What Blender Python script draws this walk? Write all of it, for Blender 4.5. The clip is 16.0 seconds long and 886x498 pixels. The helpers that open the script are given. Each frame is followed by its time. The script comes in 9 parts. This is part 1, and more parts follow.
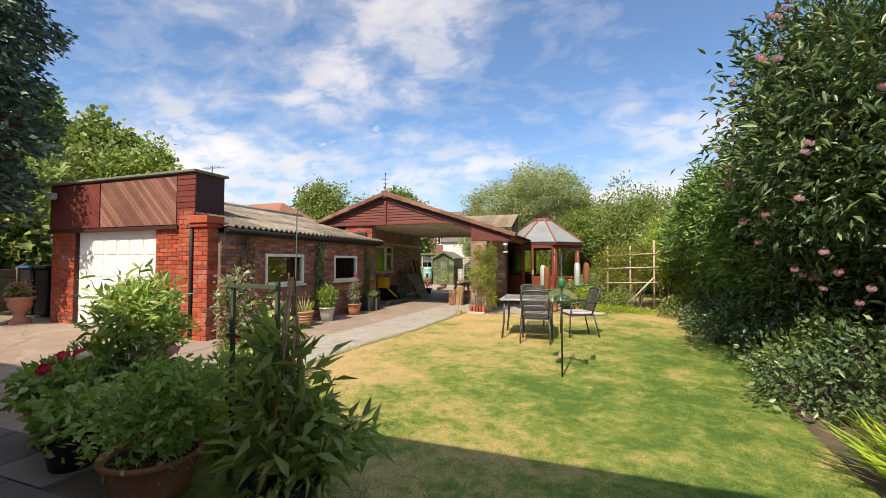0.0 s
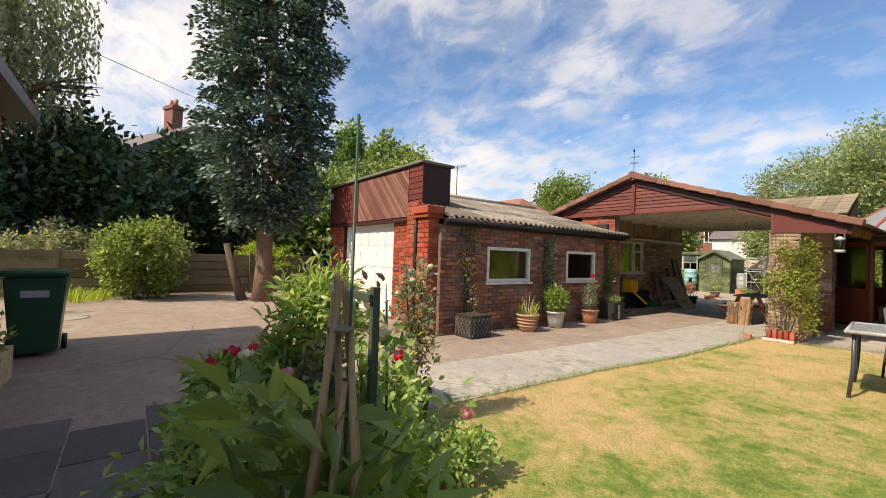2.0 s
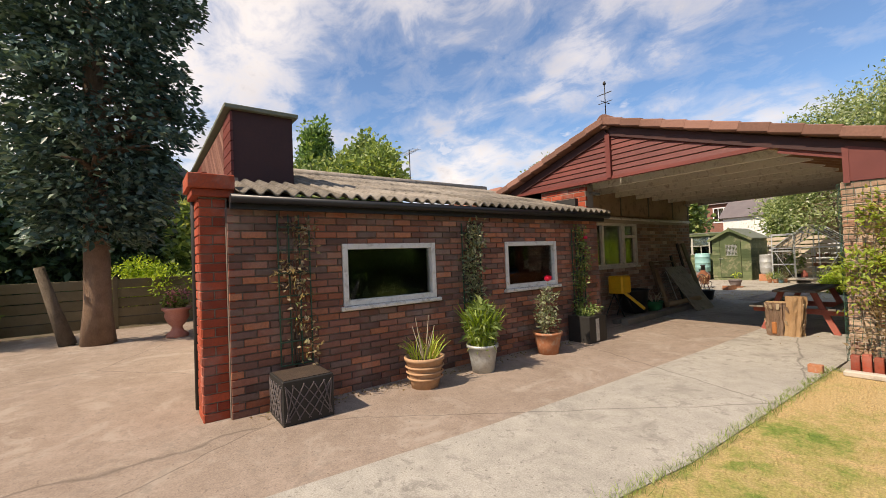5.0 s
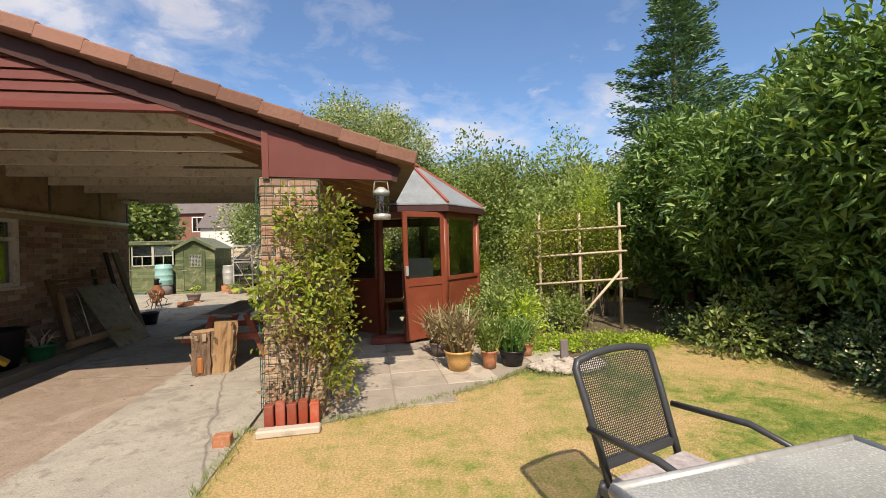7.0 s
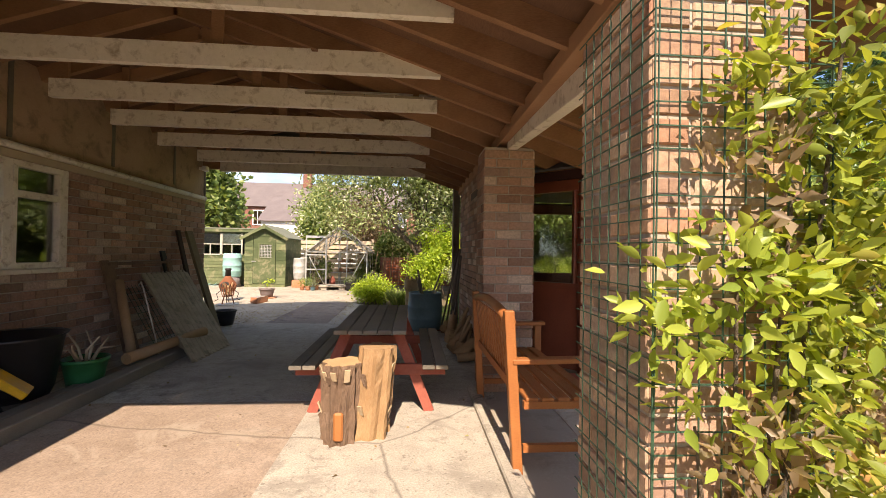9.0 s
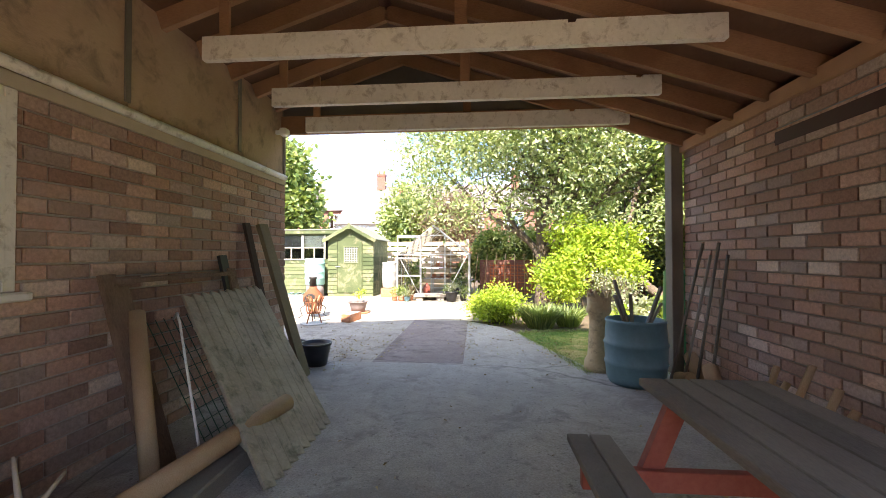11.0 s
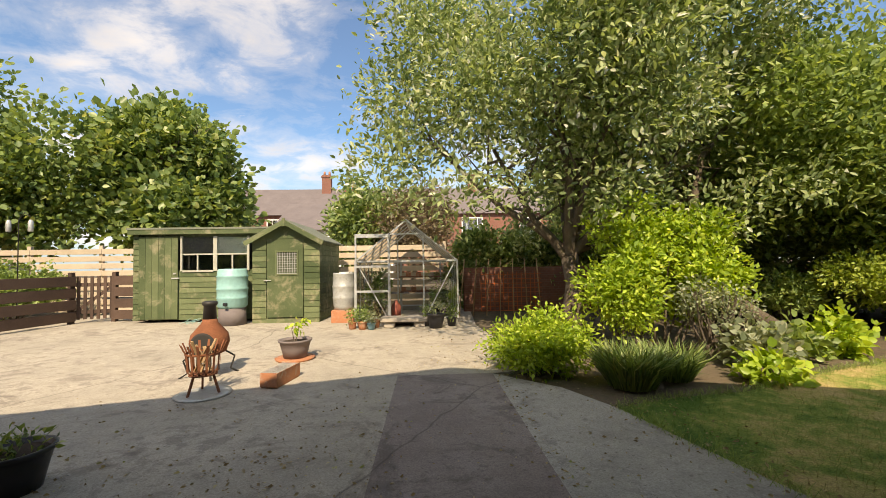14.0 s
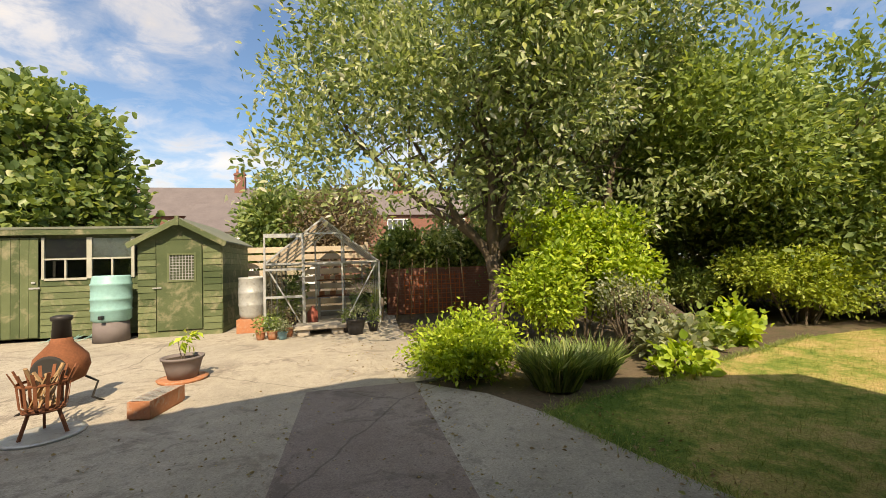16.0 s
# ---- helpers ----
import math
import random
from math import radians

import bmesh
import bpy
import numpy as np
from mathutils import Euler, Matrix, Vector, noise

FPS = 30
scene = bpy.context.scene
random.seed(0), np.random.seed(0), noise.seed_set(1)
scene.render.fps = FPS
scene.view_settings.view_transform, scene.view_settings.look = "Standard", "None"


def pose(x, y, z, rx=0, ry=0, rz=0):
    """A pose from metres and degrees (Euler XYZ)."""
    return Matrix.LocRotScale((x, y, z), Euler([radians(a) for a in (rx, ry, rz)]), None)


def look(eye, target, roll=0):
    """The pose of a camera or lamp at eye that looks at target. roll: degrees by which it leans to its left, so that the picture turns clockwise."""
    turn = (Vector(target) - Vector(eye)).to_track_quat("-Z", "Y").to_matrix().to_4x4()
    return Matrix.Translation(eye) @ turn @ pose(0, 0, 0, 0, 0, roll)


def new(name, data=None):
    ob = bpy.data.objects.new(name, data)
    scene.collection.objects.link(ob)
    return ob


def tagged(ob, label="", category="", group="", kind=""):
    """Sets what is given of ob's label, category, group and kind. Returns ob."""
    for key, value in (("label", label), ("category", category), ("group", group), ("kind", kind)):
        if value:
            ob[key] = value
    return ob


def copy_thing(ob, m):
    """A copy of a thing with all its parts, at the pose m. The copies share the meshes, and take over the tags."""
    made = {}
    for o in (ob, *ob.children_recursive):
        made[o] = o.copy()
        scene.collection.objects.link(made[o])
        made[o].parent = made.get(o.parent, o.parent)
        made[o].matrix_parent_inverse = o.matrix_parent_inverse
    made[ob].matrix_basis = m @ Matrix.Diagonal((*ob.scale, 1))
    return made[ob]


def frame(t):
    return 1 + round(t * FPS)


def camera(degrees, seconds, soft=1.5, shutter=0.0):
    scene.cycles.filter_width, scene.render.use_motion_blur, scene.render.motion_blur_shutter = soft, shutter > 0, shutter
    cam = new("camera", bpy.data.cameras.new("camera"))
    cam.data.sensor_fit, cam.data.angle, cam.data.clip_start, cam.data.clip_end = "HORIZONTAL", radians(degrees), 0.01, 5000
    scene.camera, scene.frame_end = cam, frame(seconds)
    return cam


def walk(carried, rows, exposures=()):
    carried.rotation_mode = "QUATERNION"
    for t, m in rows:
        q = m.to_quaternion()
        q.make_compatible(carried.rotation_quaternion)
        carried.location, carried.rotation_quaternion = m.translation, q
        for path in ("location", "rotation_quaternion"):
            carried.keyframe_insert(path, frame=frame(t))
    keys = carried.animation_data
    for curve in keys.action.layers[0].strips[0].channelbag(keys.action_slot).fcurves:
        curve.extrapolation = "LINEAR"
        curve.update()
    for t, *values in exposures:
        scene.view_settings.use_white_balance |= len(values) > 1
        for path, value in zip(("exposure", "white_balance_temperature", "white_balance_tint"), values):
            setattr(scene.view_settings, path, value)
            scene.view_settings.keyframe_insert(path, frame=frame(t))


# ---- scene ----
cam = camera(94.3, 16.0, soft=0.8)
PATH = [
    (0, (1.342, -4.156, 1.376), (0.664, -2.275, 1.443), 0.1),
    (0.5, (1.159, -3.855, 1.403), (0.323, -2.039, 1.462), 0.2),
    (1, (0.962, -3.55, 1.399), (-0.077, -1.842, 1.452), 0.6),
    (1.5, (0.802, -3.176, 1.384), (-0.506, -1.664, 1.43), 1.2),
    (2, (0.655, -2.743, 1.358), (-0.939, -1.534, 1.392), 1.9),
    (2.5, (0.374, -2.246, 1.331), (-1.463, -1.458, 1.371), 1.9),
    (3, (0.067, -1.866, 1.33), (-1.893, -1.472, 1.367), 1.6),
    (3.2, (-0.044, -1.664, 1.326), (-2.025, -1.397, 1.361), 1.5),
    (5.3, (-0.852, 1.24, 1.377), (-2.182, 2.733, 1.414), -2.9),
    (5.5, (-0.871, 1.517, 1.381), (-1.944, 3.205, 1.412), -3.1),
    (6, (-0.849, 2.121, 1.365), (-1.28, 4.074, 1.386), -2.9),
    (6.5, (-0.902, 2.663, 1.381), (-0.846, 4.662, 1.39), -2.4),
    (7, (-0.945, 3.301, 1.373), (-0.591, 5.27, 1.374), -1.7),
    (7.5, (-1.128, 3.949, 1.354), (-0.633, 5.887, 1.351), -1.1),
    (8, (-1.429, 4.584, 1.335), (-0.931, 6.521, 1.333), -0.4),
    (8.5, (-1.876, 5.159, 1.313), (-1.509, 7.125, 1.319), 0.2),
    (9, (-2.433, 5.77, 1.222), (-2.28, 7.764, 1.245), 0.9),
    (9.5, (-2.822, 6.357, 1.213), (-2.854, 8.356, 1.236), 0.7),
    (10, (-3.141, 6.938, 1.229), (-3.298, 8.932, 1.253), 0.4),
    (10.2, (-3.251, 7.21, 1.216), (-3.435, 9.202, 1.242), 0.2),
    (12.3, (-4.235, 10.225, 1.193), (-4.294, 12.224, 1.233), -0.7),
    (12.5, (-4.288, 10.481, 1.191), (-4.323, 12.48, 1.234), -0.7),
    (13, (-4.418, 10.931, 1.164), (-4.393, 12.93, 1.218), -0.7),
    (13.5, (-4.506, 11.29, 1.153), (-4.441, 13.287, 1.216), -0.9),
    (14, (-4.54, 11.554, 1.148), (-4.449, 13.55, 1.221), -0.9),
    (14.5, (-4.546, 11.624, 1.136), (-4.439, 13.619, 1.218), -1.0),
    (15, (-4.544, 11.614, 1.139), (-4.396, 13.607, 1.223), -1.2),
    (15.5, (-4.487, 11.691, 1.145), (-4.242, 13.675, 1.229), -1.4),
    (16, (-4.416, 11.902, 1.118), (-3.974, 13.851, 1.193), -1.9),
]
walk(cam, [(t, look(eye, target, roll)) for t, eye, target, roll in PATH], exposures=[(0, .88, 7700, 14), (1.5, .75, 7700, 14), (3, .98, 8000, 15), (5.5, .72, 7700, 16), (7.5, .8, 7600, 15), (8.4, 1.0, 7600, 18), (9.2, 1.75, 8300, 22), (10.2, 2.8, 7400, 21), (11.5, 2.5, 7000, 19), (12.5, 1.9, 7000, 20), (13.2, 1.35, 7800, 17), (14.5, .97, 8900, 13), (16, .97, 8900, 13)])

# ---- world, sun, exposure ----
SUN_AZ = (0.06, 1.0)      # the way shadows run on the ground
SUN_EL = radians(47)
sd = Vector((SUN_AZ[0], SUN_AZ[1], 0)).normalized()
sun_from = Vector((-sd.x * math.cos(SUN_EL), -sd.y * math.cos(SUN_EL), math.sin(SUN_EL)))
sun = new("sun", bpy.data.lights.new("sun", "SUN"))
sun.data.energy, sun.data.angle, sun.data.color = 3.25, radians(0.55), (1.0, 0.93, 0.82)
sun.matrix_world = look(sun_from * 50, (0, 0, 0))

world = bpy.data.worlds.new("world")
scene.world = world
world.use_nodes = True


class Nodes:
    """A short hand for wiring a node tree."""

    def __init__(self, tree):
        self.t = tree

    def n(self, kind, **kw):
        node = self.t.nodes.new(kind)
        for k, v in kw.items():
            if k in node.inputs:
                node.inputs[k].default_value = v
            else:
                setattr(node, k, v)
        return node

    def l(self, a, b):
        self.t.links.new(a, b)

    def tex(self, scale, detail=4.0, rough=0.55, vec=None, dist=0.0):
        node = self.t.nodes.new("ShaderNodeTexNoise")
        node.inputs["Scale"].default_value = scale
        node.inputs["Detail"].default_value = detail
        node.inputs["Roughness"].default_value = rough
        node.inputs["Distortion"].default_value = dist
        if vec is not None:
            self.l(vec, node.inputs["Vector"])
        return node.outputs["Fac"]

    def ramp(self, fac, stops):
        node = self.t.nodes.new("ShaderNodeValToRGB")
        els = node.color_ramp.elements
        while len(els) < len(stops):
            els.new(0.5)
        for e, (p, c) in zip(els, stops):
            e.position = p
            e.color = (*c, 1) if len(c) == 3 else c
        self.l(fac, node.inputs["Fac"])
        return node.outputs["Color"]

    def mix(self, fac, a, b, blend="MIX"):
        node = self.t.nodes.new("ShaderNodeMix")
        node.data_type, node.blend_type = "RGBA", blend
        for v, s in ((fac, node.inputs[0]), (a, node.inputs[6]), (b, node.inputs[7])):
            if isinstance(v, (int, float)):
                s.default_value = v
            elif isinstance(v, (tuple, list)):
                s.default_value = (*v, 1)
            else:
                self.l(v, s)
        return node.outputs[2]

    def math(self, op, a, b=0.0):
        node = self.t.nodes.new("ShaderNodeMath")
        node.operation = op
        for v, s in ((a, node.inputs[0]), (b, node.inputs[1])):
            if isinstance(v, (int, float)):
                s.default_value = v
            else:
                self.l(v, s)
        return node.outputs[0]


wt = Nodes(world.node_tree)
world.node_tree.nodes.clear()
sky = wt.n("ShaderNodeTexSky", sky_type="NISHITA", sun_disc=False, air_density=1.0, dust_density=0.6, ozone_density=2.2)
sky.sun_elevation, sky.sun_rotation = SUN_EL, math.atan2(sun_from.x, sun_from.y)
tc = wt.n("ShaderNodeTexCoord")
sep = wt.n("ShaderNodeSeparateXYZ")
wt.l(tc.outputs["Generated"], sep.inputs[0])
zc = wt.math("MAXIMUM", sep.outputs["Z"], 0.03)
zc = wt.math("ADD", zc, 0.3)
comb = wt.n("ShaderNodeCombineXYZ")
wt.l(wt.math("DIVIDE", sep.outputs["X"], zc), comb.inputs[0])
wt.l(wt.math("DIVIDE", sep.outputs["Y"], zc), comb.inputs[1])
rot = wt.n("ShaderNodeMapping")
rot.inputs["Rotation"].default_value = (0, 0, radians(-20))
rot.inputs["Scale"].default_value = (1.0, 1.25, 1)
wt.l(comb.outputs[0], rot.inputs["Vector"])
cl1 = wt.tex(1.25, 3.0, 0.5, rot.outputs[0], 0.25)
cl2 = wt.tex(5.5, 9.0, 0.62, rot.outputs[0], 0.35)
cl3 = wt.tex(5.0, 6.0, 0.55, rot.outputs[0], 0.0)
westward = wt.math("MULTIPLY", wt.math("ADD", sep.outputs["X"], wt.math("MULTIPLY", sep.outputs["Y"], 0.8)), -0.04)
cov = wt.ramp(wt.math("ADD", westward, wt.math("ADD", wt.math("MULTIPLY", cl1, 0.6), wt.math("MULTIPLY", cl2, 0.4))),
              [(0.43, (0.03, 0.03, 0.03)), (0.495, (0.2, 0.2, 0.2)), (0.54, (0.5, 0.5, 0.5)), (0.61, (0.92, 0.92, 0.92))])
puffs = wt.math("MULTIPLY", wt.ramp(cl3, [(0.62, (0, 0, 0)), (0.68, (0.85, 0.85, 0.85))]), wt.ramp(sep.outputs["Z"], [(0.1, (1, 1, 1)), (0.45, (0, 0, 0))]))
cov = wt.math("MAXIMUM", cov, puffs)
cloudcol = wt.ramp(cl2, [(0.3, (4.3, 4.4, 4.6)), (0.5, (4.1, 4.2, 4.4)), (0.68, (3.0, 3.15, 3.5))])
skycol = wt.mix(1.0, sky.outputs[0], (0.39, 0.59, 0.76), "MULTIPLY")
bg = wt.n("ShaderNodeBackground", Strength=0.15)
skycol = wt.mix(wt.ramp(sep.outputs["Z"], [(0.0, (0.75, 0.75, 0.75)), (0.3, (0, 0, 0))]), skycol, (1.9, 2.5, 3.3))
wt.l(wt.mix(cov, skycol, cloudcol), bg.inputs["Color"])
wo = wt.n("ShaderNodeOutputWorld")
wt.l(bg.outputs[0], wo.inputs["Surface"])


# ---- materials ----
def material(name, rough=0.8, metal=0.0, spec=0.4):
    m = bpy.data.materials.new(name)
    m.use_nodes = True
    t = Nodes(m.node_tree)
    b = m.node_tree.nodes["Principled BSDF"]
    b.inputs["Roughness"].default_value, b.inputs["Metallic"].default_value = rough, metal
    b.inputs["Specular IOR Level"].default_value = spec
    pos = t.n("ShaderNodeNewGeometry").outputs["Position"]
    return m, t, b, pos


def bump(t, b, height, strength=0.3, distance=0.01):
    n = t.n("ShaderNodeBump", Strength=strength, Distance=distance)
    t.l(height, n.inputs["Height"])
    t.l(n.outputs[0], b.inputs["Normal"])


def two_scale(name, dark, light, big=1.5, small=30.0, rough=0.8, metal=0.0, bs=0.3, bd=0.004, stretch=None, spec=0.4, obj_random=0.0, island=0.0, stain=None):
    """Colour that varies at two scales, with fine relief."""
    m, t, b, pos = material(name, rough, metal, spec)
    if stretch:
        mp = t.n("ShaderNodeMapping")
        mp.inputs["Scale"].default_value = stretch
        t.l(pos, mp.inputs["Vector"])
        vec = mp.outputs[0]
    else:
        vec = pos
    f1, f2 = t.tex(big, 4, 0.6, pos), t.tex(small, 5, 0.65, vec)
    fac = t.math("ADD", t.math("MULTIPLY", f1, 0.5), t.math("MULTIPLY", f2, 0.5))
    if obj_random:
        oi = t.n("ShaderNodeObjectInfo")
        fac = t.math("ADD", fac, t.math("MULTIPLY", t.math("SUBTRACT", oi.outputs["Random"], 0.5), obj_random))
    if island:
        g = t.n("ShaderNodeNewGeometry")
        fac = t.math("ADD", fac, t.math("MULTIPLY", t.math("SUBTRACT", g.outputs["Random Per Island"], 0.5), island))
    col = t.ramp(fac, [(0.3, dark), (0.7, light)])
    if stain:
        f3 = t.tex(big * 2.7, 6, 0.7, pos, 0.4)
        col = t.mix(t.ramp(f3, [(0.52, (0, 0, 0)), (0.7, (0.85, 0.85, 0.85))]), col, stain)
    t.l(col, b.inputs["Base Color"])
    bump(t, b, f2, bs, bd)
    r = t.math("ADD", rough - 0.12, t.math("MULTIPLY", f2, 0.24))
    t.l(r, b.inputs["Roughness"])
    return m


def leafy(name, c1, c2, c3=None, translucent=0.45, rough=0.38, tint=(1.25, 1.15, 0.6)):
    """Leaf colour that varies from leaf to leaf and over the crown."""
    m, t, b, pos = material(name, rough, 0, 0.35)
    g = t.n("ShaderNodeNewGeometry")
    f = t.math("ADD", t.math("MULTIPLY", g.outputs["Random Per Island"], 0.6), t.math("MULTIPLY", t.tex(1.3, 3, 0.6, pos), 0.5))
    k = (1.12, 1.0, 1.25)
    if "petal" in name:
        k = (1, 1, 1)
    if "lime" in name or "yellowgreen" in name:
        k = (1.08, 1.18, 1.3)
    c1, c2, c3 = [c and (c[0] * k[0], c[1] * k[1], c[2] * k[2]) for c in (c1, c2, c3)]
    stops = [(0.25, c1), (0.75, c2)] + ([(0.93, c3)] if c3 else [])
    col = t.ramp(f, stops)
    t.l(col, b.inputs["Base Color"])
    tr = t.n("ShaderNodeBsdfTranslucent")
    t.l(t.mix(1.0, col, tint, "MULTIPLY"), tr.inputs["Color"])
    mx = t.n("ShaderNodeMixShader", Fac=translucent)
    t.l(b.outputs[0], mx.inputs[1])
    t.l(tr.outputs[0], mx.inputs[2])
    t.l(mx.outputs[0], m.node_tree.nodes["Material Output"].inputs["Surface"])
    return m


def brick_mat(name, tones, island=False, rough=0.85):
    m, t, b, pos = material(name, rough, 0, 0.25)
    if island:
        r = t.n("ShaderNodeNewGeometry").outputs["Random Per Island"]
    else:
        r = t.n("ShaderNodeObjectInfo").outputs["Random"]
    r2 = t.math("FRACT", t.math("MULTIPLY", r, 17.3))
    base = t.ramp(r, [(i / max(1, len(tones) - 1), c) for i, c in enumerate(tones)])
    f1, f2 = t.tex(45, 6, 0.7, pos), t.tex(3.0, 4, 0.6, pos)
    col = t.mix(t.ramp(f1, [(0.35, (0.0, 0.0, 0.0)), (0.75, (0.55, 0.55, 0.55))]), base, (0.1, 0.055, 0.045))
    col = t.mix(t.ramp(f2, [(0.5, (0, 0, 0)), (0.72, (0.4, 0.4, 0.4))]), col, (0.36, 0.3, 0.26))
    col = t.mix(1.0, col, t.ramp(r2, [(0, (0.72, 0.72, 0.72)), (1, (1.2, 1.2, 1.2))]), "MULTIPLY")
    t.l(col, b.inputs["Base Color"])
    bump(t, b, f1, 0.5, 0.006)
    return m


def glass(name, tint=(0.9, 0.95, 0.95), rough=0.03, alpha=0.25):
    m = bpy.data.materials.new(name)
    m.use_nodes = True
    t = Nodes(m.node_tree)
    m.node_tree.nodes.clear()
    tr = t.n("ShaderNodeBsdfTransparent", Color=(*tint, 1))
    gl = t.n("ShaderNodeBsdfGlossy", Roughness=rough)
    fr = t.n("ShaderNodeFresnel", IOR=1.5)
    mx = t.n("ShaderNodeMixShader")
    t.l(t.math("ADD", t.math("MULTIPLY", fr.outputs[0], 0.8), alpha * 0.25), mx.inputs[0])
    t.l(tr.outputs[0], mx.inputs[1])
    t.l(gl.outputs[0], mx.inputs[2])
    o = t.n("ShaderNodeOutputMaterial")
    t.l(mx.outputs[0], o.inputs["Surface"])
    return m


def plain(name, col, rough=0.5, metal=0.0, var=0.18, small=20):
    lo = tuple(c * (1 - var) for c in col)
    hi = tuple(min(1, c * (1 + var)) for c in col)
    return two_scale(name, lo, hi, 3, small, rough, metal, 0.12, 0.002)


def lawn_material(name, dry, toward_drive, toward_end):
    """Grass that is straw-dry in patches; dry: how much of it."""
    m, t, b, pos = material(name, 0.8, 0, 0.2)
    f1 = t.tex(0.45, 4, 0.55, pos, 0.6)
    f2 = t.tex(2.0, 5, 0.65, pos, 0.5)
    f3 = t.tex(60, 4, 0.7, pos)
    f4 = t.tex(9, 4, 0.7, pos, 0.3)
    sx = t.n("ShaderNodeSeparateXYZ")
    t.l(pos, sx.inputs[0])
    drought = t.math("ADD", t.math("MULTIPLY", sx.outputs["X"], -toward_drive), t.math("MULTIPLY", sx.outputs["Y"], toward_end))
    fac = t.math("ADD", t.math("ADD", t.math("MULTIPLY", f1, 0.6), t.math("MULTIPLY", f2, 0.6)), t.math("ADD", drought, dry))
    fac = t.math("ADD", fac, t.math("MULTIPLY", t.math("SUBTRACT", f4, 0.5), 0.45))
    col = t.ramp(fac, [(0.38, (0.1, 0.19, 0.035)), (0.5, (0.24, 0.31, 0.07)), (0.57, (0.42, 0.38, 0.13)), (0.7, (0.62, 0.45, 0.22))])
    col = t.mix(1.0, col, t.ramp(f3, [(0.3, (0.55, 0.55, 0.55)), (0.7, (1.25, 1.25, 1.25))]), "MULTIPLY")
    t.l(col, b.inputs["Base Color"])
    bump(t, b, f3, 0.8, 0.02)
    return m


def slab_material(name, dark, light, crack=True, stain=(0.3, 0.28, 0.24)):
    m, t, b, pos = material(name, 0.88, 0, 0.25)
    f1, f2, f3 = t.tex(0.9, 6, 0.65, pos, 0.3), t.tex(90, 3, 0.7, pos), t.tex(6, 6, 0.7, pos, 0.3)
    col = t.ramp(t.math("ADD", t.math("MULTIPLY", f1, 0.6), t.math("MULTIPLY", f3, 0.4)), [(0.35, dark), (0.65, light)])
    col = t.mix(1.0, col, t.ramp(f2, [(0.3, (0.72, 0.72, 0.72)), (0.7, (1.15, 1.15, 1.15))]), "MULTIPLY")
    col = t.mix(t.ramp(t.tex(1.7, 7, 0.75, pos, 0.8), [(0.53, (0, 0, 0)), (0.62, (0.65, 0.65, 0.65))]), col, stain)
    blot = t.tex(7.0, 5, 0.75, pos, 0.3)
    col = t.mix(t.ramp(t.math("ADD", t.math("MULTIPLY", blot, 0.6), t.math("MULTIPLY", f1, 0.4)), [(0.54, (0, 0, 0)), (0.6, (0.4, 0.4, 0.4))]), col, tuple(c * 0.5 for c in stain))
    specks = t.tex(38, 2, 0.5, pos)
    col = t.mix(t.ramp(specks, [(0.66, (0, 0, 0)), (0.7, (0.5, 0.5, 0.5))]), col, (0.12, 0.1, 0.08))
    if crack:
        vo = t.n("ShaderNodeTexVoronoi", feature="DISTANCE_TO_EDGE", Scale=0.33)
        ds = t.n("ShaderNodeMapping")
        ns = t.n("ShaderNodeTexNoise", Scale=2.5)
        t.l(pos, ns.inputs["Vector"])
        t.l(t.mix(0.12, pos, ns.outputs["Color"]), vo.inputs["Vector"])
        col = t.mix(t.ramp(vo.outputs["Distance"], [(0.0, (0.55, 0.55, 0.55)), (0.0035, (0, 0, 0))]), col, (0.07, 0.06, 0.05))
    t.l(col, b.inputs["Base Color"])
    bump(t, b, f2, 0.5, 0.004)
    return m


M = {}
M["lawn"] = lawn_material("lawn", -0.07, 0.034, 0.017)
M["lawn_back"] = lawn_material("lawn_back", -0.07, -0.02, 0.0)
M["earth"] = two_scale("earth", (0.07, 0.055, 0.035), (0.2, 0.15, 0.1), 1.5, 30, 0.95, bs=0.8, bd=0.03, stain=(0.06, 0.09, 0.03))
M["concrete"] = slab_material("concrete", (0.32, 0.3, 0.26), (0.5, 0.47, 0.41), True, (0.24, 0.22, 0.19))
M["drive"] = slab_material("drive", (0.26, 0.2, 0.155), (0.4, 0.32, 0.26), True, (0.4, 0.34, 0.28))
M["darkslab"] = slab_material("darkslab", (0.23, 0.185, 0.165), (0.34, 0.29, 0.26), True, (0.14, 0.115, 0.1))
M["yard"] = slab_material("yard", (0.33, 0.3, 0.245), (0.5, 0.45, 0.37), True, (0.215, 0.185, 0.155))
M["paving"] = two_scale("paving", (0.34, 0.3, 0.25), (0.5, 0.45, 0.38), 1.2, 40, 0.85, bs=0.4, bd=0.004, obj_random=0.5, stain=(0.25, 0.22, 0.18))
M["terrace"] = two_scale("terrace", (0.1, 0.095, 0.095), (0.2, 0.19, 0.18), 1.2, 40, 0.85, bs=0.4, obj_random=0.4)
M["mortar"] = two_scale("mortar", (0.2, 0.16, 0.13), (0.32, 0.27, 0.22), 3, 60, 0.95, bs=0.5)
M["mortar_old"] = two_scale("mortar_old", (0.1, 0.08, 0.068), (0.26, 0.21, 0.17), 3, 60, 0.95, bs=0.5)
M["mortar_car"] = two_scale("mortar_car", (0.34, 0.29, 0.24), (0.52, 0.46, 0.39), 3, 60, 0.95, bs=0.5)
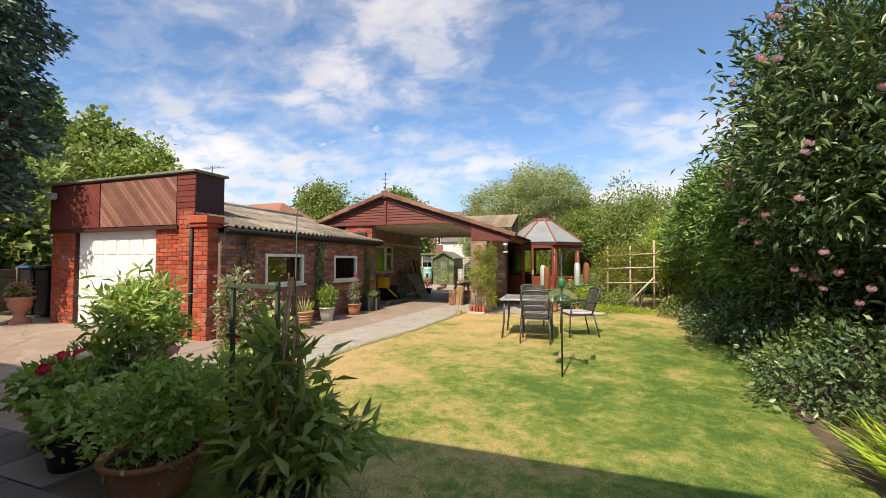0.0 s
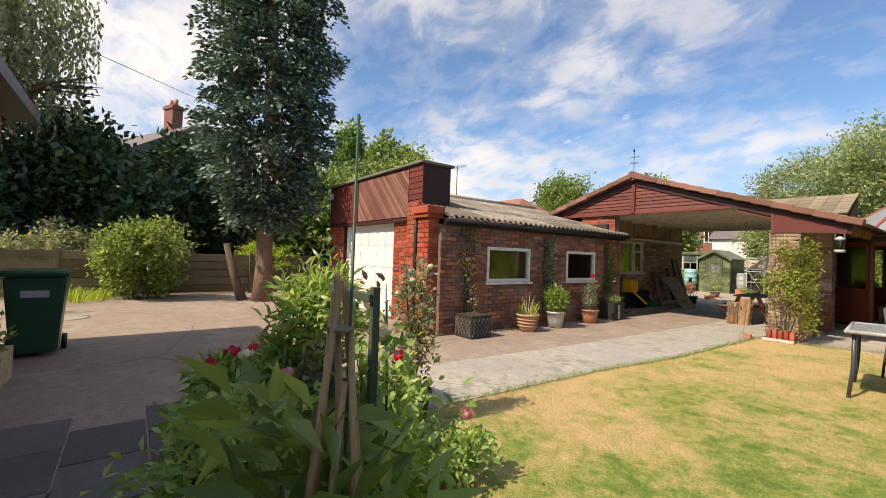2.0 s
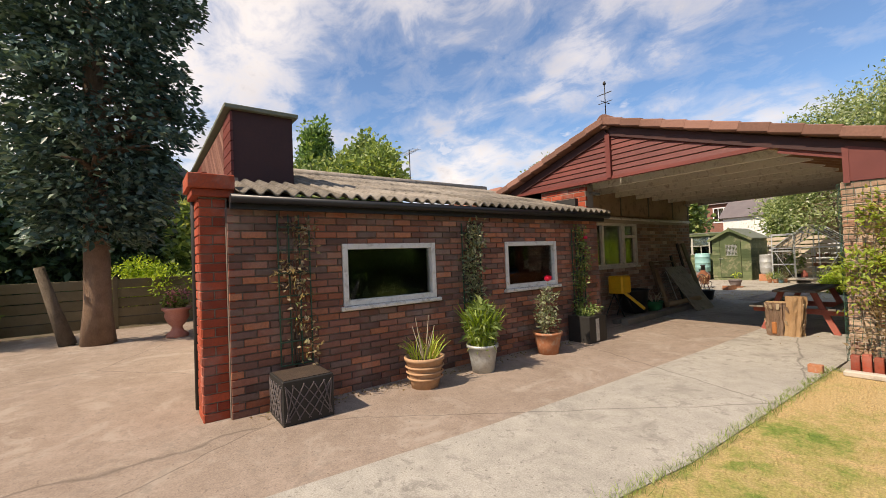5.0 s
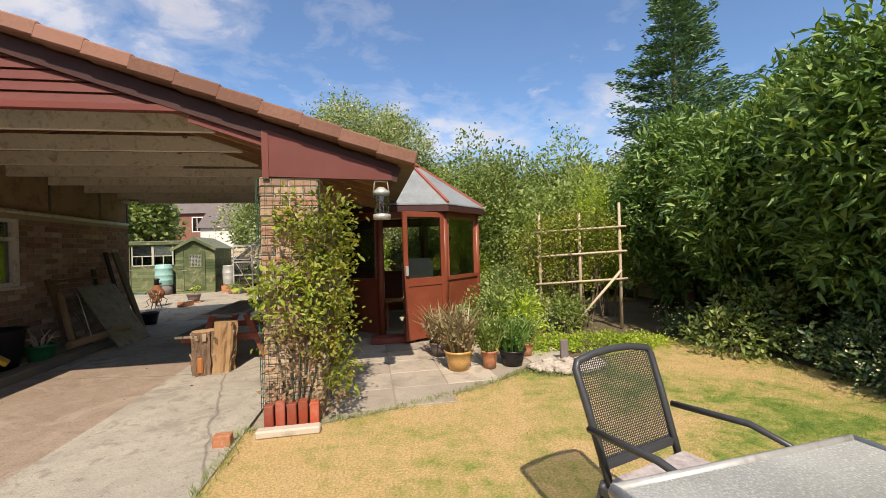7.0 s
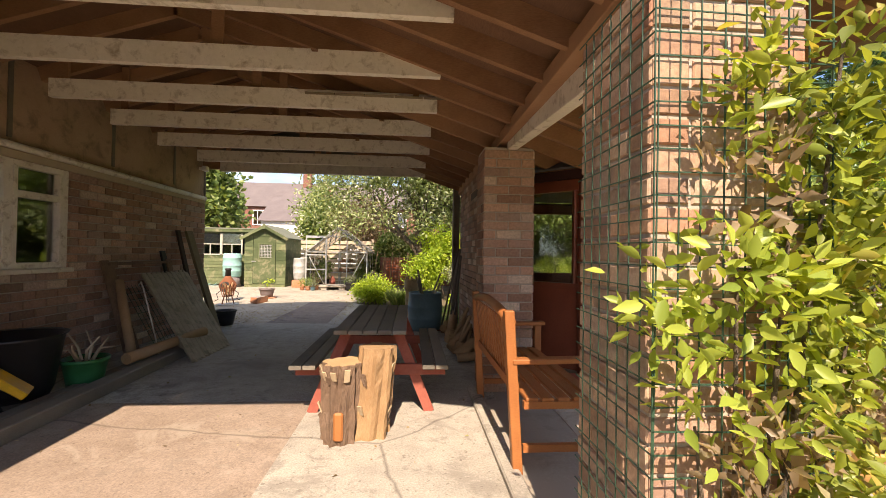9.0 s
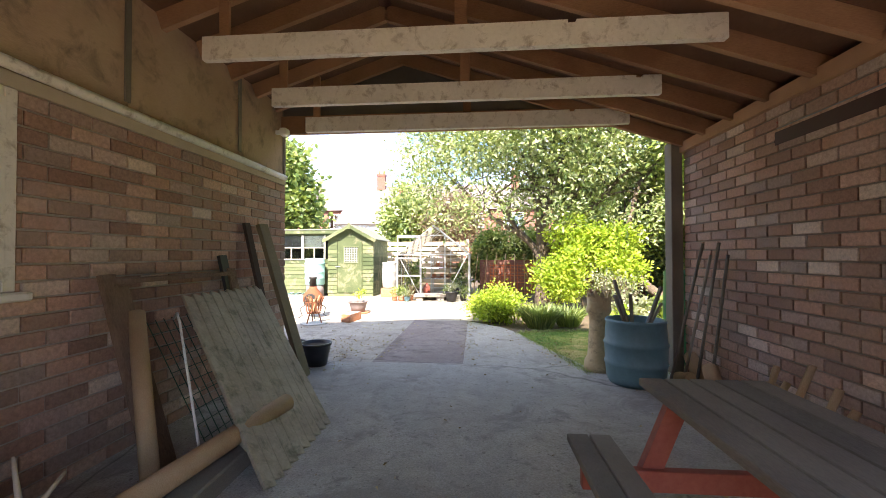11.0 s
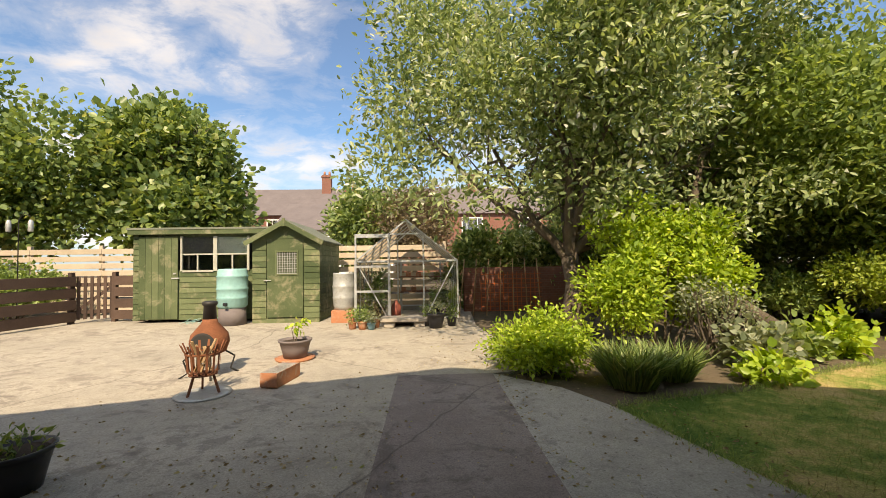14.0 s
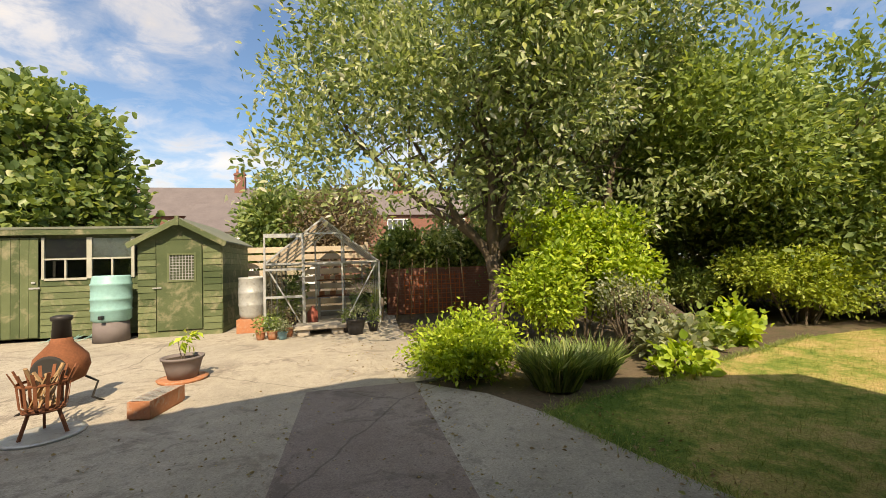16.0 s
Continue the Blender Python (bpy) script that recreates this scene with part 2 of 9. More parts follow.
M["plywood"] = two_scale("plywood", (0.36, 0.24, 0.16), (0.55, 0.4, 0.28), 2, 30, 0.85, bs=0.5, stretch=(1, 1, 8), stain=(0.2, 0.15, 0.11))
OLD = [(0.14, 0.075, 0.06), (0.3, 0.13, 0.095), (0.46, 0.15, 0.08), (0.2, 0.115, 0.095), (0.36, 0.15, 0.1), (0.55, 0.2, 0.1), (0.27, 0.18, 0.15), (0.17, 0.09, 0.07), (0.42, 0.16, 0.1), (0.3, 0.14, 0.1)]
CAR = [(0.42, 0.24, 0.17), (0.56, 0.34, 0.24), (0.4, 0.24, 0.18), (0.62, 0.4, 0.29), (0.45, 0.31, 0.25), (0.7, 0.56, 0.45)]
PIL = [(0.48, 0.3, 0.2), (0.58, 0.42, 0.29), (0.42, 0.22, 0.14), (0.6, 0.46, 0.33), (0.36, 0.22, 0.16), (0.55, 0.35, 0.22)]
RED = [(0.4, 0.07, 0.03), (0.48, 0.09, 0.04), (0.36, 0.06, 0.03)]
HOU = [(0.64, 0.26, 0.18), (0.7, 0.31, 0.21), (0.54, 0.23, 0.17), (0.74, 0.38, 0.27)]
for k, tones in (("old", OLD), ("car", CAR), ("pil", PIL), ("red", RED), ("hou", HOU)):
    M["brick_" + k] = brick_mat("brick_" + k, tones)
    M["bricks_" + k] = brick_mat("bricks_" + k, tones, True)
M["maroon"] = two_scale("maroon", (0.11, 0.026, 0.022), (0.2, 0.05, 0.038), 2, 40, 0.55, bs=0.3, stretch=(3, 3, 14), obj_random=0.25)
M["maroon_dark"] = two_scale("maroon_dark", (0.035, 0.012, 0.012), (0.07, 0.024, 0.02), 2, 40, 0.6)
M["maroon_faded"] = two_scale("maroon_faded", (0.15, 0.06, 0.045), (0.3, 0.15, 0.11), 2, 30, 0.7, stretch=(5, 5, 1), obj_random=0.4)
M["white"] = two_scale("white_paint", (0.66, 0.64, 0.6), (0.82, 0.8, 0.76), 4, 40, 0.5, stain=(0.42, 0.38, 0.32))
M["shed_white"] = two_scale("shed_white", (0.3, 0.3, 0.24), (0.5, 0.5, 0.42), 4, 40, 0.7, bs=0.4)
M["cream"] = two_scale("cream_paint", (0.68, 0.63, 0.54), (0.84, 0.79, 0.7), 4, 40, 0.6, stain=(0.35, 0.28, 0.2))
M["doorwhite"] = two_scale("door_white", (0.74, 0.72, 0.68), (0.84, 0.83, 0.8), 1.2, 30, 0.45)
M["asbestos"] = two_scale("asbestos", (0.13, 0.11, 0.085), (0.38, 0.33, 0.27), 2.2, 26, 0.95, bs=0.7, bd=0.012, stain=(0.07, 0.06, 0.035), obj_random=0.25)
M["tile"] = two_scale("roof_tile", (0.17, 0.085, 0.06), (0.3, 0.155, 0.115), 2, 40, 0.85, bs=0.4, obj_random=0.5)
M["tile_moss"] = two_scale("tile_moss", (0.15, 0.12, 0.08), (0.28, 0.22, 0.15), 2, 40, 0.9, bs=0.4, obj_random=0.3, island=0.3)
M["lead"] = two_scale("lead", (0.16, 0.18, 0.19), (0.3, 0.33, 0.34), 2, 20, 0.5)
M["black"] = plain("black_plastic", (0.02, 0.02, 0.022), 0.4)
M["iron"] = plain("iron", (0.05, 0.048, 0.045), 0.55, 0.5)
M["rust"] = two_scale("rust", (0.12, 0.045, 0.02), (0.32, 0.12, 0.06), 6, 60, 0.9, bs=0.6)
M["chairgrey"] = plain("grey_aluminium", (0.07, 0.075, 0.085), 0.4, 0.3)
M["terracotta"] = two_scale("terracotta", (0.36, 0.13, 0.06), (0.52, 0.24, 0.13), 4, 40, 0.85, bs=0.3, stain=(0.45, 0.36, 0.28))
M["terra_pale"] = two_scale("terra_pale", (0.4, 0.22, 0.12), (0.55, 0.34, 0.2), 4, 40, 0.85, bs=0.3, stain=(0.3, 0.22, 0.15))
M["zinc"] = two_scale("zinc", (0.42, 0.43, 0.42), (0.6, 0.61, 0.58), 5, 40, 0.45, 0.4, stain=(0.3, 0.28, 0.25))
M["soil"] = two_scale("soil", (0.03, 0.02, 0.014), (0.09, 0.06, 0.04), 8, 60, 0.95, bs=0.9, bd=0.01)
M["wood_mid"] = two_scale("wood_mid", (0.36, 0.27, 0.17), (0.6, 0.48, 0.32), 3, 40, 0.85, bs=0.5, stretch=(1, 8, 8), obj_random=0.3)
M["wood_grey"] = two_scale("wood_grey", (0.13, 0.115, 0.095), (0.28, 0.25, 0.2), 2, 50, 0.85, bs=0.5, stretch=(6, 1, 6), obj_random=0.35)
M["wood_raw"] = two_scale("wood_raw", (0.3, 0.18, 0.09), (0.52, 0.36, 0.2), 3, 40, 0.8, bs=0.5, stretch=(6, 6, 1), obj_random=0.2)
M["wood_pale"] = two_scale("wood_pale", (0.42, 0.34, 0.24), (0.6, 0.5, 0.38), 3, 40, 0.8, bs=0.4, stretch=(1, 8, 8), obj_random=0.2)
M["rafter"] = two_scale("rafter", (0.23, 0.115, 0.06), (0.44, 0.25, 0.14), 3, 40, 0.8, bs=0.4, stretch=(1, 8, 8), obj_random=0.3)
M["deck"] = two_scale("roof_deck", (0.1, 0.05, 0.03), (0.25, 0.14, 0.085), 2, 30, 0.9, bs=0.4, stretch=(8, 1, 8))
M["teak"] = two_scale("teak", (0.27, 0.09, 0.03), (0.42, 0.165, 0.055), 3, 50, 0.5, bs=0.3, stretch=(1, 6, 6), obj_random=0.2)
M["mustard"] = two_scale("mustard_glaze", (0.46, 0.25, 0.07), (0.62, 0.38, 0.14), 5, 30, 0.35, bs=0.15, stain=(0.3, 0.2, 0.1))
M["mahog"] = two_scale("mahogany", (0.17, 0.04, 0.022), (0.3, 0.085, 0.045), 3, 50, 0.4, bs=0.2, stretch=(8, 8, 1), obj_random=0.15)
M["redlead"] = two_scale("red_paint", (0.27, 0.06, 0.045), (0.4, 0.13, 0.09), 3, 40, 0.7, bs=0.3)
M["shed"] = two_scale("shed_green", (0.05, 0.075, 0.03), (0.155, 0.185, 0.09), 1.3, 40, 0.85, bs=0.5, stretch=(10, 10, 1.2), obj_random=0.3, stain=(0.3, 0.27, 0.17))
M["felt"] = two_scale("felt", (0.11, 0.14, 0.09), (0.22, 0.22, 0.18), 3, 60, 0.9, bs=0.5)
M["fence"] = two_scale("fence_brown", (0.05, 0.032, 0.024), (0.12, 0.075, 0.055), 2, 40, 0.85, bs=0.4, obj_random=0.3)
M["fence_old"] = two_scale("fence_old", (0.14, 0.11, 0.06), (0.28, 0.23, 0.14), 2, 30, 0.9, bs=0.5, obj_random=0.3, stretch=(4, 1, 10))
M["barkm"] = two_scale("bark", (0.09, 0.07, 0.05), (0.24, 0.19, 0.14), 5, 25, 0.95, bs=1.0, bd=0.03, stretch=(4, 4, 1))
M["bark_red"] = two_scale("bark_red", (0.16, 0.1, 0.065), (0.33, 0.22, 0.15), 5, 25, 0.95, bs=1.0, bd=0.03, stretch=(4, 4, 1))
M["alu"] = plain("aluminium", (0.66, 0.68, 0.68), 0.35, 0.6)
M["butt"] = plain("butt_green", (0.25, 0.47, 0.45), 0.45)
M["barrel_b"] = plain("barrel_blue", (0.13, 0.25, 0.29), 0.42)
M["bingreen"] = plain("bin_green", (0.02, 0.085, 0.045), 0.4)
M["yellow"] = plain("yellow", (0.75, 0.42, 0.02), 0.4)
M["green_pl"] = plain("green_plastic", (0.02, 0.16, 0.06), 0.4)
M["blue_pl"] = plain("blue_plastic", (0.03, 0.11, 0.3), 0.4)
M["stone"] = two_scale("pot_stone", (0.46, 0.36, 0.2), (0.64, 0.53, 0.33), 4, 40, 0.85, bs=0.5, stain=(0.2, 0.17, 0.12))
M["pebble"] = two_scale("pebble", (0.26, 0.22, 0.18), (0.48, 0.43, 0.37), 6, 40, 0.8, island=0.5, obj_random=0.5)
M["glass"] = glass("glass", alpha=0.42)
M["glass_clear"] = glass("glass_clear", (0.93, 0.96, 0.94), 0.05, 0.35)
# near-black colour that stands in for the shade inside rooms and sheds
M["interior"] = plain("interior_shade", (0.035, 0.033, 0.03), 0.9)
M["net"] = plain("net_curtain", (0.72, 0.76, 0.72), 0.9)
M["glass_house"] = glass("glass_house", (0.95, 0.97, 0.96), 0.03, 0.1)
m, t, b, pos = material("far_brick", 0.9, 0, 0.2)
bt = t.n("ShaderNodeTexBrick", Scale=4.4)
bt.inputs["Color1"].default_value, bt.inputs["Color2"].default_value, bt.inputs["Mortar"].default_value = (0.34, 0.13, 0.085, 1), (0.24, 0.09, 0.06, 1), (0.3, 0.22, 0.17, 1)
mp = t.n("ShaderNodeMapping")
mp.inputs["Rotation"].default_value = (radians(90), 0, 0)
t.l(pos, mp.inputs["Vector"])
t.l(mp.outputs[0], bt.inputs["Vector"])
t.l(t.mix(t.tex(2, 5, 0.6, pos), bt.outputs["Color"], (0.2, 0.1, 0.08), "MIX"), b.inputs["Base Color"])
M["far_brick"] = m
M["slate"] = two_scale("slate", (0.13, 0.11, 0.11), (0.2, 0.17, 0.165), 1, 8, 0.8, bs=0.4, island=0.3)
M["redroof"] = two_scale("red_roof", (0.26, 0.11, 0.07), (0.38, 0.17, 0.11), 1, 8, 0.85, bs=0.4)
M["cushion"] = two_scale("cushion", (0.25, 0.22, 0.23), (0.62, 0.58, 0.58), 30, 12, 0.9)
M["sheet_old"] = two_scale("sheet_old", (0.24, 0.2, 0.14), (0.46, 0.4, 0.29), 3, 40, 0.85, bs=0.5, stain=(0.12, 0.13, 0.08))
M["floral"] = two_scale("floral", (0.72, 0.68, 0.6), (0.8, 0.74, 0.62), 3, 12, 0.9, stain=(0.75, 0.5, 0.12))
M["urn"] = two_scale("urn_pink", (0.45, 0.17, 0.12), (0.6, 0.28, 0.2), 5, 40, 0.8)
M["wire"] = plain("green_wire", (0.03, 0.08, 0.05), 0.5)
M["orange_net"] = plain("orange_net", (0.6, 0.14, 0.04), 0.6)
M["tabletop"] = two_scale("mesh_top", (0.14, 0.15, 0.145), (0.5, 0.52, 0.5), 2, 130, 0.25, bs=0.1)

L = {}
L["apple"] = leafy("leaf_apple", (0.11, 0.19, 0.055), (0.43, 0.55, 0.22), (0.76, 0.8, 0.64), 0.45, 0.32, tint=(1.15, 1.15, 0.62))
L["vine"] = leafy("leaf_vine", (0.11, 0.17, 0.03), (0.3, 0.4, 0.06), (0.5, 0.4, 0.1), 0.45)
L["rhodo"] = leafy("leaf_rhodo", (0.0312, 0.0728, 0.026), (0.13, 0.221, 0.0728), (0.312, 0.442, 0.156), 0.15, 0.32)
L["conifer"] = leafy("leaf_conifer", (0.055, 0.14, 0.032), (0.19, 0.36, 0.085), (0.4, 0.55, 0.15), 0.3)
L["cypress"] = leafy("leaf_cypress", (0.035, 0.08, 0.055), (0.13, 0.225, 0.13), (0.24, 0.33, 0.2), 0.12)
L["spruce"] = leafy("leaf_spruce", (0.04, 0.11, 0.044), (0.14, 0.28, 0.1), None, 0.15)
L["lime"] = leafy("leaf_lime", (0.154, 0.242, 0.0275), (0.44, 0.528, 0.066), (0.66, 0.66, 0.11))
L["yellowgreen"] = leafy("leaf_yellowgreen", (0.2, 0.26, 0.04), (0.45, 0.5, 0.09), (0.6, 0.58, 0.13))
L["mid"] = leafy("leaf_mid", (0.085, 0.165, 0.045), (0.27, 0.4, 0.11), (0.5, 0.58, 0.21))
L["fresh"] = leafy("leaf_fresh", (0.1, 0.18, 0.04), (0.31, 0.46, 0.12), (0.5, 0.61, 0.22))
L["grey"] = leafy("leaf_grey", (0.135, 0.195, 0.09), (0.36, 0.45, 0.24), (0.6, 0.63, 0.39))
L["dark"] = leafy("leaf_dark", (0.026, 0.065, 0.026), (0.091, 0.169, 0.0572), None, 0.1)
L["dry"] = leafy("leaf_dry", (0.19, 0.15, 0.07), (0.4, 0.36, 0.2), (0.3, 0.42, 0.14))
L["bronze"] = leafy("leaf_bronze", (0.1, 0.085, 0.05), (0.27, 0.24, 0.13), (0.3, 0.4, 0.15))
L["sedge"] = leafy("leaf_sedge", (0.05, 0.14, 0.03), (0.16, 0.34, 0.07), (0.36, 0.5, 0.12))
L["rose"] = leafy("leaf_rose", (0.16, 0.32, 0.06), (0.38, 0.58, 0.16), (0.6, 0.7, 0.3))
L["pink"] = leafy("petal_pink", (0.6, 0.18, 0.22), (0.8, 0.42, 0.42), None, 0.3, tint=(1.0, 1.0, 0.95))
L["redp"] = leafy("petal_red", (0.6, 0.01, 0.04), (0.85, 0.05, 0.12), None, 0.3, tint=(1.0, 1.0, 0.95))
L["creamp"] = leafy("petal_cream", (0.85, 0.78, 0.5), (0.92, 0.88, 0.66), None, 0.35, tint=(1.0, 1.0, 0.95))
L["mauve"] = leafy("petal_mauve", (0.35, 0.15, 0.2), (0.55, 0.3, 0.34), None, 0.3, tint=(1.0, 1.0, 0.95))


# ---- building blocks ----
def box(bm, x0, y0, z0, x1, y1, z1, bevel=0.0, m=None):
    vs = [bm.verts.new(v) for v in ((x0, y0, z0), (x1, y0, z0), (x1, y1, z0), (x0, y1, z0), (x0, y0, z1), (x1, y0, z1), (x1, y1, z1), (x0, y1, z1))]
    fs = [bm.faces.new([vs[i] for i in q]) for q in ((3, 2, 1, 0), (4, 5, 6, 7), (0, 1, 5, 4), (1, 2, 6, 5), (2, 3, 7, 6), (3, 0, 4, 7))]
    if bevel:
        r = bmesh.ops.bevel(bm, geom=list({e for f in fs for e in f.edges}), offset=bevel, segments=1, affect="EDGES")
        vs = list({v for f in r["faces"] for v in f.verts} | {v for v in vs if v.is_valid})
    if m is not None:
        bmesh.ops.transform(bm, matrix=m, verts=vs)
    return vs


def bar(bm, a, b, w=0.04, h=None, up=(0, 0, 1), bevel=0.0):
    """A square bar from a to b."""
    a, b = Vector(a), Vector(b)
    h = h or w
    d = (b - a)
    n = d.normalized()
    u = Vector(up)
    if abs(n.dot(u)) > 0.98:
        u = Vector((1, 0, 0))
    s = n.cross(u).normalized()
    u = s.cross(n)
    m = Matrix((s, n, u)).transposed().to_4x4()
    m.translation = a
    return box(bm, -w / 2, 0, -h / 2, w / 2, d.length, h / 2, bevel, m)


def tube(bm, pts, radii, seg=8, cap=True):
    """A round tube through the points."""
    pts = [Vector(p) for p in pts]
    if isinstance(radii, (int, float)):
        radii = [radii] * len(pts)
    rings = []
    ref = None
    for i, p in enumerate(pts):
        d = (pts[min(i + 1, len(pts) - 1)] - pts[max(i - 1, 0)]).normalized()
        if ref is None:
            ref = Vector((1, 0, 0)) if abs(d.x) < 0.9 else Vector((0, 1, 0))
        s = (ref - d * ref.dot(d)).normalized()
        t = d.cross(s)
        ref = s
        rings.append([bm.verts.new(p + (s * math.cos(2 * math.pi * k / seg) + t * math.sin(2 * math.pi * k / seg)) * radii[i]) for k in range(seg)])
    for a, b in zip(rings, rings[1:]):
        for k in range(seg):
            bm.faces.new((a[k], a[(k + 1) % seg], b[(k + 1) % seg], b[k])).smooth = True
    if cap:
        bm.faces.new(rings[0][::-1])
        bm.faces.new(rings[-1])


def lathe(bm, prof, seg=24, cx=0, cy=0, cap=True):
    """A turned shape from (radius, height) pairs."""
    rings = [[bm.verts.new((cx + r * math.cos(2 * math.pi * k / seg), cy + r * math.sin(2 * math.pi * k / seg), z)) for k in range(seg)] for r, z in prof]
    for a, b in zip(rings, rings[1:]):
        for k in range(seg):
            bm.faces.new((a[k], a[(k + 1) % seg], b[(k + 1) % seg], b[k])).smooth = True
    if cap:
        bm.faces.new(rings[0][::-1])
        bm.faces.new(rings[-1])


def mesh_from(bm, name):
    me = bpy.data.meshes.new(name)
    bm.to_mesh(me)
    bm.free()
    return me


def part(name, bm, mat, parent, label="", kind=""):
    me = mesh_from(bm, name) if isinstance(bm, bmesh.types.BMesh) else bm
    if mat and not me.materials:
        me.materials.append(mat)
    ob = new(name, me)
    ob.parent = parent
    tagged(ob, label, kind=kind)
    return ob


def thing(name, at, label, category, group="", rz=0.0, kind=""):
    ob = new(name)
    ob.empty_display_size = 0.1
    ob.location, ob.rotation_euler = at, (0, 0, radians(rz))
    return tagged(ob, label, category, group, kind)


def solid(name, bm, mat, label="", category="", kind="", at=(0, 0, 0), group=""):
    me = mesh_from(bm, name) if isinstance(bm, bmesh.types.BMesh) else bm
    if not me.materials:
        me.materials.append(mat)
    ob = new(name, me)
    ob.location = at
    return tagged(ob, label, category, group, kind)


def structure(name, label="", category=""):
    return tagged(new(name), label, category, kind="structure")


def B():
    return bmesh.new()


def boxes(*args, bevel=0.0):
    bm = B()
    for a in args:
        box(bm, *a, bevel=bevel)
    return bm


def poly(bm, pts, z0, z1):
    """A flat slab on an outline, from z0 to z1."""
    a = [bm.verts.new((x, y, z0)) for x, y in pts]
    b = [bm.verts.new((x, y, z1)) for x, y in pts]
    bm.faces.new(b)
    bm.faces.new(a[::-1])
    n = len(pts)
    for i in range(n):
        bm.faces.new((a[i], a[(i + 1) % n], b[(i + 1) % n], b[i]))


# ---- leaves ----
rng = np.random.default_rng(7)
LEAF = {  # verts along a leaf: (across, along, lift)
    "leaf": ([(0, 0, 0), (0.26, 0.42, 0.07), (0, 1, -0.1), (-0.26, 0.42, 0.07)], [(0, 1, 2), (0, 2, 3)]),
    "lance": ([(0, 0, 0), (0.15, 0.4, 0.06), (0, 1, -0.16), (-0.15, 0.4, 0.06)], [(0, 1, 2), (0, 2, 3)]),
    "wide": ([(0, 0, 0), (0.3, 0.2, 0.05), (0.37, 0.58, 0.07), (0, 1, -0.12), (-0.37, 0.58, 0.07), (-0.3, 0.2, 0.05)], [(0, 1, 2, 3), (0, 3, 4, 5)]),
    "oval": ([(0, 0, 0), (0.17, 0.22, 0.04), (0.22, 0.55, 0.05), (0, 1, -0.14), (-0.22, 0.55, 0.05), (-0.17, 0.22, 0.04)], [(0, 1, 2, 3), (0, 3, 4, 5)]),
    "thin": ([(-0.07, 0, 0), (0.07, 0, 0), (0.1, 0.5, 0.12), (-0.1, 0.5, 0.12), (0, 1, -0.05)], [(0, 1, 2, 3), (3, 2, 4)]),
    "blade": ([(-0.022, 0, 0), (0.022, 0, 0), (0.02, 0.6, 0.0), (-0.02, 0.6, 0.0), (0, 1, -0.25)], [(0, 1, 2, 3), (3, 2, 4)]),
}


def leaves_mesh(name, pos, way, size, mat, shape="leaf", spread=0.95):
    """One mesh of many leaves: their feet, the way that they point and their lengths."""
    n = len(pos)
    verts, faces = LEAF[shape]
    verts = np.array(verts, float)
    way = way / (np.linalg.norm(way, axis=1, keepdims=True) + 1e-9)
    rnd = rng.normal(size=(n, 3))
    side = np.cross(way, rnd)
    side /= np.linalg.norm(side, axis=1, keepdims=True) + 1e-9
    # most leaves lie face up
    flat = np.cross(way, np.array([0, 0, 1.0]))
    fl = np.linalg.norm(flat, axis=1, keepdims=True)
    side = np.where(fl > 0.15, flat / (fl + 1e-9) + side * spread, side)
    side /= np.linalg.norm(side, axis=1, keepdims=True) + 1e-9
    up = np.cross(side, way)
    size = np.asarray(size).reshape(-1, 1, 1) * np.ones((n, 1, 1))
    V = pos[:, None, :] + size * (verts[None, :, 0:1] * side[:, None, :] + verts[None, :, 1:2] * way[:, None, :] + verts[None, :, 2:3] * up[:, None, :])
    k = len(verts)
    V = V.reshape(-1, 3)
    loops = []
    starts = []
    tot = []
    cnt = 0
    one = []
    for f in faces:
        starts.append(cnt)
        tot.append(len(f))
        cnt += len(f)
        one += list(f)
    one = np.array(one)
    L_ = (one[None, :] + (np.arange(n) * k)[:, None]).reshape(-1)
    S_ = (np.array(starts)[None, :] + (np.arange(n) * cnt)[:, None]).reshape(-1)
    T_ = np.tile(np.array(tot), n)
    me = bpy.data.meshes.new(name)
    me.vertices.add(len(V))
    me.vertices.foreach_set("co", V.astype(np.float32).ravel())
    me.loops.add(len(L_))
    me.loops.foreach_set("vertex_index", L_.astype(np.int32))
    me.polygons.add(len(S_))
    me.polygons.foreach_set("loop_start", S_.astype(np.int32))
    me.polygons.foreach_set("loop_total", T_.astype(np.int32))
    me.update(calc_edges=True)
    me.materials.append(mat)
    return me


def lobes_points(lobes, n, shell=0.55, tuft=0.25, per=9):
    """Leaf feet in tufts near the skin of a union of ellipsoids (cx, cy, cz, rx, ry, rz), and the outward way at each."""
    lobes = np.array(lobes, float)
    area = (lobes[:, 3] * lobes[:, 4] * lobes[:, 5]) ** (2 / 3)
    tufts = max(4, n // per)
    pick = rng.choice(len(lobes), tufts, p=area / area.sum())
    d = rng.normal(size=(tufts, 3))
    d /= np.linalg.norm(d, axis=1, keepdims=True)
    r = shell + (1 - shell) * rng.random((tufts, 1)) ** 0.6
    r *= 1 + 0.16 * rng.normal(size=(tufts, 1))
    c = lobes[pick, :3] + d * r * lobes[pick, 3:]
    idx = np.repeat(np.arange(tufts), per)
    p = c[idx] + rng.normal(size=(len(idx), 3)) * tuft * 0.5
    w = d[idx] * 0.7 + rng.normal(size=(len(idx), 3)) * 0.6 + np.array([0, 0, 0.15])
    return p, w


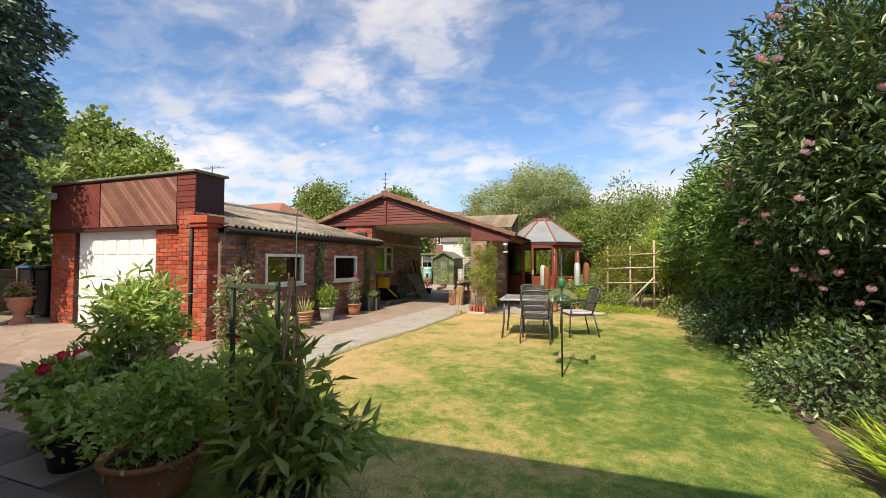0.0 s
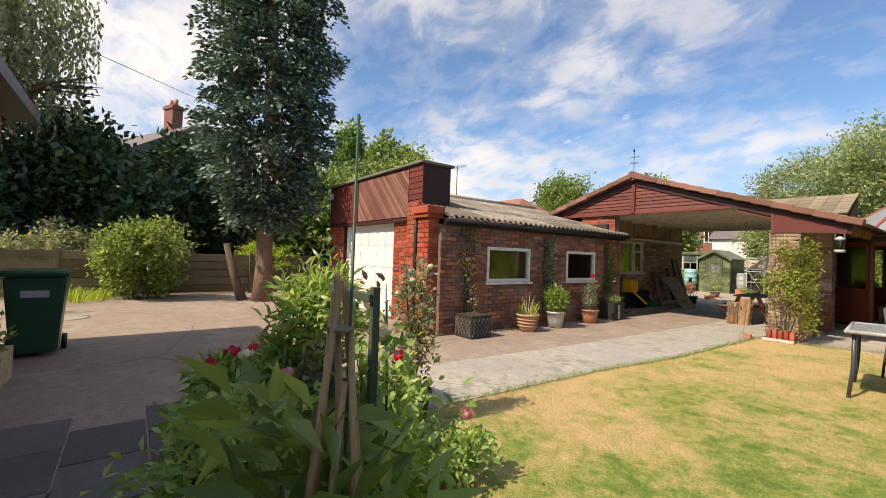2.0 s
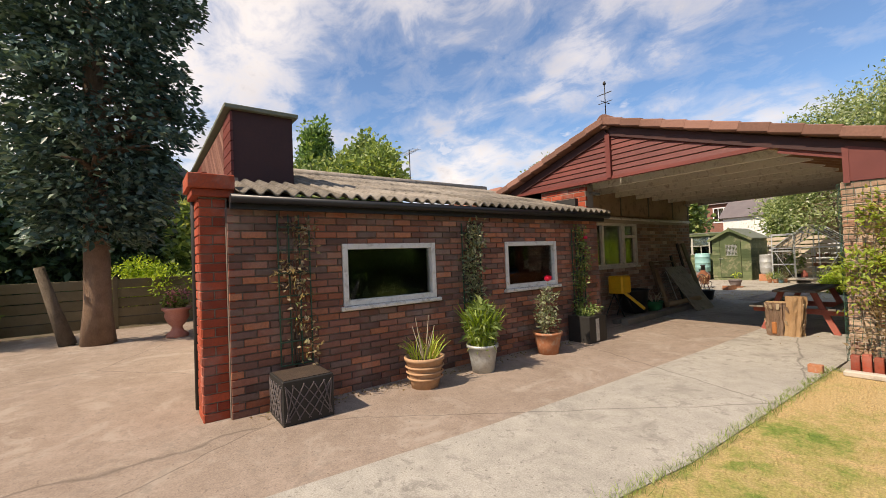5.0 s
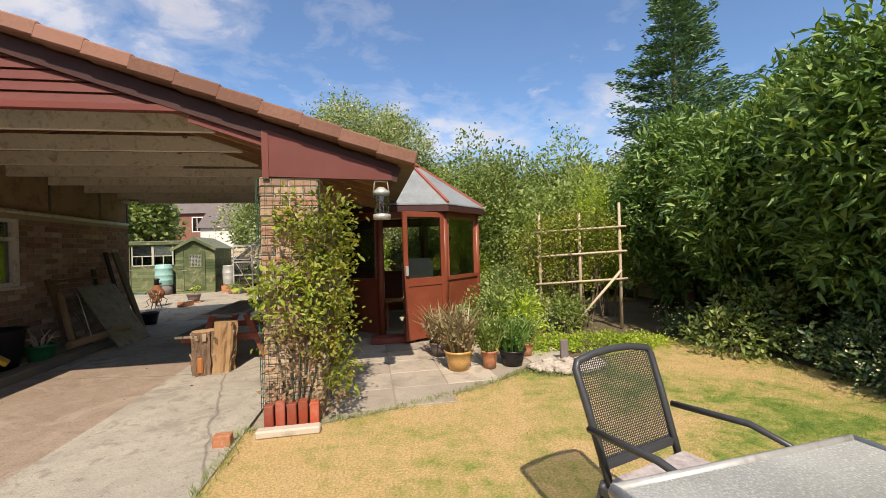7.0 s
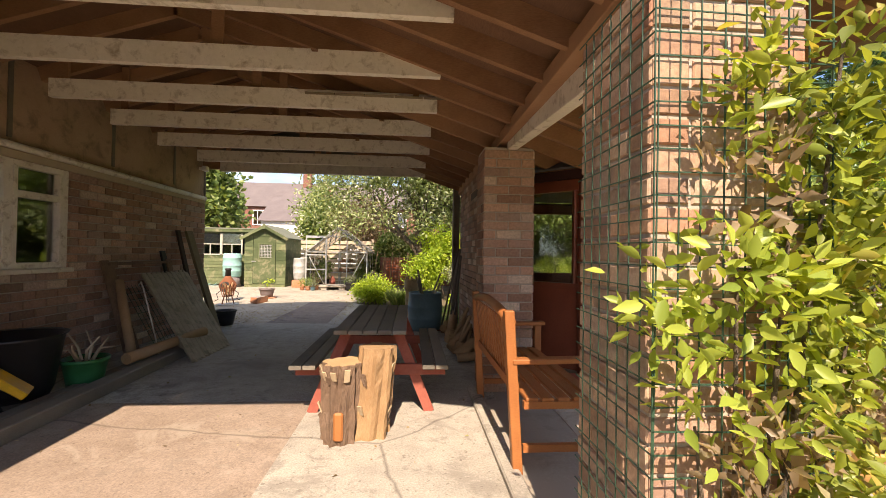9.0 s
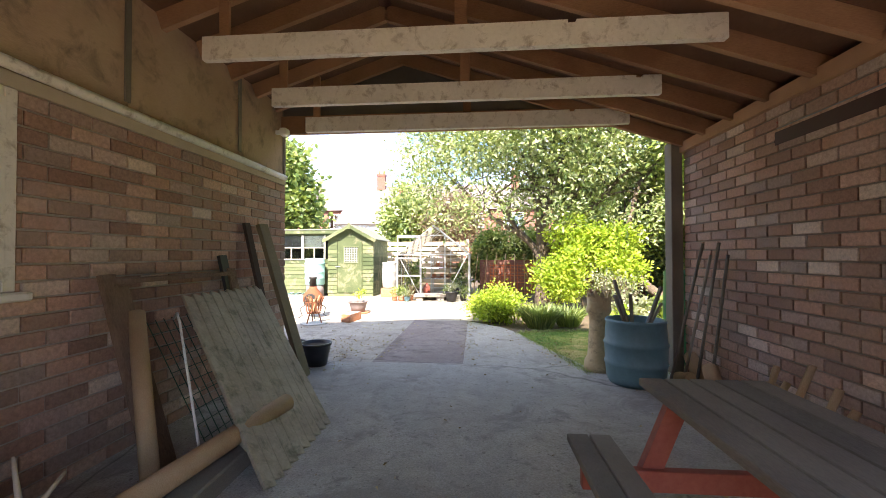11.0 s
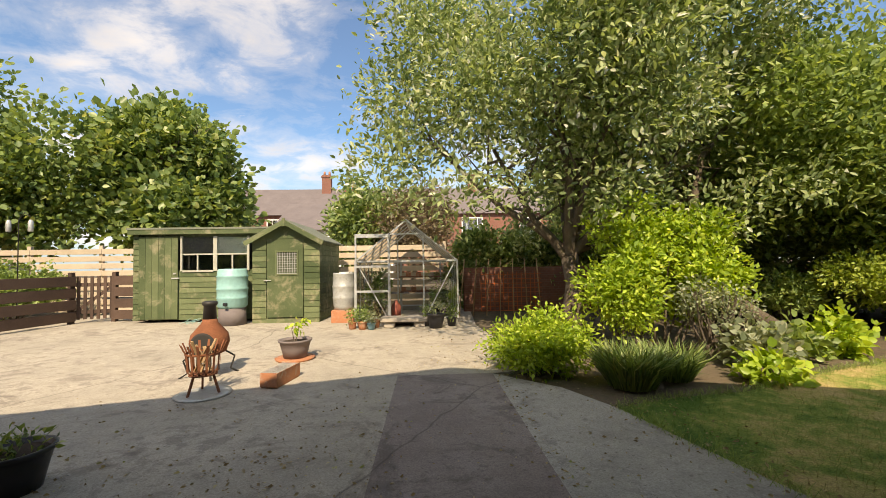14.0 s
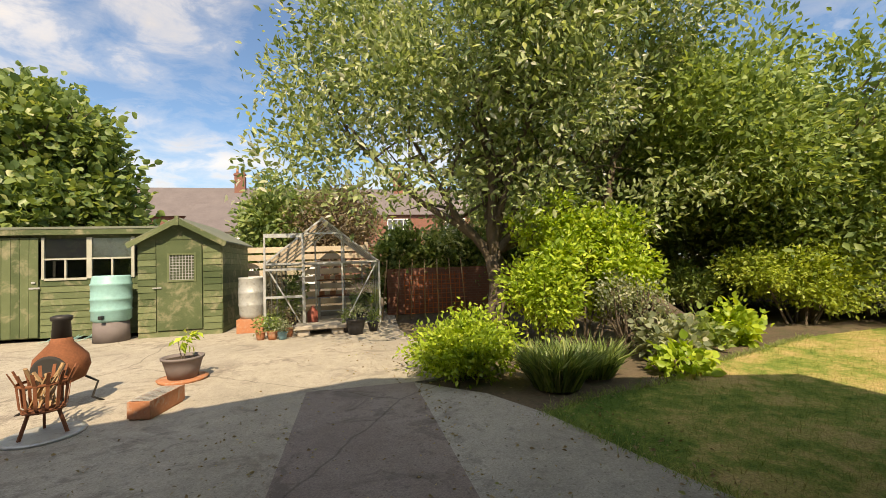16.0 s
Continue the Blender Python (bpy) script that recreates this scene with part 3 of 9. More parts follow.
def make_lobes(cx, cy, cz, rx, ry, rz, count=14, size=0.45):
    """A crown broken into uneven lobes."""
    out = []
    for i in range(count):
        d = rng.normal(size=3)
        d /= np.linalg.norm(d)
        k = 0.74 * rng.random() ** 0.4
        s = size * (0.7 + 0.6 * rng.random())
        out.append((cx + d[0] * k * rx, cy + d[1] * k * ry, cz + d[2] * k * rz, rx * s, ry * s, rz * s))
    return out


def limbs(bm, base, top, r0, spread, count=7, seg=7, lean=(0, 0)):
    """A tapered trunk with limbs."""
    base, top = Vector(base), Vector(top)
    mid = base.lerp(top, 0.5) + Vector((random.uniform(-0.1, 0.1), random.uniform(-0.1, 0.1), 0))
    tube(bm, [base, base.lerp(mid, 0.15) , mid, top], [r0 * 1.35, r0, r0 * 0.75, r0 * 0.35], seg)
    for i in range(count):
        a = 2 * math.pi * (i + random.random() * 0.6) / count
        f = 0.3 + 0.65 * i / count
        s = base.lerp(top, f)
        e = s + Vector((math.cos(a) * spread[0], math.sin(a) * spread[1], spread[2] * (0.4 + 0.6 * random.random())))
        m1 = s.lerp(e, 0.5) + Vector((0, 0, 0.12 * spread[2] * random.uniform(-1, 1)))
        rr = r0 * (0.55 - 0.3 * i / count)
        tube(bm, [s, m1, e], [rr, rr * 0.6, rr * 0.2], 5, False)
        for j in range(3):
            b = a + random.uniform(-1, 1)
            e2 = m1 + Vector((math.cos(b) * spread[0] * 0.6, math.sin(b) * spread[1] * 0.6, spread[2] * random.uniform(0.1, 0.6)))
            tube(bm, [m1, m1.lerp(e2, 0.5) + Vector((0, 0, 0.05)), e2], [rr * 0.5, rr * 0.3, rr * 0.1], 4, False)


def tree(name, at, height, crown, n, leaf, size, label, trunk_r=0.15, shape="leaf", count=14, lobe=0.45, bark="barkm", category="tree", top=None, spread=None, tuft=0.25, group="", shell=0.55, limbcount=7):
    """crown: (dx, dy, z of the middle, rx, ry, rz)."""
    t = thing(name, at, label, category, group)
    bm = B()
    dx, dy, cz, rx, ry, rz = crown
    limbs(bm, (0, 0, -0.05), top or (dx * 0.8, dy * 0.8, cz + rz * 0.3), trunk_r, spread or (rx * 0.7, ry * 0.7, rz * 0.7), limbcount)
    part("trunk", bm, M[bark], t)
    p, w = lobes_points(make_lobes(dx, dy, cz, rx, ry, rz, count, lobe), n, shell, tuft)
    part("crown", leaves_mesh("crown", p, w, size * (0.7 + 0.6 * rng.random(len(p))), L[leaf], shape), None, t)
    return t


def shrub(name, at, lobes, n, leaf, size, label, category="shrub", shape="leaf", tuft=0.12, stems=6, shell=0.5, group=""):
    t = thing(name, at, label, category, group)
    bm = B()
    for i in range(stems):
        lo = lobes[i % len(lobes)]
        e = Vector((lo[0] + random.uniform(-0.4, 0.4) * lo[3], lo[1] + random.uniform(-0.4, 0.4) * lo[4], lo[2] + 0.3 * lo[5]))
        s = Vector((lo[0] * 0.3 + random.uniform(-0.05, 0.05), lo[1] * 0.3 + random.uniform(-0.05, 0.05), -0.02))
        tube(bm, [s, s.lerp(e, 0.5) + Vector((random.uniform(-.05, .05), random.uniform(-.05, .05), 0)), e], [0.02, 0.014, 0.006], 5, False)
    part("woody_growth", bm, M["barkm"], t)
    p, w = lobes_points(lobes, n, shell, tuft)
    p[:, 2] = np.maximum(p[:, 2], 0.02)
    part("foliage", leaves_mesh("foliage", p, w, size * (0.7 + 0.6 * rng.random(len(p))), L[leaf], shape), None, t)
    return t


# ---- brick walls ----
def brick_grid(length, z0, z1, bl, bh, joint, holes, stagger=True, header=False):
    """Places of bricks on a wall: (start, end, bottom, top) along it, cut at the holes (a0, a1, b0, b1)."""
    out = []
    rows = int(round((z1 - z0) / bh))
    for r in range(rows):
        b = z0 + r * bh
        off = -(bl / 2) * (r % 2) if stagger else 0
        step = bl / 2 if (header and r % 4 == 3) else bl
        a = off
        while a < length - 1e-6:
            s, e = max(a, 0), min(a + step, length)
            a += step
            if e - s < 0.03:
                continue
            segs = [(s, e)]
            for h0, h1, g0, g1 in holes:
                if b + bh * 0.5 > g0 and b + bh * 0.5 < g1:
                    nxt = []
                    for p, q in segs:
                        if q <= h0 or p >= h1:
                            nxt.append((p, q))
                        else:
                            if h0 - p > 0.03:
                                nxt.append((p, h0))
                            if q - h1 > 0.03:
                                nxt.append((h1, q))
                    segs = nxt
            out += [(p, q, b, b + bh) for p, q in segs]
    return out


def brickwork(wall, origin, along, out, bricks, key, joint=0.011, depth=0.05, proud=0.0, near=None, limit=300, dest=None):
    """Lays bricks on a face. origin: foot of the face, along: unit way, out: unit outward way. The nearest ones are parts of the wall."""
    origin, along, out = Vector(origin), Vector(along), Vector(out)
    near = Vector(near) if near else origin
    bricks = sorted(bricks, key=lambda b: (origin + along * (b[0] + b[1]) / 2 + Vector((0, 0, b[2])) - near).length)
    R = random.Random(len(bricks))
    cache = {}

    def geo(bm, w, h, dp):
        vs = [(-w / 2, 0), (w / 2, 0)]
        c = 0.004
        pts0 = [(-w / 2, -h / 2), (w / 2, -h / 2), (w / 2, h / 2), (-w / 2, h / 2)]
        back = [bm.verts.new((x, -depth, z)) for x, z in pts0]
        mid = [bm.verts.new((x, dp - c, z)) for x, z in pts0]
        fr = [bm.verts.new((x - math.copysign(c, x), dp, z - math.copysign(c, z))) for x, z in pts0]
        for A_, B_ in ((back, mid), (mid, fr)):
            for i in range(4):
                bm.faces.new((A_[i], A_[(i + 1) % 4], B_[(i + 1) % 4], B_[i]))
        bm.faces.new(fr)
        return back + mid + fr

    m3 = Matrix((along, out, Vector((0, 0, 1)))).transposed().to_4x4()
    rest = B()
    for i, (a0, a1, b0, b1) in enumerate(bricks):
        w, h = a1 - a0 - joint, b1 - b0 - joint
        c = origin + along * ((a0 + a1) / 2) + Vector((0, 0, (b0 + b1) / 2))
        p = R.uniform(0.0, 0.004)
        tilt = R.uniform(-0.6, 0.6)
        mm = Matrix.Translation(c + out * (proud + p)) @ m3 @ Matrix.Rotation(radians(tilt), 4, "Y")
        if i < limit:
            kk = (round(w, 2), round(h, 3))
            if kk not in cache:
                bm = B()
                geo(bm, w, h, 0.0)
                me = mesh_from(bm, "brick")
                me.materials.append(M["brick_" + key])
                cache[kk] = me
            ob = new("brick", cache[kk])
            ob.matrix_local = mm
            ob.parent = wall
        else:
            vs = geo(rest, w, h, 0.0)
            for v in vs:
                v.co = mm @ v.co
    if len(bricks) > limit:
        bmesh.ops.recalc_face_normals(rest, faces=rest.faces)
        part("brickwork", rest, M["bricks_" + key], wall, kind="stuff")
    else:
        rest.free()
    return wall

# ---- ground ----
bm = B()
poly(bm, [(-400, -400), (400, -400), (400, 400), (-400, 400)], -0.3, -0.02)
ground = solid("ground", bm, M["earth"], "bare earth and leaf litter round the lawns and beds", "ground", "structure")

LAWN_FRONT = [(-2.35, -1.9), (-2.3, -0.6), (-2.22, 1.9), (-2.02, 3.6), (-1.93, 6.72), (-1.35, 6.72), (-0.58, 6.93), (0.23, 7.3), (0.7, 7.6), (0.92, 7.36), (1.25, 7.27), (1.56, 7.38), (1.72, 7.75), (2.1, 8.2), (2.6, 8.6), (3.2, 8.9),
              (3.7, 7.5), (3.5, 5.5), (3.6, 4.2), (3.45, 3.0), (3.2, 1.2), (3.0, 0.0), (2.9, -1.4), (3.6, -3.2), (3.6, -5.2), (0.6, -5.2), (-0.2, -2.8)]
LAWN_BACK = [(-2.55, 12.6), (-2.75, 13.6), (-3.05, 14.75), (-2.5, 14.95), (-1.75, 15.05), (-0.4, 15.6), (1.5, 16.2), (5.5, 16.5), (5.5, 12.4), (2.0, 12.2)]
for nm, outline, mt in (("lawn_front", LAWN_FRONT, "lawn"), ("lawn_back", LAWN_BACK, "lawn_back")):
    bm = B()
    poly(bm, outline, -0.05, 0.0)
    solid(nm, bm, M[mt], "mown lawn, green with straw-dry patches", "lawn", "structure")


def slab(name, outline, mat, label, z=0.004, category="paving"):
    bm = B()
    poly(bm, outline, -0.05, z)
    return solid(name, bm, M[mat], label, category, "structure")


slab("driveway", [(-13.2, -6.5), (-2.4, -6.5), (-2.4, -1.95), (-3.0, -1.6), (-3.5, 0.0), (-3.3, 3.0), (-3.2, 7.2), (-3.2, 9.2), (-5.9, 9.2), (-5.9, 2.0), (-13.2, 2.0)], "drive", "brown worn concrete driveway with cracks", 0.006)
slab("path", [(-3.5, 0.0), (-3.0, -1.6), (-2.4, -1.95), (-2.3, -0.6), (-2.22, 1.9), (-2.02, 3.6), (-1.93, 6.72), (-1.85, 9.2), (-3.2, 9.2), (-3.2, 7.2), (-3.3, 3.0)], "concrete", "pale concrete strip beside the lawn", 0.010)
slab("carport_floor", [(-6.0, 9.2), (-1.7, 9.2), (-1.7, 12.9), (-6.0, 12.9)], "concrete", "bare grey concrete carport floor", 0.008)
slab("yard", [(-12.6, 12.9), (-4.83, 12.9), (-4.83, 15.85), (-3.85, 15.85), (-3.3, 16.0), (-3.6, 19.2), (-3.4, 22.3), (-12.6, 22.3)], "yard", "sunlit pale concrete yard with cracks and dirt", 0.004)
slab("yard_strip", [(-4.86, 12.9), (-3.84, 12.9), (-3.85, 15.85), (-4.83, 15.85)], "darkslab", "dark brown strip of concrete", 0.008)
slab("yard_edge", [(-3.87, 12.9), (-2.5, 12.9), (-2.75, 13.6), (-3.05, 14.75), (-3.3, 15.3), (-3.85, 15.85)], "concrete", "grey concrete beside the back lawn", 0.004)


def paving(name, cells, mat, label):
    s = structure(name, label, "paving")
    meshes = {}
    for x0, y0, x1, y1 in cells:
        bm = B()
        k = (round(x1 - x0, 3), round(y1 - y0, 3))
        if k not in meshes:
            w, d = k
            box(bm, 0.006, 0.006, -0.04, w - 0.006, d - 0.006, 0.0, 0.004)
            meshes[k] = mesh_from(bm, "flagstone")
            meshes[k].materials.append(M[mat])
        ob = new("flagstone", meshes[k])
        ob.location = (x0, y0, 0.012 + random.uniform(-0.003, 0.003))
        ob.parent = s
    return s


cells = []
for i in range(5):
    for j in range(6):
        x0, y0 = -1.3 + i * 0.55, 6.9 + j * 0.5
        cx, cy = x0 + 0.275, y0 + 0.25
        if cy < 7.0 + max(0, cx + 0.6) * 0.62 or (j > 4 and 0 < i):
            continue
        cells.append((x0, y0, x0 + 0.55, y0 + 0.5))
slab("patio_base", [(-1.9, 6.74), (-1.35, 6.74), (-0.58, 6.96), (0.23, 7.33), (0.77, 7.79), (1.2, 8.3), (1.15, 10.2), (-1.3, 10.2), (-1.9, 9.3)], "paving", "worn mortar bed of the patio")
paving("patio", cells, "paving", "buff flagstones before the summerhouse")
cells = [(-2.4 + i * 0.6 + (0.3 if j % 2 else 0) - 1.2, -6.2 + j * 0.45, -2.4 + i * 0.6 + (0.3 if j % 2 else 0) - 0.6, -6.2 + j * 0.45 + 0.45) for i in range(5) for j in range(9) if i < 5 - max(0, j - 6)]
cells = [c for c in cells if c[2] < -0.3 + (0.3 if c[1] < -3.4 else -0.2)]
paving("terrace", cells, "terrace", "dark grey paving slabs by the house")

# ---- the low brick outbuilding ----
X = -4.9
Y0, Y1, ZW = 1.42, 7.1, 1.9
wall = structure("wall_outbuilding", "weathered dark red brick outbuilding wall with pale joints", "wall")
W1, W2 = (2.5, 3.69, 0.9, 1.56), (4.88, 5.98, 0.9, 1.56)
bm = B()
segs = [(Y0, W1[0]), (W1[1], W2[0]), (W2[1], Y1)]
for a, b in segs:
    box(bm, X - 0.2, a, 0, X - 0.012, b, ZW)
for w in (W1, W2):
    box(bm, X - 0.2, w[0], 0, X - 0.012, w[1], w[2])
    box(bm, X - 0.2, w[0], w[3], X - 0.012, w[1], ZW)
part("masonry", bm, M["mortar_old"], wall)
holes = [(w[0] - Y0, w[1] - Y0, w[2], w[3]) for w in (W1, W2)]
LATE = []
LATE.append((wall, (X, Y0, 0), (0, 1, 0), (1, 0, 0), brick_grid(Y1 - Y0, 0, ZW, 0.228, 0.0704, 0.011, holes), "old", (X, 4.5, 1.0)))
solid("wall_outbuilding_end", boxes((-5.9, Y1 - 0.2, 0, X - 0.2, Y1 - 0.005, 2.0)), M["mortar_old"], "", "wall", "structure")
endw = structure("wall_outbuilding_return", "brick return wall at the end of the outbuilding", "wall")
LATE.append((endw, (X, Y1, 0), (-1, 0, 0), (0, 1, 0), brick_grid(0.95, 0, ZW, 0.235, 0.0828, 0.011, []), "old", (X, Y1, 1)))


def flat_window(name, x, w, label, mat="white", frame_w=0.06, sill=True, dark=True, bars=()):
    """A window in a wall that faces +x: y0, y1, z0, z1."""
    y0, y1, z0, z1 = w
    win = structure(name, label, "window")
    f = frame_w
    part("window_frame", boxes((x - 0.07, y0, z0, x + 0.012, y0 + f, z1), (x - 0.07, y1 - f, z0, x + 0.012, y1, z1), (x - 0.07, y0 + f, z0, x + 0.01, y1 - f, z0 + f), (x - 0.07, y0 + f, z1 - f, x + 0.01, y1 - f, z1), bevel=0.004), M[mat], win)
    for b in bars:
        part("glazing_bar", boxes(b, bevel=0.003), M[mat], win)
    part("pane", boxes((x - 0.045, y0 + f, z0 + f, x - 0.04, y1 - f, z1 - f)), M["glass"], win)
    if sill:
        part("window_sill", boxes((x - 0.05, y0 - 0.04, z0 - 0.045, x + 0.05, y1 + 0.05, z0 - 0.002), bevel=0.008), M["white" if mat == "white" else "cream"], win)
    return win


flat_window("window_1", X, W1, "white-painted fixed window in the outbuilding wall")
flat_window("window_2", X, W2, "smaller white-painted fixed window in the outbuilding wall")
# the room behind the windows: a shell whose unlit inside is painted near-black
LATE.append((endw, (X, 1.43, 0), (-1, 0, 0), (0, -1, 0), brick_grid(0.12, 0, 1.9, 0.235, 0.0828, 0.011, []), "red", (X, 1.4, 1)))
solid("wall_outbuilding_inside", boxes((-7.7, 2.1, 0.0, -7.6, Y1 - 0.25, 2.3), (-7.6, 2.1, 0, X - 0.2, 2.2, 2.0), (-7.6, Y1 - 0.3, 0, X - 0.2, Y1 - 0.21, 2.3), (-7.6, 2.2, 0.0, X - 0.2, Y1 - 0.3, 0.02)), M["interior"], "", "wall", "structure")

# corrugated roof
roof = structure("roof_outbuilding", "weathered grey corrugated cement roof with moss", "roof")
def corrugated(y0, y1, xa, za, xb, zb, thick=0.012, pitch=0.146, amp=0.026):
    bm = B()
    n = int((y1 - y0) / pitch * 8)
    rows = []
    for (x, z) in ((xa, za), ((xa + xb) / 2, (za + zb) / 2), (xb, zb)):
        for off in (0, -thick):
            rows.append([bm.verts.new((x, y0 + (y1 - y0) * i / n, z + off + amp * math.cos(2 * math.pi * (y0 + (y1 - y0) * i / n) / pitch))) for i in range(n + 1)])
    top, bot = rows[0::2], rows[1::2]
    for g in (top, bot):
        for a, b in zip(g, g[1:]):
            for i in range(n):
                bm.faces.new((a[i], a[i + 1], b[i + 1], b[i]) if g is top else (b[i], b[i + 1], a[i + 1], a[i])).smooth = True
    for g in (0, 2):
        for i in range(n):
            bm.faces.new((top[g][i], bot[g][i], bot[g][i + 1], top[g][i + 1]))
    for i_ in (0, n):
        for a in (0, 1):
            bm.faces.new((top[a][i_], top[a + 1][i_], bot[a + 1][i_], bot[a][i_]))
    return bm
SR = 0.272
def rz_(x):
    return 2.04 + (-4.74 - x) * SR
for row, (xa, xb, ys) in enumerate(((-4.74, -5.78, 1.5), (-5.72, -6.9, 2.4), (-6.84, -7.9, 2.4))):
    n = 6 if ys < 2 else 5
    for i in range(n):
        y0 = ys + i * (7.25 - ys) / n
        y1 = y0 + (7.25 - ys) / n + 0.05
        dz = 0.004 * (i % 2) + 0.006 * row
        part("corrugated_sheet", corrugated(y0, min(y1, 7.28), xa, rz_(xa) + dz, xb, rz_(xb) + dz), M["asbestos"], roof)
bm = B()
tube(bm, [(-7.9, 2.35, rz_(-7.9) + 0.03), (-7.9, 7.3, rz_(-7.9) + 0.03)], 0.07, 10)
part("ridge_cap", bm, M["asbestos"], roof)
part("lead_flashing", boxes((-6.3, 7.0, 2.37, -4.95, 7.32, 2.40)), M["lead"], roof)
solid("fascia_outbuilding", boxes((-4.86, 1.44, 1.88, -4.82, 7.2, 2.0), bevel=0.004), M["black"], "black painted fascia board", "fascia", "structure")
bm = B()
tube(bm, [(-4.77, 1.44, 1.97), (-4.77, 7.25, 1.97)], 0.042, 10)
solid("gutter_outbuilding", bm, M["black"], "black plastic gutter under the corrugated roof", "gutter", "structure")

# red brick piers and the drain pipe between the garage and the outbuilding
pier = structure("pier_outbuilding", "bright red painted brick pier with a corbelled cap", "pier")
part("masonry", boxes((-5.30, 1.22, 0, -4.99, 1.44, 2.02)), M["mortar"], pier)
for o, al, ou, ln in (((-5.31, 1.21, 0), (1, 0, 0), (0, -1, 0), 0.33), ((-4.98, 1.21, 0), (0, 1, 0), (1, 0, 0), 0.22)):
    LATE.append((pier, o, al, ou, brick_grid(ln, 0, 2.0, 0.22, 0.0828, 0.008, []), "red", o))
part("cap", boxes((-5.36, 1.16, 2.0, -4.94, 1.5, 2.07), (-5.39, 1.13, 2.07, -4.91, 1.5, 2.2), bevel=0.006), M["bricks_red"], pier)
pier2 = structure("pier_garage", "red brick pier beside the drain pipe", "pier")
part("masonry", boxes((-5.78, 1.3, 0, -5.42, 1.62, 2.28)), M["mortar"], pier2)
LATE.append((pier2, (-5.79, 1.29, 0), (1, 0, 0), (0, -1, 0), brick_grid(0.38, 0, 2.3, 0.22, 0.0828, 0.008, []), "red", (-5.7, 1.3, 1)))
bm = B()
tube(bm, [(-5.37, 1.22, 0.03), (-5.37, 1.22, 2.0), (-5.37, 1.3, 2.1)], 0.036, 10)
solid("drain_pipe", bm, M["iron"], "black cast drain pipe down the corner pier", "pipe", "structure")

# ---- garage ----
GY = 1.7
gw = structure("wall_garage", "red-painted brick garage front and side", "wall")
part("masonry", boxes((-6.95, GY + 0.012, 0, -6.3, GY + 0.25, 2.06), (-6.25, GY + 0.25, 0, -5.8, GY + 0.26, 2.3), (-10.35, GY + 0.012, 0, -9.55, GY + 0.25, 2.12), (-10.3, GY + 5.2, 0, -8.0, GY + 5.3, 2.3), (-10.35, GY + 0.25, 0, -10.15, GY + 5.2, 2.3), (-6.5, GY + 0.25, 0, -6.3, GY + 0.4, 2.3)), M["mortar"], gw)
LATE.append((gw, (-6.96, GY, 0), (1, 0, 0), (0, -1, 0), brick_grid(0.68, 0, 2.05, 0.235, 0.0828, 0.008, []), "red", (-6.5, GY, 1)))
LATE.append((gw, (-10.36, GY, 0), (1, 0, 0), (0, -1, 0), brick_grid(0.82, 0, 2.1, 0.235, 0.0828, 0.008, []), "red", (-9.5, GY, 1)))
LATE.append((gw, (-6.28, GY, 0), (0, 1, 0), (1, 0, 0), brick_grid(0.27, 0, 2.1, 0.235, 0.0828, 0.008, []), "red", (-6.3, GY, 1)))
gd = structure("door_garage", "white up-and-over garage door with small raised panels", "door")
part("door_leaf", boxes((-9.52, GY + 0.09, 0.02, -6.97, GY + 0.13, 2.04)), M["doorwhite"], gd)
for r in range(4):
    for c in range(6):
        x0, z0 = -9.44 + c * 0.415, 0.1 + r * 0.48
        part("panel", boxes((x0, GY + 0.078, z0, x0 + 0.33, GY + 0.092, z0 + 0.36), bevel=0.008), M["doorwhite"], gd)
part("door_frame", boxes((-9.56, GY + 0.02, 0, -9.52, GY + 0.13, 2.06), (-6.97, GY + 0.02, 0, -6.93, GY + 0.13, 2.06)), M["maroon_dark"], gd)
par = structure("parapet_garage", "stained timber-clad parapet of diagonal boards over the garage door", "cladding")
PT = 3.12
part("backing", boxes((-10.33, GY - 0.06, 2.06, -6.28, GY + 0.2, PT), (-6.3, GY - 0.06, 2.06, -5.82, GY + 0.6, PT)), M["maroon_dark"], par)
part("lintel", boxes((-10.35, GY - 0.09, 2.03, -6.26, GY - 0.02, 2.1)), M["maroon_dark"], par)
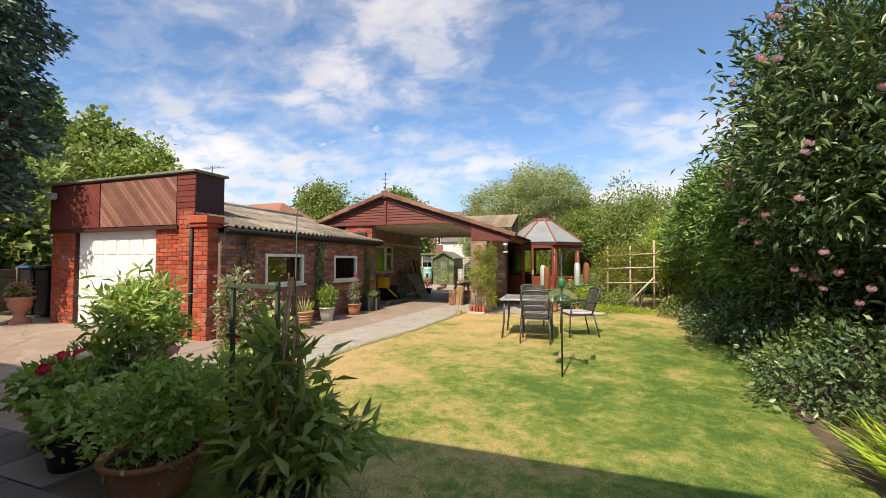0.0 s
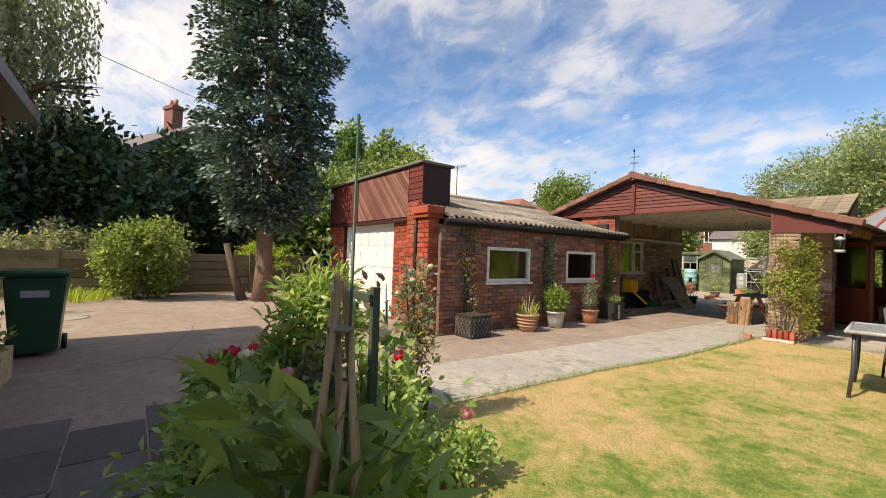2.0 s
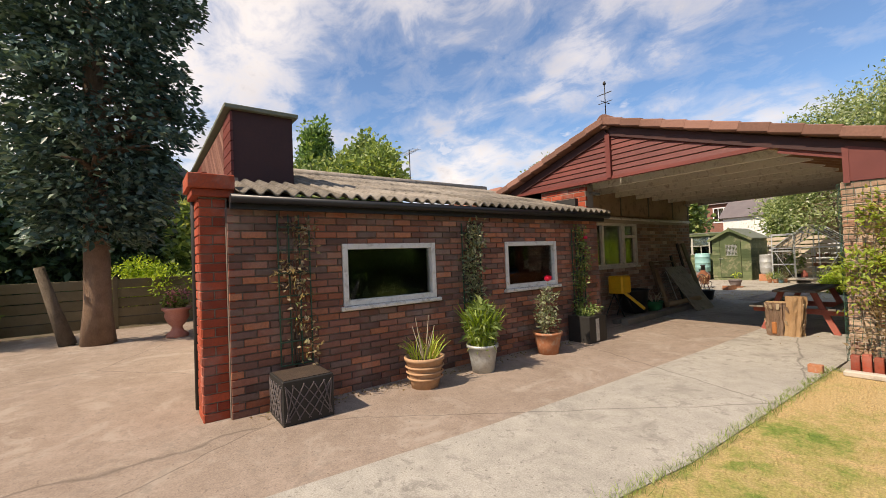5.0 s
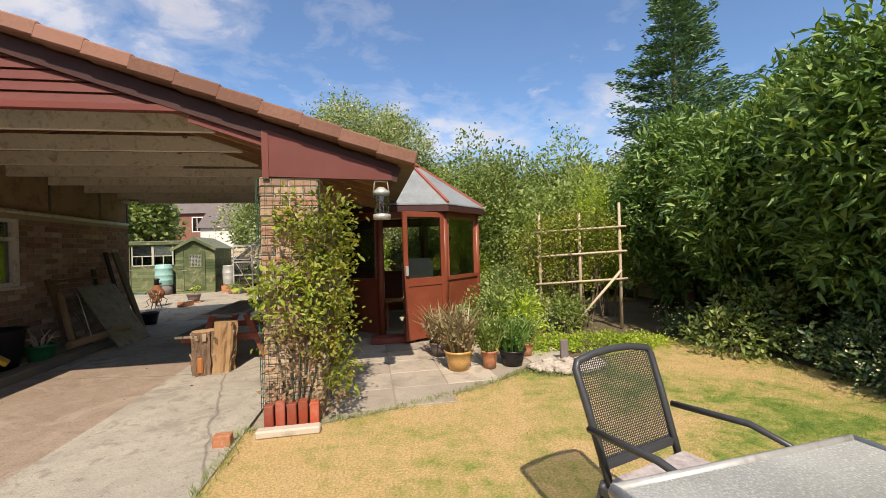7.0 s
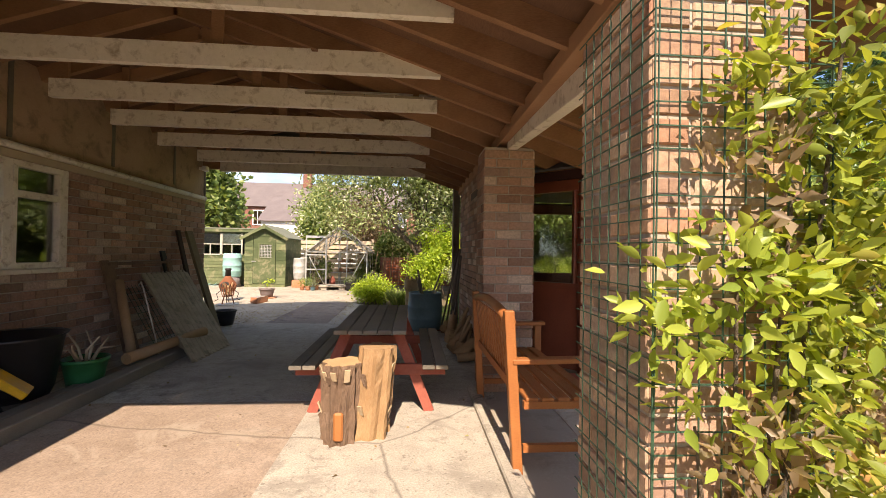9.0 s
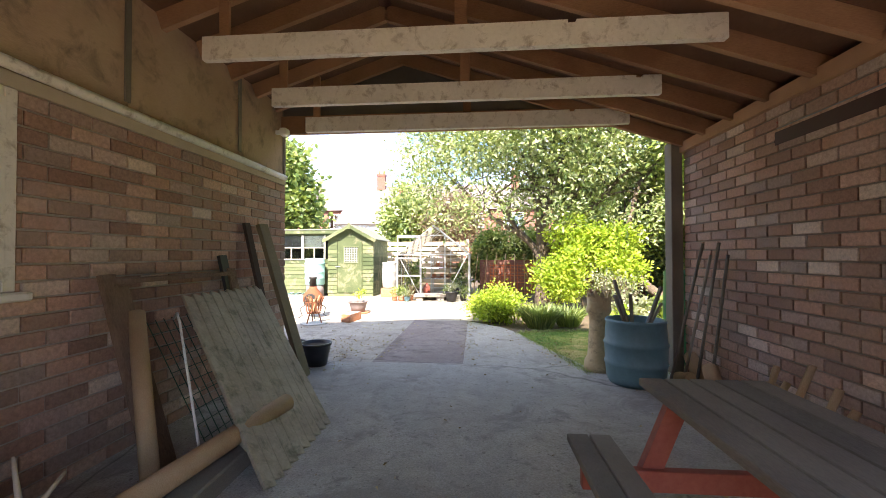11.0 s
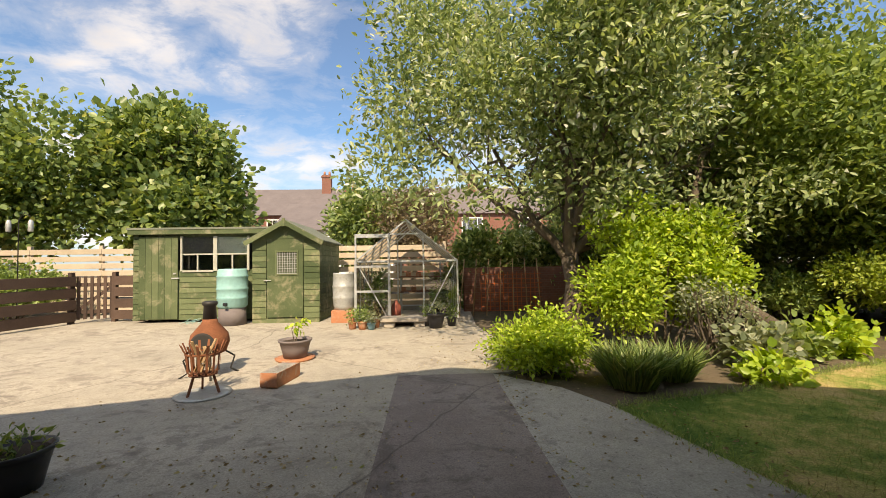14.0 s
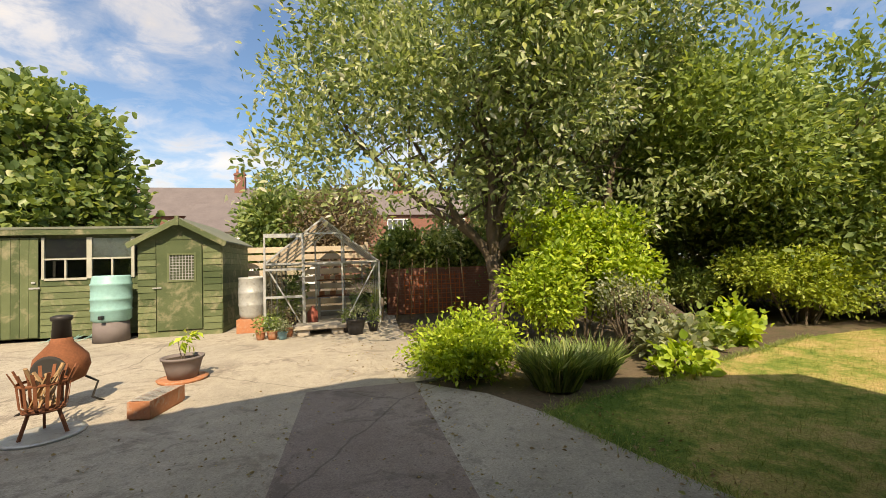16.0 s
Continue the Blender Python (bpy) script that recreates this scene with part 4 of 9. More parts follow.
def diagonal_boards(x0, x1, z0, z1, y, mat, step=0.115):
    """Boards that run down to the right, clipped to the panel."""
    n = int((x1 - x0 + z1 - z0) / step) + 1
    for i in range(n):
        c0, c1 = x0 - (z1 - z0) + i * step, x0 - (z1 - z0) + (i + 1) * step - 0.012
        pts = []
        # band between lines x + z - z0 ... sloping: x = c + (z1 - z)
        def clip(c):
            out = []
            for z in (z0, z1):
                x = c + (z1 - z)
                out.append((x, z))
            return out
        poly2 = [(c0 + (z1 - z0), z0), (c1 + (z1 - z0), z0), (c1, z1), (c0, z1)]
        for axis_lo, val in (("lo", x0), ("hi", x1)):
            res = []
            for k in range(len(poly2)):
                p, q = poly2[k], poly2[(k + 1) % len(poly2)]
                ins = lambda v: v[0] >= val if axis_lo == "lo" else v[0] <= val
                if ins(p):
                    res.append(p)
                if ins(p) != ins(q):
                    f = (val - p[0]) / (q[0] - p[0])
                    res.append((val, p[1] + f * (q[1] - p[1])))
            poly2 = res
            if len(poly2) < 3:
                break
        if len(poly2) < 3:
            continue
        bm = B()
        a = [bm.verts.new((x, y, z)) for x, z in poly2]
        b = [bm.verts.new((x, y + 0.018, z)) for x, z in poly2]
        bm.faces.new(a)
        bm.faces.new(b[::-1])
        for k in range(len(a)):
            bm.faces.new((a[k], b[k], b[(k + 1) % len(a)], a[(k + 1) % len(a)]))
        bmesh.ops.recalc_face_normals(bm, faces=bm.faces)
        part("board", bm, M[mat], par)
diagonal_boards(-10.3, -8.6, 2.12, PT - 0.05, GY - 0.08, "maroon")
diagonal_boards(-8.56, -6.3, 2.12, PT - 0.05, GY - 0.08, "maroon_faded")
part("coping", boxes((-10.4, GY - 0.14, PT, -5.76, GY + 0.66, PT + 0.05), bevel=0.008), M["felt"], par)
for i in range(9):
    part("side_board", boxes((-6.279, GY - 0.055, 2.1 + i * 0.112, -5.80, GY - 0.065 - 0.016, 2.1 + i * 0.112 + 0.1)), M["maroon"], par)
lamp = thing("security_lamp", (-10.0, GY - 0.1, 2.86), "small grey security light on the garage parapet", "lamp")
part("bracket", boxes((-0.02, -0.06, -0.02, 0.02, 0.01, 0.02)), M["iron"], lamp)
part("housing", boxes((-0.1, -0.16, -0.08, 0.1, -0.06, 0.06), bevel=0.01), M["zinc"], lamp)
solid("roof_garage", boxes((-10.3, GY + 0.22, 2.3, -7.95, GY + 5.2, 2.36)), M["felt"], "flat felted garage roof", "roof", "structure")
lw = structure("wall_side", "brick side wall with a slate lean-to roof", "wall")
part("masonry", boxes((-11.6, GY + 1.0, 0, -10.36, GY + 1.2, 2.0)), M["brick_red"], lw)
solid("roof_side", boxes((-12.3, GY + 0.7, 2.0, -10.36, GY + 3.0, 2.06)), M["slate"], "low slate roof beside the garage", "roof", "structure")

# ---- carport ----
RX, RZ, SL = -4.45, 3.44, 0.333          # ridge and slope
YF, YB = 6.8, 12.85
def roof_z(x):
    return RZ - abs(x - RX) * SL
cr = structure("roof_carport", "pitched carport roof with brown interlocking tiles", "roof")
bm = B()
for s, xe in ((1, -0.68), (-1, -8.2)):
    pts = [(RX, RZ - 0.06), (xe, roof_z(xe) - 0.06), (xe, roof_z(xe) - 0.1), (RX, RZ - 0.1)]
    a = [bm.verts.new((x, YF + 0.05, z)) for x, z in pts]
    b = [bm.verts.new((x, YB - 0.02, z)) for x, z in pts]
    bm.faces.new(a); bm.faces.new(b[::-1])
    for k in range(4):
        bm.faces.new((a[k], a[(k + 1) % 4], b[(k + 1) % 4], b[k]))
bmesh.ops.recalc_face_normals(bm, faces=bm.faces)
part("roof_deck", bm, M["deck"], cr)
# tiles: courses down the slope
tile_me = {}
def tile_mesh(w, l, key):
    bm = B()
    box(bm, 0, -w / 2 + 0.004, 0.0, l, w / 2 - 0.004, 0.022, 0.005)
    me = mesh_from(bm, "tile")
    me.materials.append(M[key])
    return me
tm = tile_mesh(0.3, 0.36, "tile")
TILES = []
for s, xe in ((1, -0.68), (-1, -8.2)):
    n = int(abs(xe - RX) / 0.3)
    for i in range(n + 1):
        for j in range(int((YB - YF) / 0.3)):
            TILES.append((s, RX + s * i * 0.3 * 1.0, YF + 0.3 + 0.3 * j))
rest = B()
ang = math.atan(SL)
for k, (s, x, y) in enumerate(TILES):
    m = Matrix.Translation((x, y, roof_z(x) - 0.055 + 0.012)) @ (Matrix.Rotation(0 if s > 0 else math.pi, 4, "Z")) @ Matrix.Rotation(ang - 0.06, 4, "Y")
    box(rest, 0, -0.146, 0.0, 0.34, 0.146, 0.02, 0, m)
part("tiles", rest, M["tile_moss"], cr, kind="stuff")
# verge: cloaked units stepping down the front edge
bm = B()
box(bm, 0, -0.1, -0.085, 0.335, 0.12, 0.03, 0.012)
vm = mesh_from(bm, "verge_tile")
vm.materials.append(M["tile"])
for s, xe in ((1, -0.68), (-1, -8.2)):
    for i in range(int(abs(xe - RX) / 0.3) + 1):
        x = RX + s * i * 0.3
        ob = new("verge_tile", vm)
        ob.parent = cr
        ob.matrix_local = Matrix.Translation((x, YF - 0.02, roof_z(x) + 0.005)) @ Matrix.Rotation(0 if s > 0 else math.pi, 4, "Z") @ Matrix.Rotation(ang - 0.05, 4, "Y")
bm = B()
tube(bm, [(RX, YF - 0.1, RZ - 0.02), (RX, YB, RZ - 0.02)], 0.11, 12)
part("ridge_tiles", bm, M["tile"], cr)
part("barge_board", (lambda bm: ([bar(bm, (RX + s * 0.02, YF + 0.02, RZ - 0.17), (xe + s * -0.0, YF + 0.02, roof_z(xe) - 0.17), 0.03, 0.13) for s, xe in ((1, -0.68), (-1, -8.2))], bm)[1])(B()), M["maroon_dark"], cr)
# boarded gable
gable = structure("gable_carport", "maroon shiplap-boarded gable over the carport opening", "gable")
ZB = 2.56
nb = 8
bh = (RZ - 0.22 - ZB) / nb
for i in range(nb):
    z0, z1 = ZB + i * bh, ZB + (i + 1) * bh - 0.012
    hx = (RZ - 0.2 - z0) / SL
    hx1 = (RZ - 0.2 - z1) / SL
    for s in (-1, 1):
        bm = B()
        a = [(RX + s * 0.045, z0), (RX + s * hx, z0), (RX + s * max(hx1, 0.05), z1), (RX + s * 0.045, z1)]
        f = [bm.verts.new((x, YF + 0.03 + (0.016 if k < 2 else 0.03) - 0.016, z)) for k, (x, z) in enumerate(a)]
        g = [bm.verts.new((x, YF + 0.07, z)) for x, z in a]
        bm.faces.new(f); bm.faces.new(g[::-1])
        for k in range(4):
            bm.faces.new((f[k], g[k], g[(k + 1) % 4], f[(k + 1) % 4]))
        bmesh.ops.recalc_face_normals(bm, faces=bm.faces)
        part("board", bm, M["maroon"], gable)
part("centre_post", boxes((RX - 0.04, YF - 0.01, ZB - 0.03, RX + 0.04, YF + 0.05, RZ - 0.2), bevel=0.004), M["maroon"], gable)
part("bottom_trim", boxes((-7.1, YF + 0.01, ZB - 0.05, -2.02, YF + 0.08, ZB - 0.002)), M["maroon"], gable)
# right fascia triangle over the pillar
bm = B()
a = [(-1.74, 2.0), (-0.74, 1.97), (-0.74, roof_z(-0.74) - 0.16), (-1.74, roof_z(-1.74) - 0.16)]
f = [bm.verts.new((x, YF + 0.0, z)) for x, z in a]
g = [bm.verts.new((x, YF + 0.04, z)) for x, z in a]
bm.faces.new(f); bm.faces.new(g[::-1])
for k in range(4):
    bm.faces.new((f[k], g[k], g[(k + 1) % 4], f[(k + 1) % 4]))
bmesh.ops.recalc_face_normals(bm, faces=bm.faces)
part("corner_board", bm, M["maroon"], gable)
part("pillar_trim", boxes((-1.77, YF - 0.01, 1.98, -1.72, YF + 0.05, roof_z(-1.74) - 0.17)), M["maroon"], gable)
part("filler_board", (lambda bm: (bar(bm, (-2.3, YF + 0.05, roof_z(-2.3) - 0.22), (-1.72, YF + 0.05, roof_z(-1.72) - 0.22), 0.03, 0.14), bm)[1])(B()), M["maroon"], gable)
# brick left of the opening
bl = structure("wall_carport_upper", "orange brick upper wall beside the gable", "wall")
part("masonry", boxes((-5.9, YF + 0.09, 1.9, -4.95, YF + 0.3, ZB - 0.05)), M["mortar"], bl)
LATE.append((bl, (-5.9, YF + 0.085, 1.99), (1, 0, 0), (0, -1, 0), brick_grid(0.96, 0.0, 0.5, 0.235, 0.0828, 0.01, []), "red", (-5, 7, 2)))
# left wall
LX = -5.85
CW = (8.1, 10.12, 1.03, 1.98)
lwall = structure("wall_carport_left", "old brick carport wall with a boarded upper part", "wall")
part("masonry", boxes((LX - 0.2, 7.1, 0, LX - 0.012, CW[0], 2.02), (LX - 0.2, CW[1], 0, LX - 0.012, YB, 2.02), (LX - 0.2, CW[0], 0, LX - 0.012, CW[1], CW[2]), (LX - 0.2, CW[0], CW[3], LX - 0.012, CW[1], 2.02)), M["mortar_car"], lwall)
yy = 7.1
while yy < YB - 0.1:
    ye = min(yy + 1.22, YB)
    part("plywood", boxes((LX - 0.1, yy + 0.004, 2.04, LX - 0.02, ye - 0.004, 3.1), bevel=0.002), M["plywood"], lwall)
    part("batten", boxes((LX - 0.018, ye - 0.03, 2.16, LX - 0.006, ye + 0.012, 3.0)), M["wood_grey"], lwall)
    yy = ye
part("wall_plate", boxes((LX - 0.0, 7.15, 1.98, LX + 0.03, YB - 0.05, 2.05), bevel=0.003), M["wood_pale"], lwall)
LATE.append((lwall, (LX, 7.1, 0), (0, 1, 0), (1, 0, 0), brick_grid(YB - 7.1, 0, 2.02, 0.235, 0.0828, 0.011, [(CW[0] - 7.1, CW[1] - 7.1, CW[2], CW[3])]), "car", (LX, 11.2, 1)))
LATE.append((lwall, (LX - 0.22, YB + 0.0, 0), (1, 0, 0), (0, 1, 0), brick_grid(0.22, 0, 2.02, 0.235, 0.0828, 0.011, []), "car", (LX, 11.2, 1)))
part("render_end", boxes((LX - 0.2, YB - 0.02, 2.03, LX + 0.0, YB + 0.01, 2.72)), M["mortar"], lwall)
bm = B()
tube(bm, [(LX + 0.045, 7.15, 2.1), (LX + 0.045, YB - 0.1, 2.06)], 0.032, 8)
solid("wall_pipe", bm, M["cream"], "cream-painted pipe along the carport wall", "pipe", "structure")
flat_window("window_3", LX, CW, "cream-painted casement window in the carport wall", "cream", 0.055, True, bars=[
    (LX - 0.06, 9.47, CW[2] + 0.05, LX + 0.012, 9.55, CW[3] - 0.05), (LX - 0.05, 9.55, 1.66, LX + 0.012, 10.02, 1.72), (LX - 0.05, 8.72, CW[2] + 0.05, LX + 0.01, 8.78, CW[3] - 0.05),
    (LX - 0.05, 10.02, CW[2] + 0.05, LX + 0.018, 10.07, CW[3] - 0.05), (LX - 0.05, 9.551, CW[2] + 0.05, LX + 0.018, 9.59, CW[3] - 0.05)])
d4 = structure("door_4", "narrow white-painted door in the carport corner", "door")
part("door_leaf", boxes((LX - 0.02, 7.18, 0.02, LX + 0.035, 7.9, 1.95), bevel=0.004), M["cream"], d4)
part("door_handle", boxes((LX + 0.035, 7.24, 0.98, LX + 0.07, 7.3, 1.0)), M["iron"], d4)
# shell behind window_3, with the indoor shade painted as near-black walls
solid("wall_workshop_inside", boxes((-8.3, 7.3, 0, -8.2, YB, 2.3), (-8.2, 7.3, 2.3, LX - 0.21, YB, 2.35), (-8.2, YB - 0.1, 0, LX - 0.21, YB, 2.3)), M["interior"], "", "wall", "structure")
# right wall and piers
def brick_column(name, x0, y0, x1, y1, z1, key, label, near):
    c = structure(name, label, "pillar")
    part("masonry", boxes((x0 + 0.006, y0 + 0.006, 0, x1 - 0.006, y1 - 0.006, z1)), M["mortar_car"], c)
    LATE.append((c, (x0, y0, 0), (1, 0, 0), (0, -1, 0), brick_grid(x1 - x0, 0, z1, 0.225, 0.08, 0.01, []), key, near))
    LATE.append((c, (x1, y0, 0), (0, 1, 0), (1, 0, 0), brick_grid(y1 - y0, 0, z1, 0.225, 0.08, 0.01, []), key, near))
    LATE.append((c, (x0, y1, 0), (0, -1, 0), (-1, 0, 0), brick_grid(y1 - y0, 0, z1, 0.225, 0.08, 0.01, []), key, near))
    return c
brick_column("pillar_front", -1.8, 6.82, -1.35, 7.27, 2.0, "pil", "pale weathered brick pillar with wire netting and climbing plant", (-1.8, 6.8, 1))
brick_column("pillar_back", -1.80, 9.38, -1.34, 9.74, 2.18, "car", "rough brick pillar beside the garden bench", (-1.8, 9.4, 1))
rw = structure("wall_carport_right", "red brick carport wall behind the picnic table", "wall")
part("masonry", boxes((-1.608, 9.74, 0, -1.49, YB - 0.2, 2.2)), M["mortar"], rw)
LATE.append((rw, (-1.62, YB - 0.2, 0), (0, -1, 0), (-1, 0, 0), brick_grid(YB - 0.2 - 9.74, 0, 2.2, 0.235, 0.0828, 0.011, []), "car", (-1.62, 10, 1)))
LATE.append((rw, (-1.62, YB - 0.2, 0), (1, 0, 0), (0, 1, 0), brick_grid(0.13, 0, 2.2, 0.235, 0.0828, 0.011, []), "car", (-1.86, 10, 1)))
solid("post_carport", boxes((-1.74, YB - 0.2, 0, -1.63, YB - 0.05, 2.34), bevel=0.006), M["wood_grey"], "dark timber post at the carport's back corner", "post", "structure")
# beams, rafters, plates
def notched_beam(y, x0, x1, z0, z1, notch):
    """A tie beam with a small notch cut in its top edge."""
    bm = B()
    pts = [(x0, z0), (x1, z0), (x1, z1), (notch + 0.03, z1), (notch + 0.03, z1 - 0.02), (notch - 0.02, z1 - 0.02), (notch - 0.02, z1), (x0, z1)]
    f = [bm.verts.new((x, y - 0.025, z)) for x, z in pts]
    g = [bm.verts.new((x, y + 0.025, z)) for x, z in pts]
    bm.faces.new(f)
    bm.faces.new(g[::-1])
    for k in range(len(pts)):
        bm.faces.new((f[k], g[k], g[(k + 1) % len(pts)], f[(k + 1) % len(pts)]))
    bmesh.ops.recalc_face_normals(bm, faces=bm.faces)
    return bm


for i, y in enumerate((7.2, 7.92, 8.64, 9.36, 10.08, 10.87, 11.69, 12.42)):
    solid("tie_beam", notched_beam(y, -5.4 - 0.02 * (i % 3), -2.25 + 0.02 * (i % 2), 2.455, 2.605, -2.42 - 0.35 * (i % 3)), M["cream"], "pale painted tie beam under the carport roof", "beam", "structure")
    solid("hanger", boxes((-3.82, y + 0.026, 2.5, -3.74, y + 0.05, roof_z(-3.78) - 0.1), bevel=0.003), M["rafter"], "bare timber hanger from the ridge to a tie beam", "beam", "structure")
    solid("hanger", boxes((-5.36, y + 0.026, 2.52, -5.29, y + 0.05, roof_z(-5.33) - 0.1), bevel=0.003), M["rafter"], "bare timber hanger from a rafter to a tie beam", "beam", "structure")
for i in range(15):
    y = 7.0 + i * 0.4
    for s, xe in ((1, -0.75), (-1, -5.85)):
        bm = B()
        bar(bm, (RX, y, RZ - 0.16), (xe, y, roof_z(xe) - 0.16), 0.045, 0.15)
        solid("rafter", bm, M["rafter"], "bare timber rafter of the carport roof", "rafter", "structure")
solid("wall_plate", boxes((-1.66, 7.3, 2.22, -1.54, YB - 0.1, 2.32), bevel=0.004), M["rafter"], "timber plate on the carport wall", "beam", "structure")
bm = B()
bar(bm, (-1.5, 6.9, 2.1), (-1.55, 9.37, 2.24), 0.09, 0.16, bevel=0.004)
solid("side_beam", bm, M["cream"], "pale painted side beam from pillar to pillar", "beam", "structure")
solid("fascia_back", boxes((-5.9, YB - 0.06, ZB, -2.1, YB, ZB + 0.2), bevel=0.004), M["rafter"], "rough timber header over the back opening", "beam", "structure")
bm = B()
bar(bm, (-2.1, YB - 0.03, ZB + 0.1), (-1.5, YB - 0.03, 2.4), 0.05, 0.2)
solid("header_end", bm, M["rafter"], "sloping end of the back header", "beam", "structure")
bm = B()
poly(bm, [(-7.0, 0), (-2.1, 0), (RX, 0.65)], 0, 0.03)
bmesh.ops.rotate(bm, verts=bm.verts, cent=(0, 0, 0), matrix=Matrix.Rotation(radians(90), 3, "X"))
bmesh.ops.translate(bm, verts=bm.verts, vec=(0, YB, ZB + 0.2))
solid("gable_back", bm, M["wood_grey"], "boarded back gable", "gable", "structure")
# weather vane
vane = thing("weather_vane", (RX, YF, RZ + 0.08), "wrought iron weather vane on the carport ridge", "weather vane")
bm = B(); tube(bm, [(0, 0, 0), (0, 0, 0.5)], 0.008, 6); part("rod", bm, M["iron"], vane)
bm = B(); bar(bm, (-0.12, 0, 0.22), (0.12, 0, 0.22), 0.008); bar(bm, (0, -0.12, 0.22), (0, 0.12, 0.22), 0.008); part("compass_arms", bm, M["iron"], vane)
bm = B(); bar(bm, (-0.13, 0, 0.36), (0.12, 0, 0.36), 0.008, 0.01); part("arrow", bm, M["iron"], vane)
bm = B(); lathe(bm, [(0.02, 0.5), (0.026, 0.52), (0.018, 0.545), (0.004, 0.56)], 10); part("finial", bm, M["iron"], vane)
# small tiled roof behind on the right
sr = structure("roof_link", "mossy tiled roof between the carport and the summerhouse", "roof")
for r in range(5):
    bm = B()
    for c in range(9):
        m = Matrix.Translation((-3.35 + c * 0.25, 9.3 + r * 0.26, 2.55 + r * 0.11)) @ Matrix.Rotation(radians(22), 4, "X")
        box(bm, 0, 0, 0, 0.243, 0.32, 0.02, 0, m)
    part("tile_course", bm, M["tile_moss"], sr)
bm = B()
poly(bm, [(9.32, 2.3), (10.6, 2.3), (10.6, 3.08)], -1.15, -1.12)
for v in bm.verts:
    v.co = Vector((v.co.z, v.co.x, v.co.y))
part("end_board", bm, M["maroon_dark"], sr)

# ---- house ----
HY = -4.15
hw = structure("wall_house", "red brick house wall with a white window", "wall")
hx0, hx1 = -7.1, -1.6
wx0, wx1, wz0, wz1 = -3.76, -2.3, 1.2, 2.2
part("masonry", boxes((hx0, HY - 0.25, 0, wx0, HY - 0.012, 3.1), (wx1, HY - 0.25, 0, hx1, HY - 0.012, 3.1), (wx0, HY - 0.25, 0, wx1, HY - 0.012, wz0), (wx0, HY - 0.25, wz1, wx1, HY - 0.012, 3.1), (hx0, -9.5, 0, hx0 + 0.25, HY - 0.25, 3.1)), M["mortar_car"], hw)
LATE.append((hw, (hx1, HY, 0), (-1, 0, 0), (0, 1, 0), brick_grid(hx1 - hx0, 0, 3.1, 0.225, 0.075, 0.011, [(hx1 - wx1, hx1 - wx0, wz0, wz1 + 0.22)]), "hou", (-4.5, HY, 1.5)))
LATE.append((hw, (hx0, HY, 0), (0, -1, 0), (-1, 0, 0), brick_grid(3.0, 0, 3.1, 0.225, 0.075, 0.011, []), "hou", (-7, HY, 1.5)))
part("lintel", boxes((wx0 - 0.18, HY - 0.02, wz1 + 0.0, wx1 + 0.18, HY + 0.004, wz1 + 0.21)), M["stone"], hw)
hwin = structure("window_house", "white plastic house window with net curtains", "window")
part("window_frame", boxes((wx0, HY - 0.09, wz0, wx0 + 0.07, HY - 0.01, wz1), (wx1 - 0.07, HY - 0.09, wz0, wx1, HY - 0.01, wz1), (wx0 + 0.07, HY - 0.09, wz0, wx1 - 0.07, HY - 0.01, wz0 + 0.07), (wx0 + 0.07, HY - 0.09, wz1 - 0.07, wx1 - 0.07, HY - 0.01, wz1), bevel=0.006), M["doorwhite"], hwin)
hpane = part("pane", boxes((wx0 + 0.07, HY - 0.06, wz0 + 0.07, wx1 - 0.07, HY - 0.055, wz1 - 0.07)), M["glass_house"], hwin)
hpane.visible_shadow = False
bm = B()
nf = 150
cw_ = [(bm.verts.new((wx0 + 0.07 + (wx1 - wx0 - 0.14) * k / nf, HY - 0.13 + 0.018 * math.sin(k * 0.75) + 0.008 * math.sin(k * 0.31), wz0 + 0.07)), bm.verts.new((wx0 + 0.07 + (wx1 - wx0 - 0.14) * k / nf, HY - 0.13 + 0.018 * math.sin(k * 0.75) + 0.008 * math.sin(k * 0.31), wz1 - 0.07))) for k in range(nf + 1)]
for p0, p1 in zip(cw_, cw_[1:]):
    bm.faces.new((p0[0], p0[1], p1[1], p1[0])).smooth = True
part("net_curtain", bm, M["net"], hwin)
part("window_sill", boxes((wx0 - 0.12, HY - 0.03, wz0 - 0.04, wx1 + 0.1, HY + 0.09, wz0 - 0.004), bevel=0.006), M["doorwhite"], hwin)
solid("wall_house_rear", boxes((-1.85, -5.6, 0, -1.6, HY - 0.25, 3.1), (-1.6, -5.6, 0, 2.35, -5.35, 3.1), (2.1, -9.5, 0, 2.35, -5.6, 3.1), (-6.85, -9.5, 0, 2.1, -9.25, 3.1)), M["far_brick"], "red brick rear wall of the house", "wall", "structure")
bm = B()
pts = [(-3.82, 3.12), (-9.7, 3.12), (-6.7, 5.2)]
a = [bm.verts.new((-7.35, y, z)) for y, z in pts]; b = [bm.verts.new((-1.55, y, z)) for y, z in pts]
bm.faces.new(a); bm.faces.new(b[::-1])
for k in range(3):
    bm.faces.new((a[k], b[k], b[(k + 1) % 3], a[(k + 1) % 3]))
bmesh.ops.recalc_face_normals(bm, faces=bm.faces)
solid("roof_house", bm, M["slate"], "slate roof of the house", "roof", "structure")
bm = B()
pts = [(-4.1, 3.12), (-9.7, 3.12), (-6.9, 5.0)]
a = [bm.verts.new((-1.54, y, z)) for y, z in pts]; b = [bm.verts.new((2.35, y, z)) for y, z in pts]
bm.faces.new(a); bm.faces.new(b[::-1])
for k in range(3):
    bm.faces.new((a[k], b[k], b[(k + 1) % 3], a[(k + 1) % 3]))
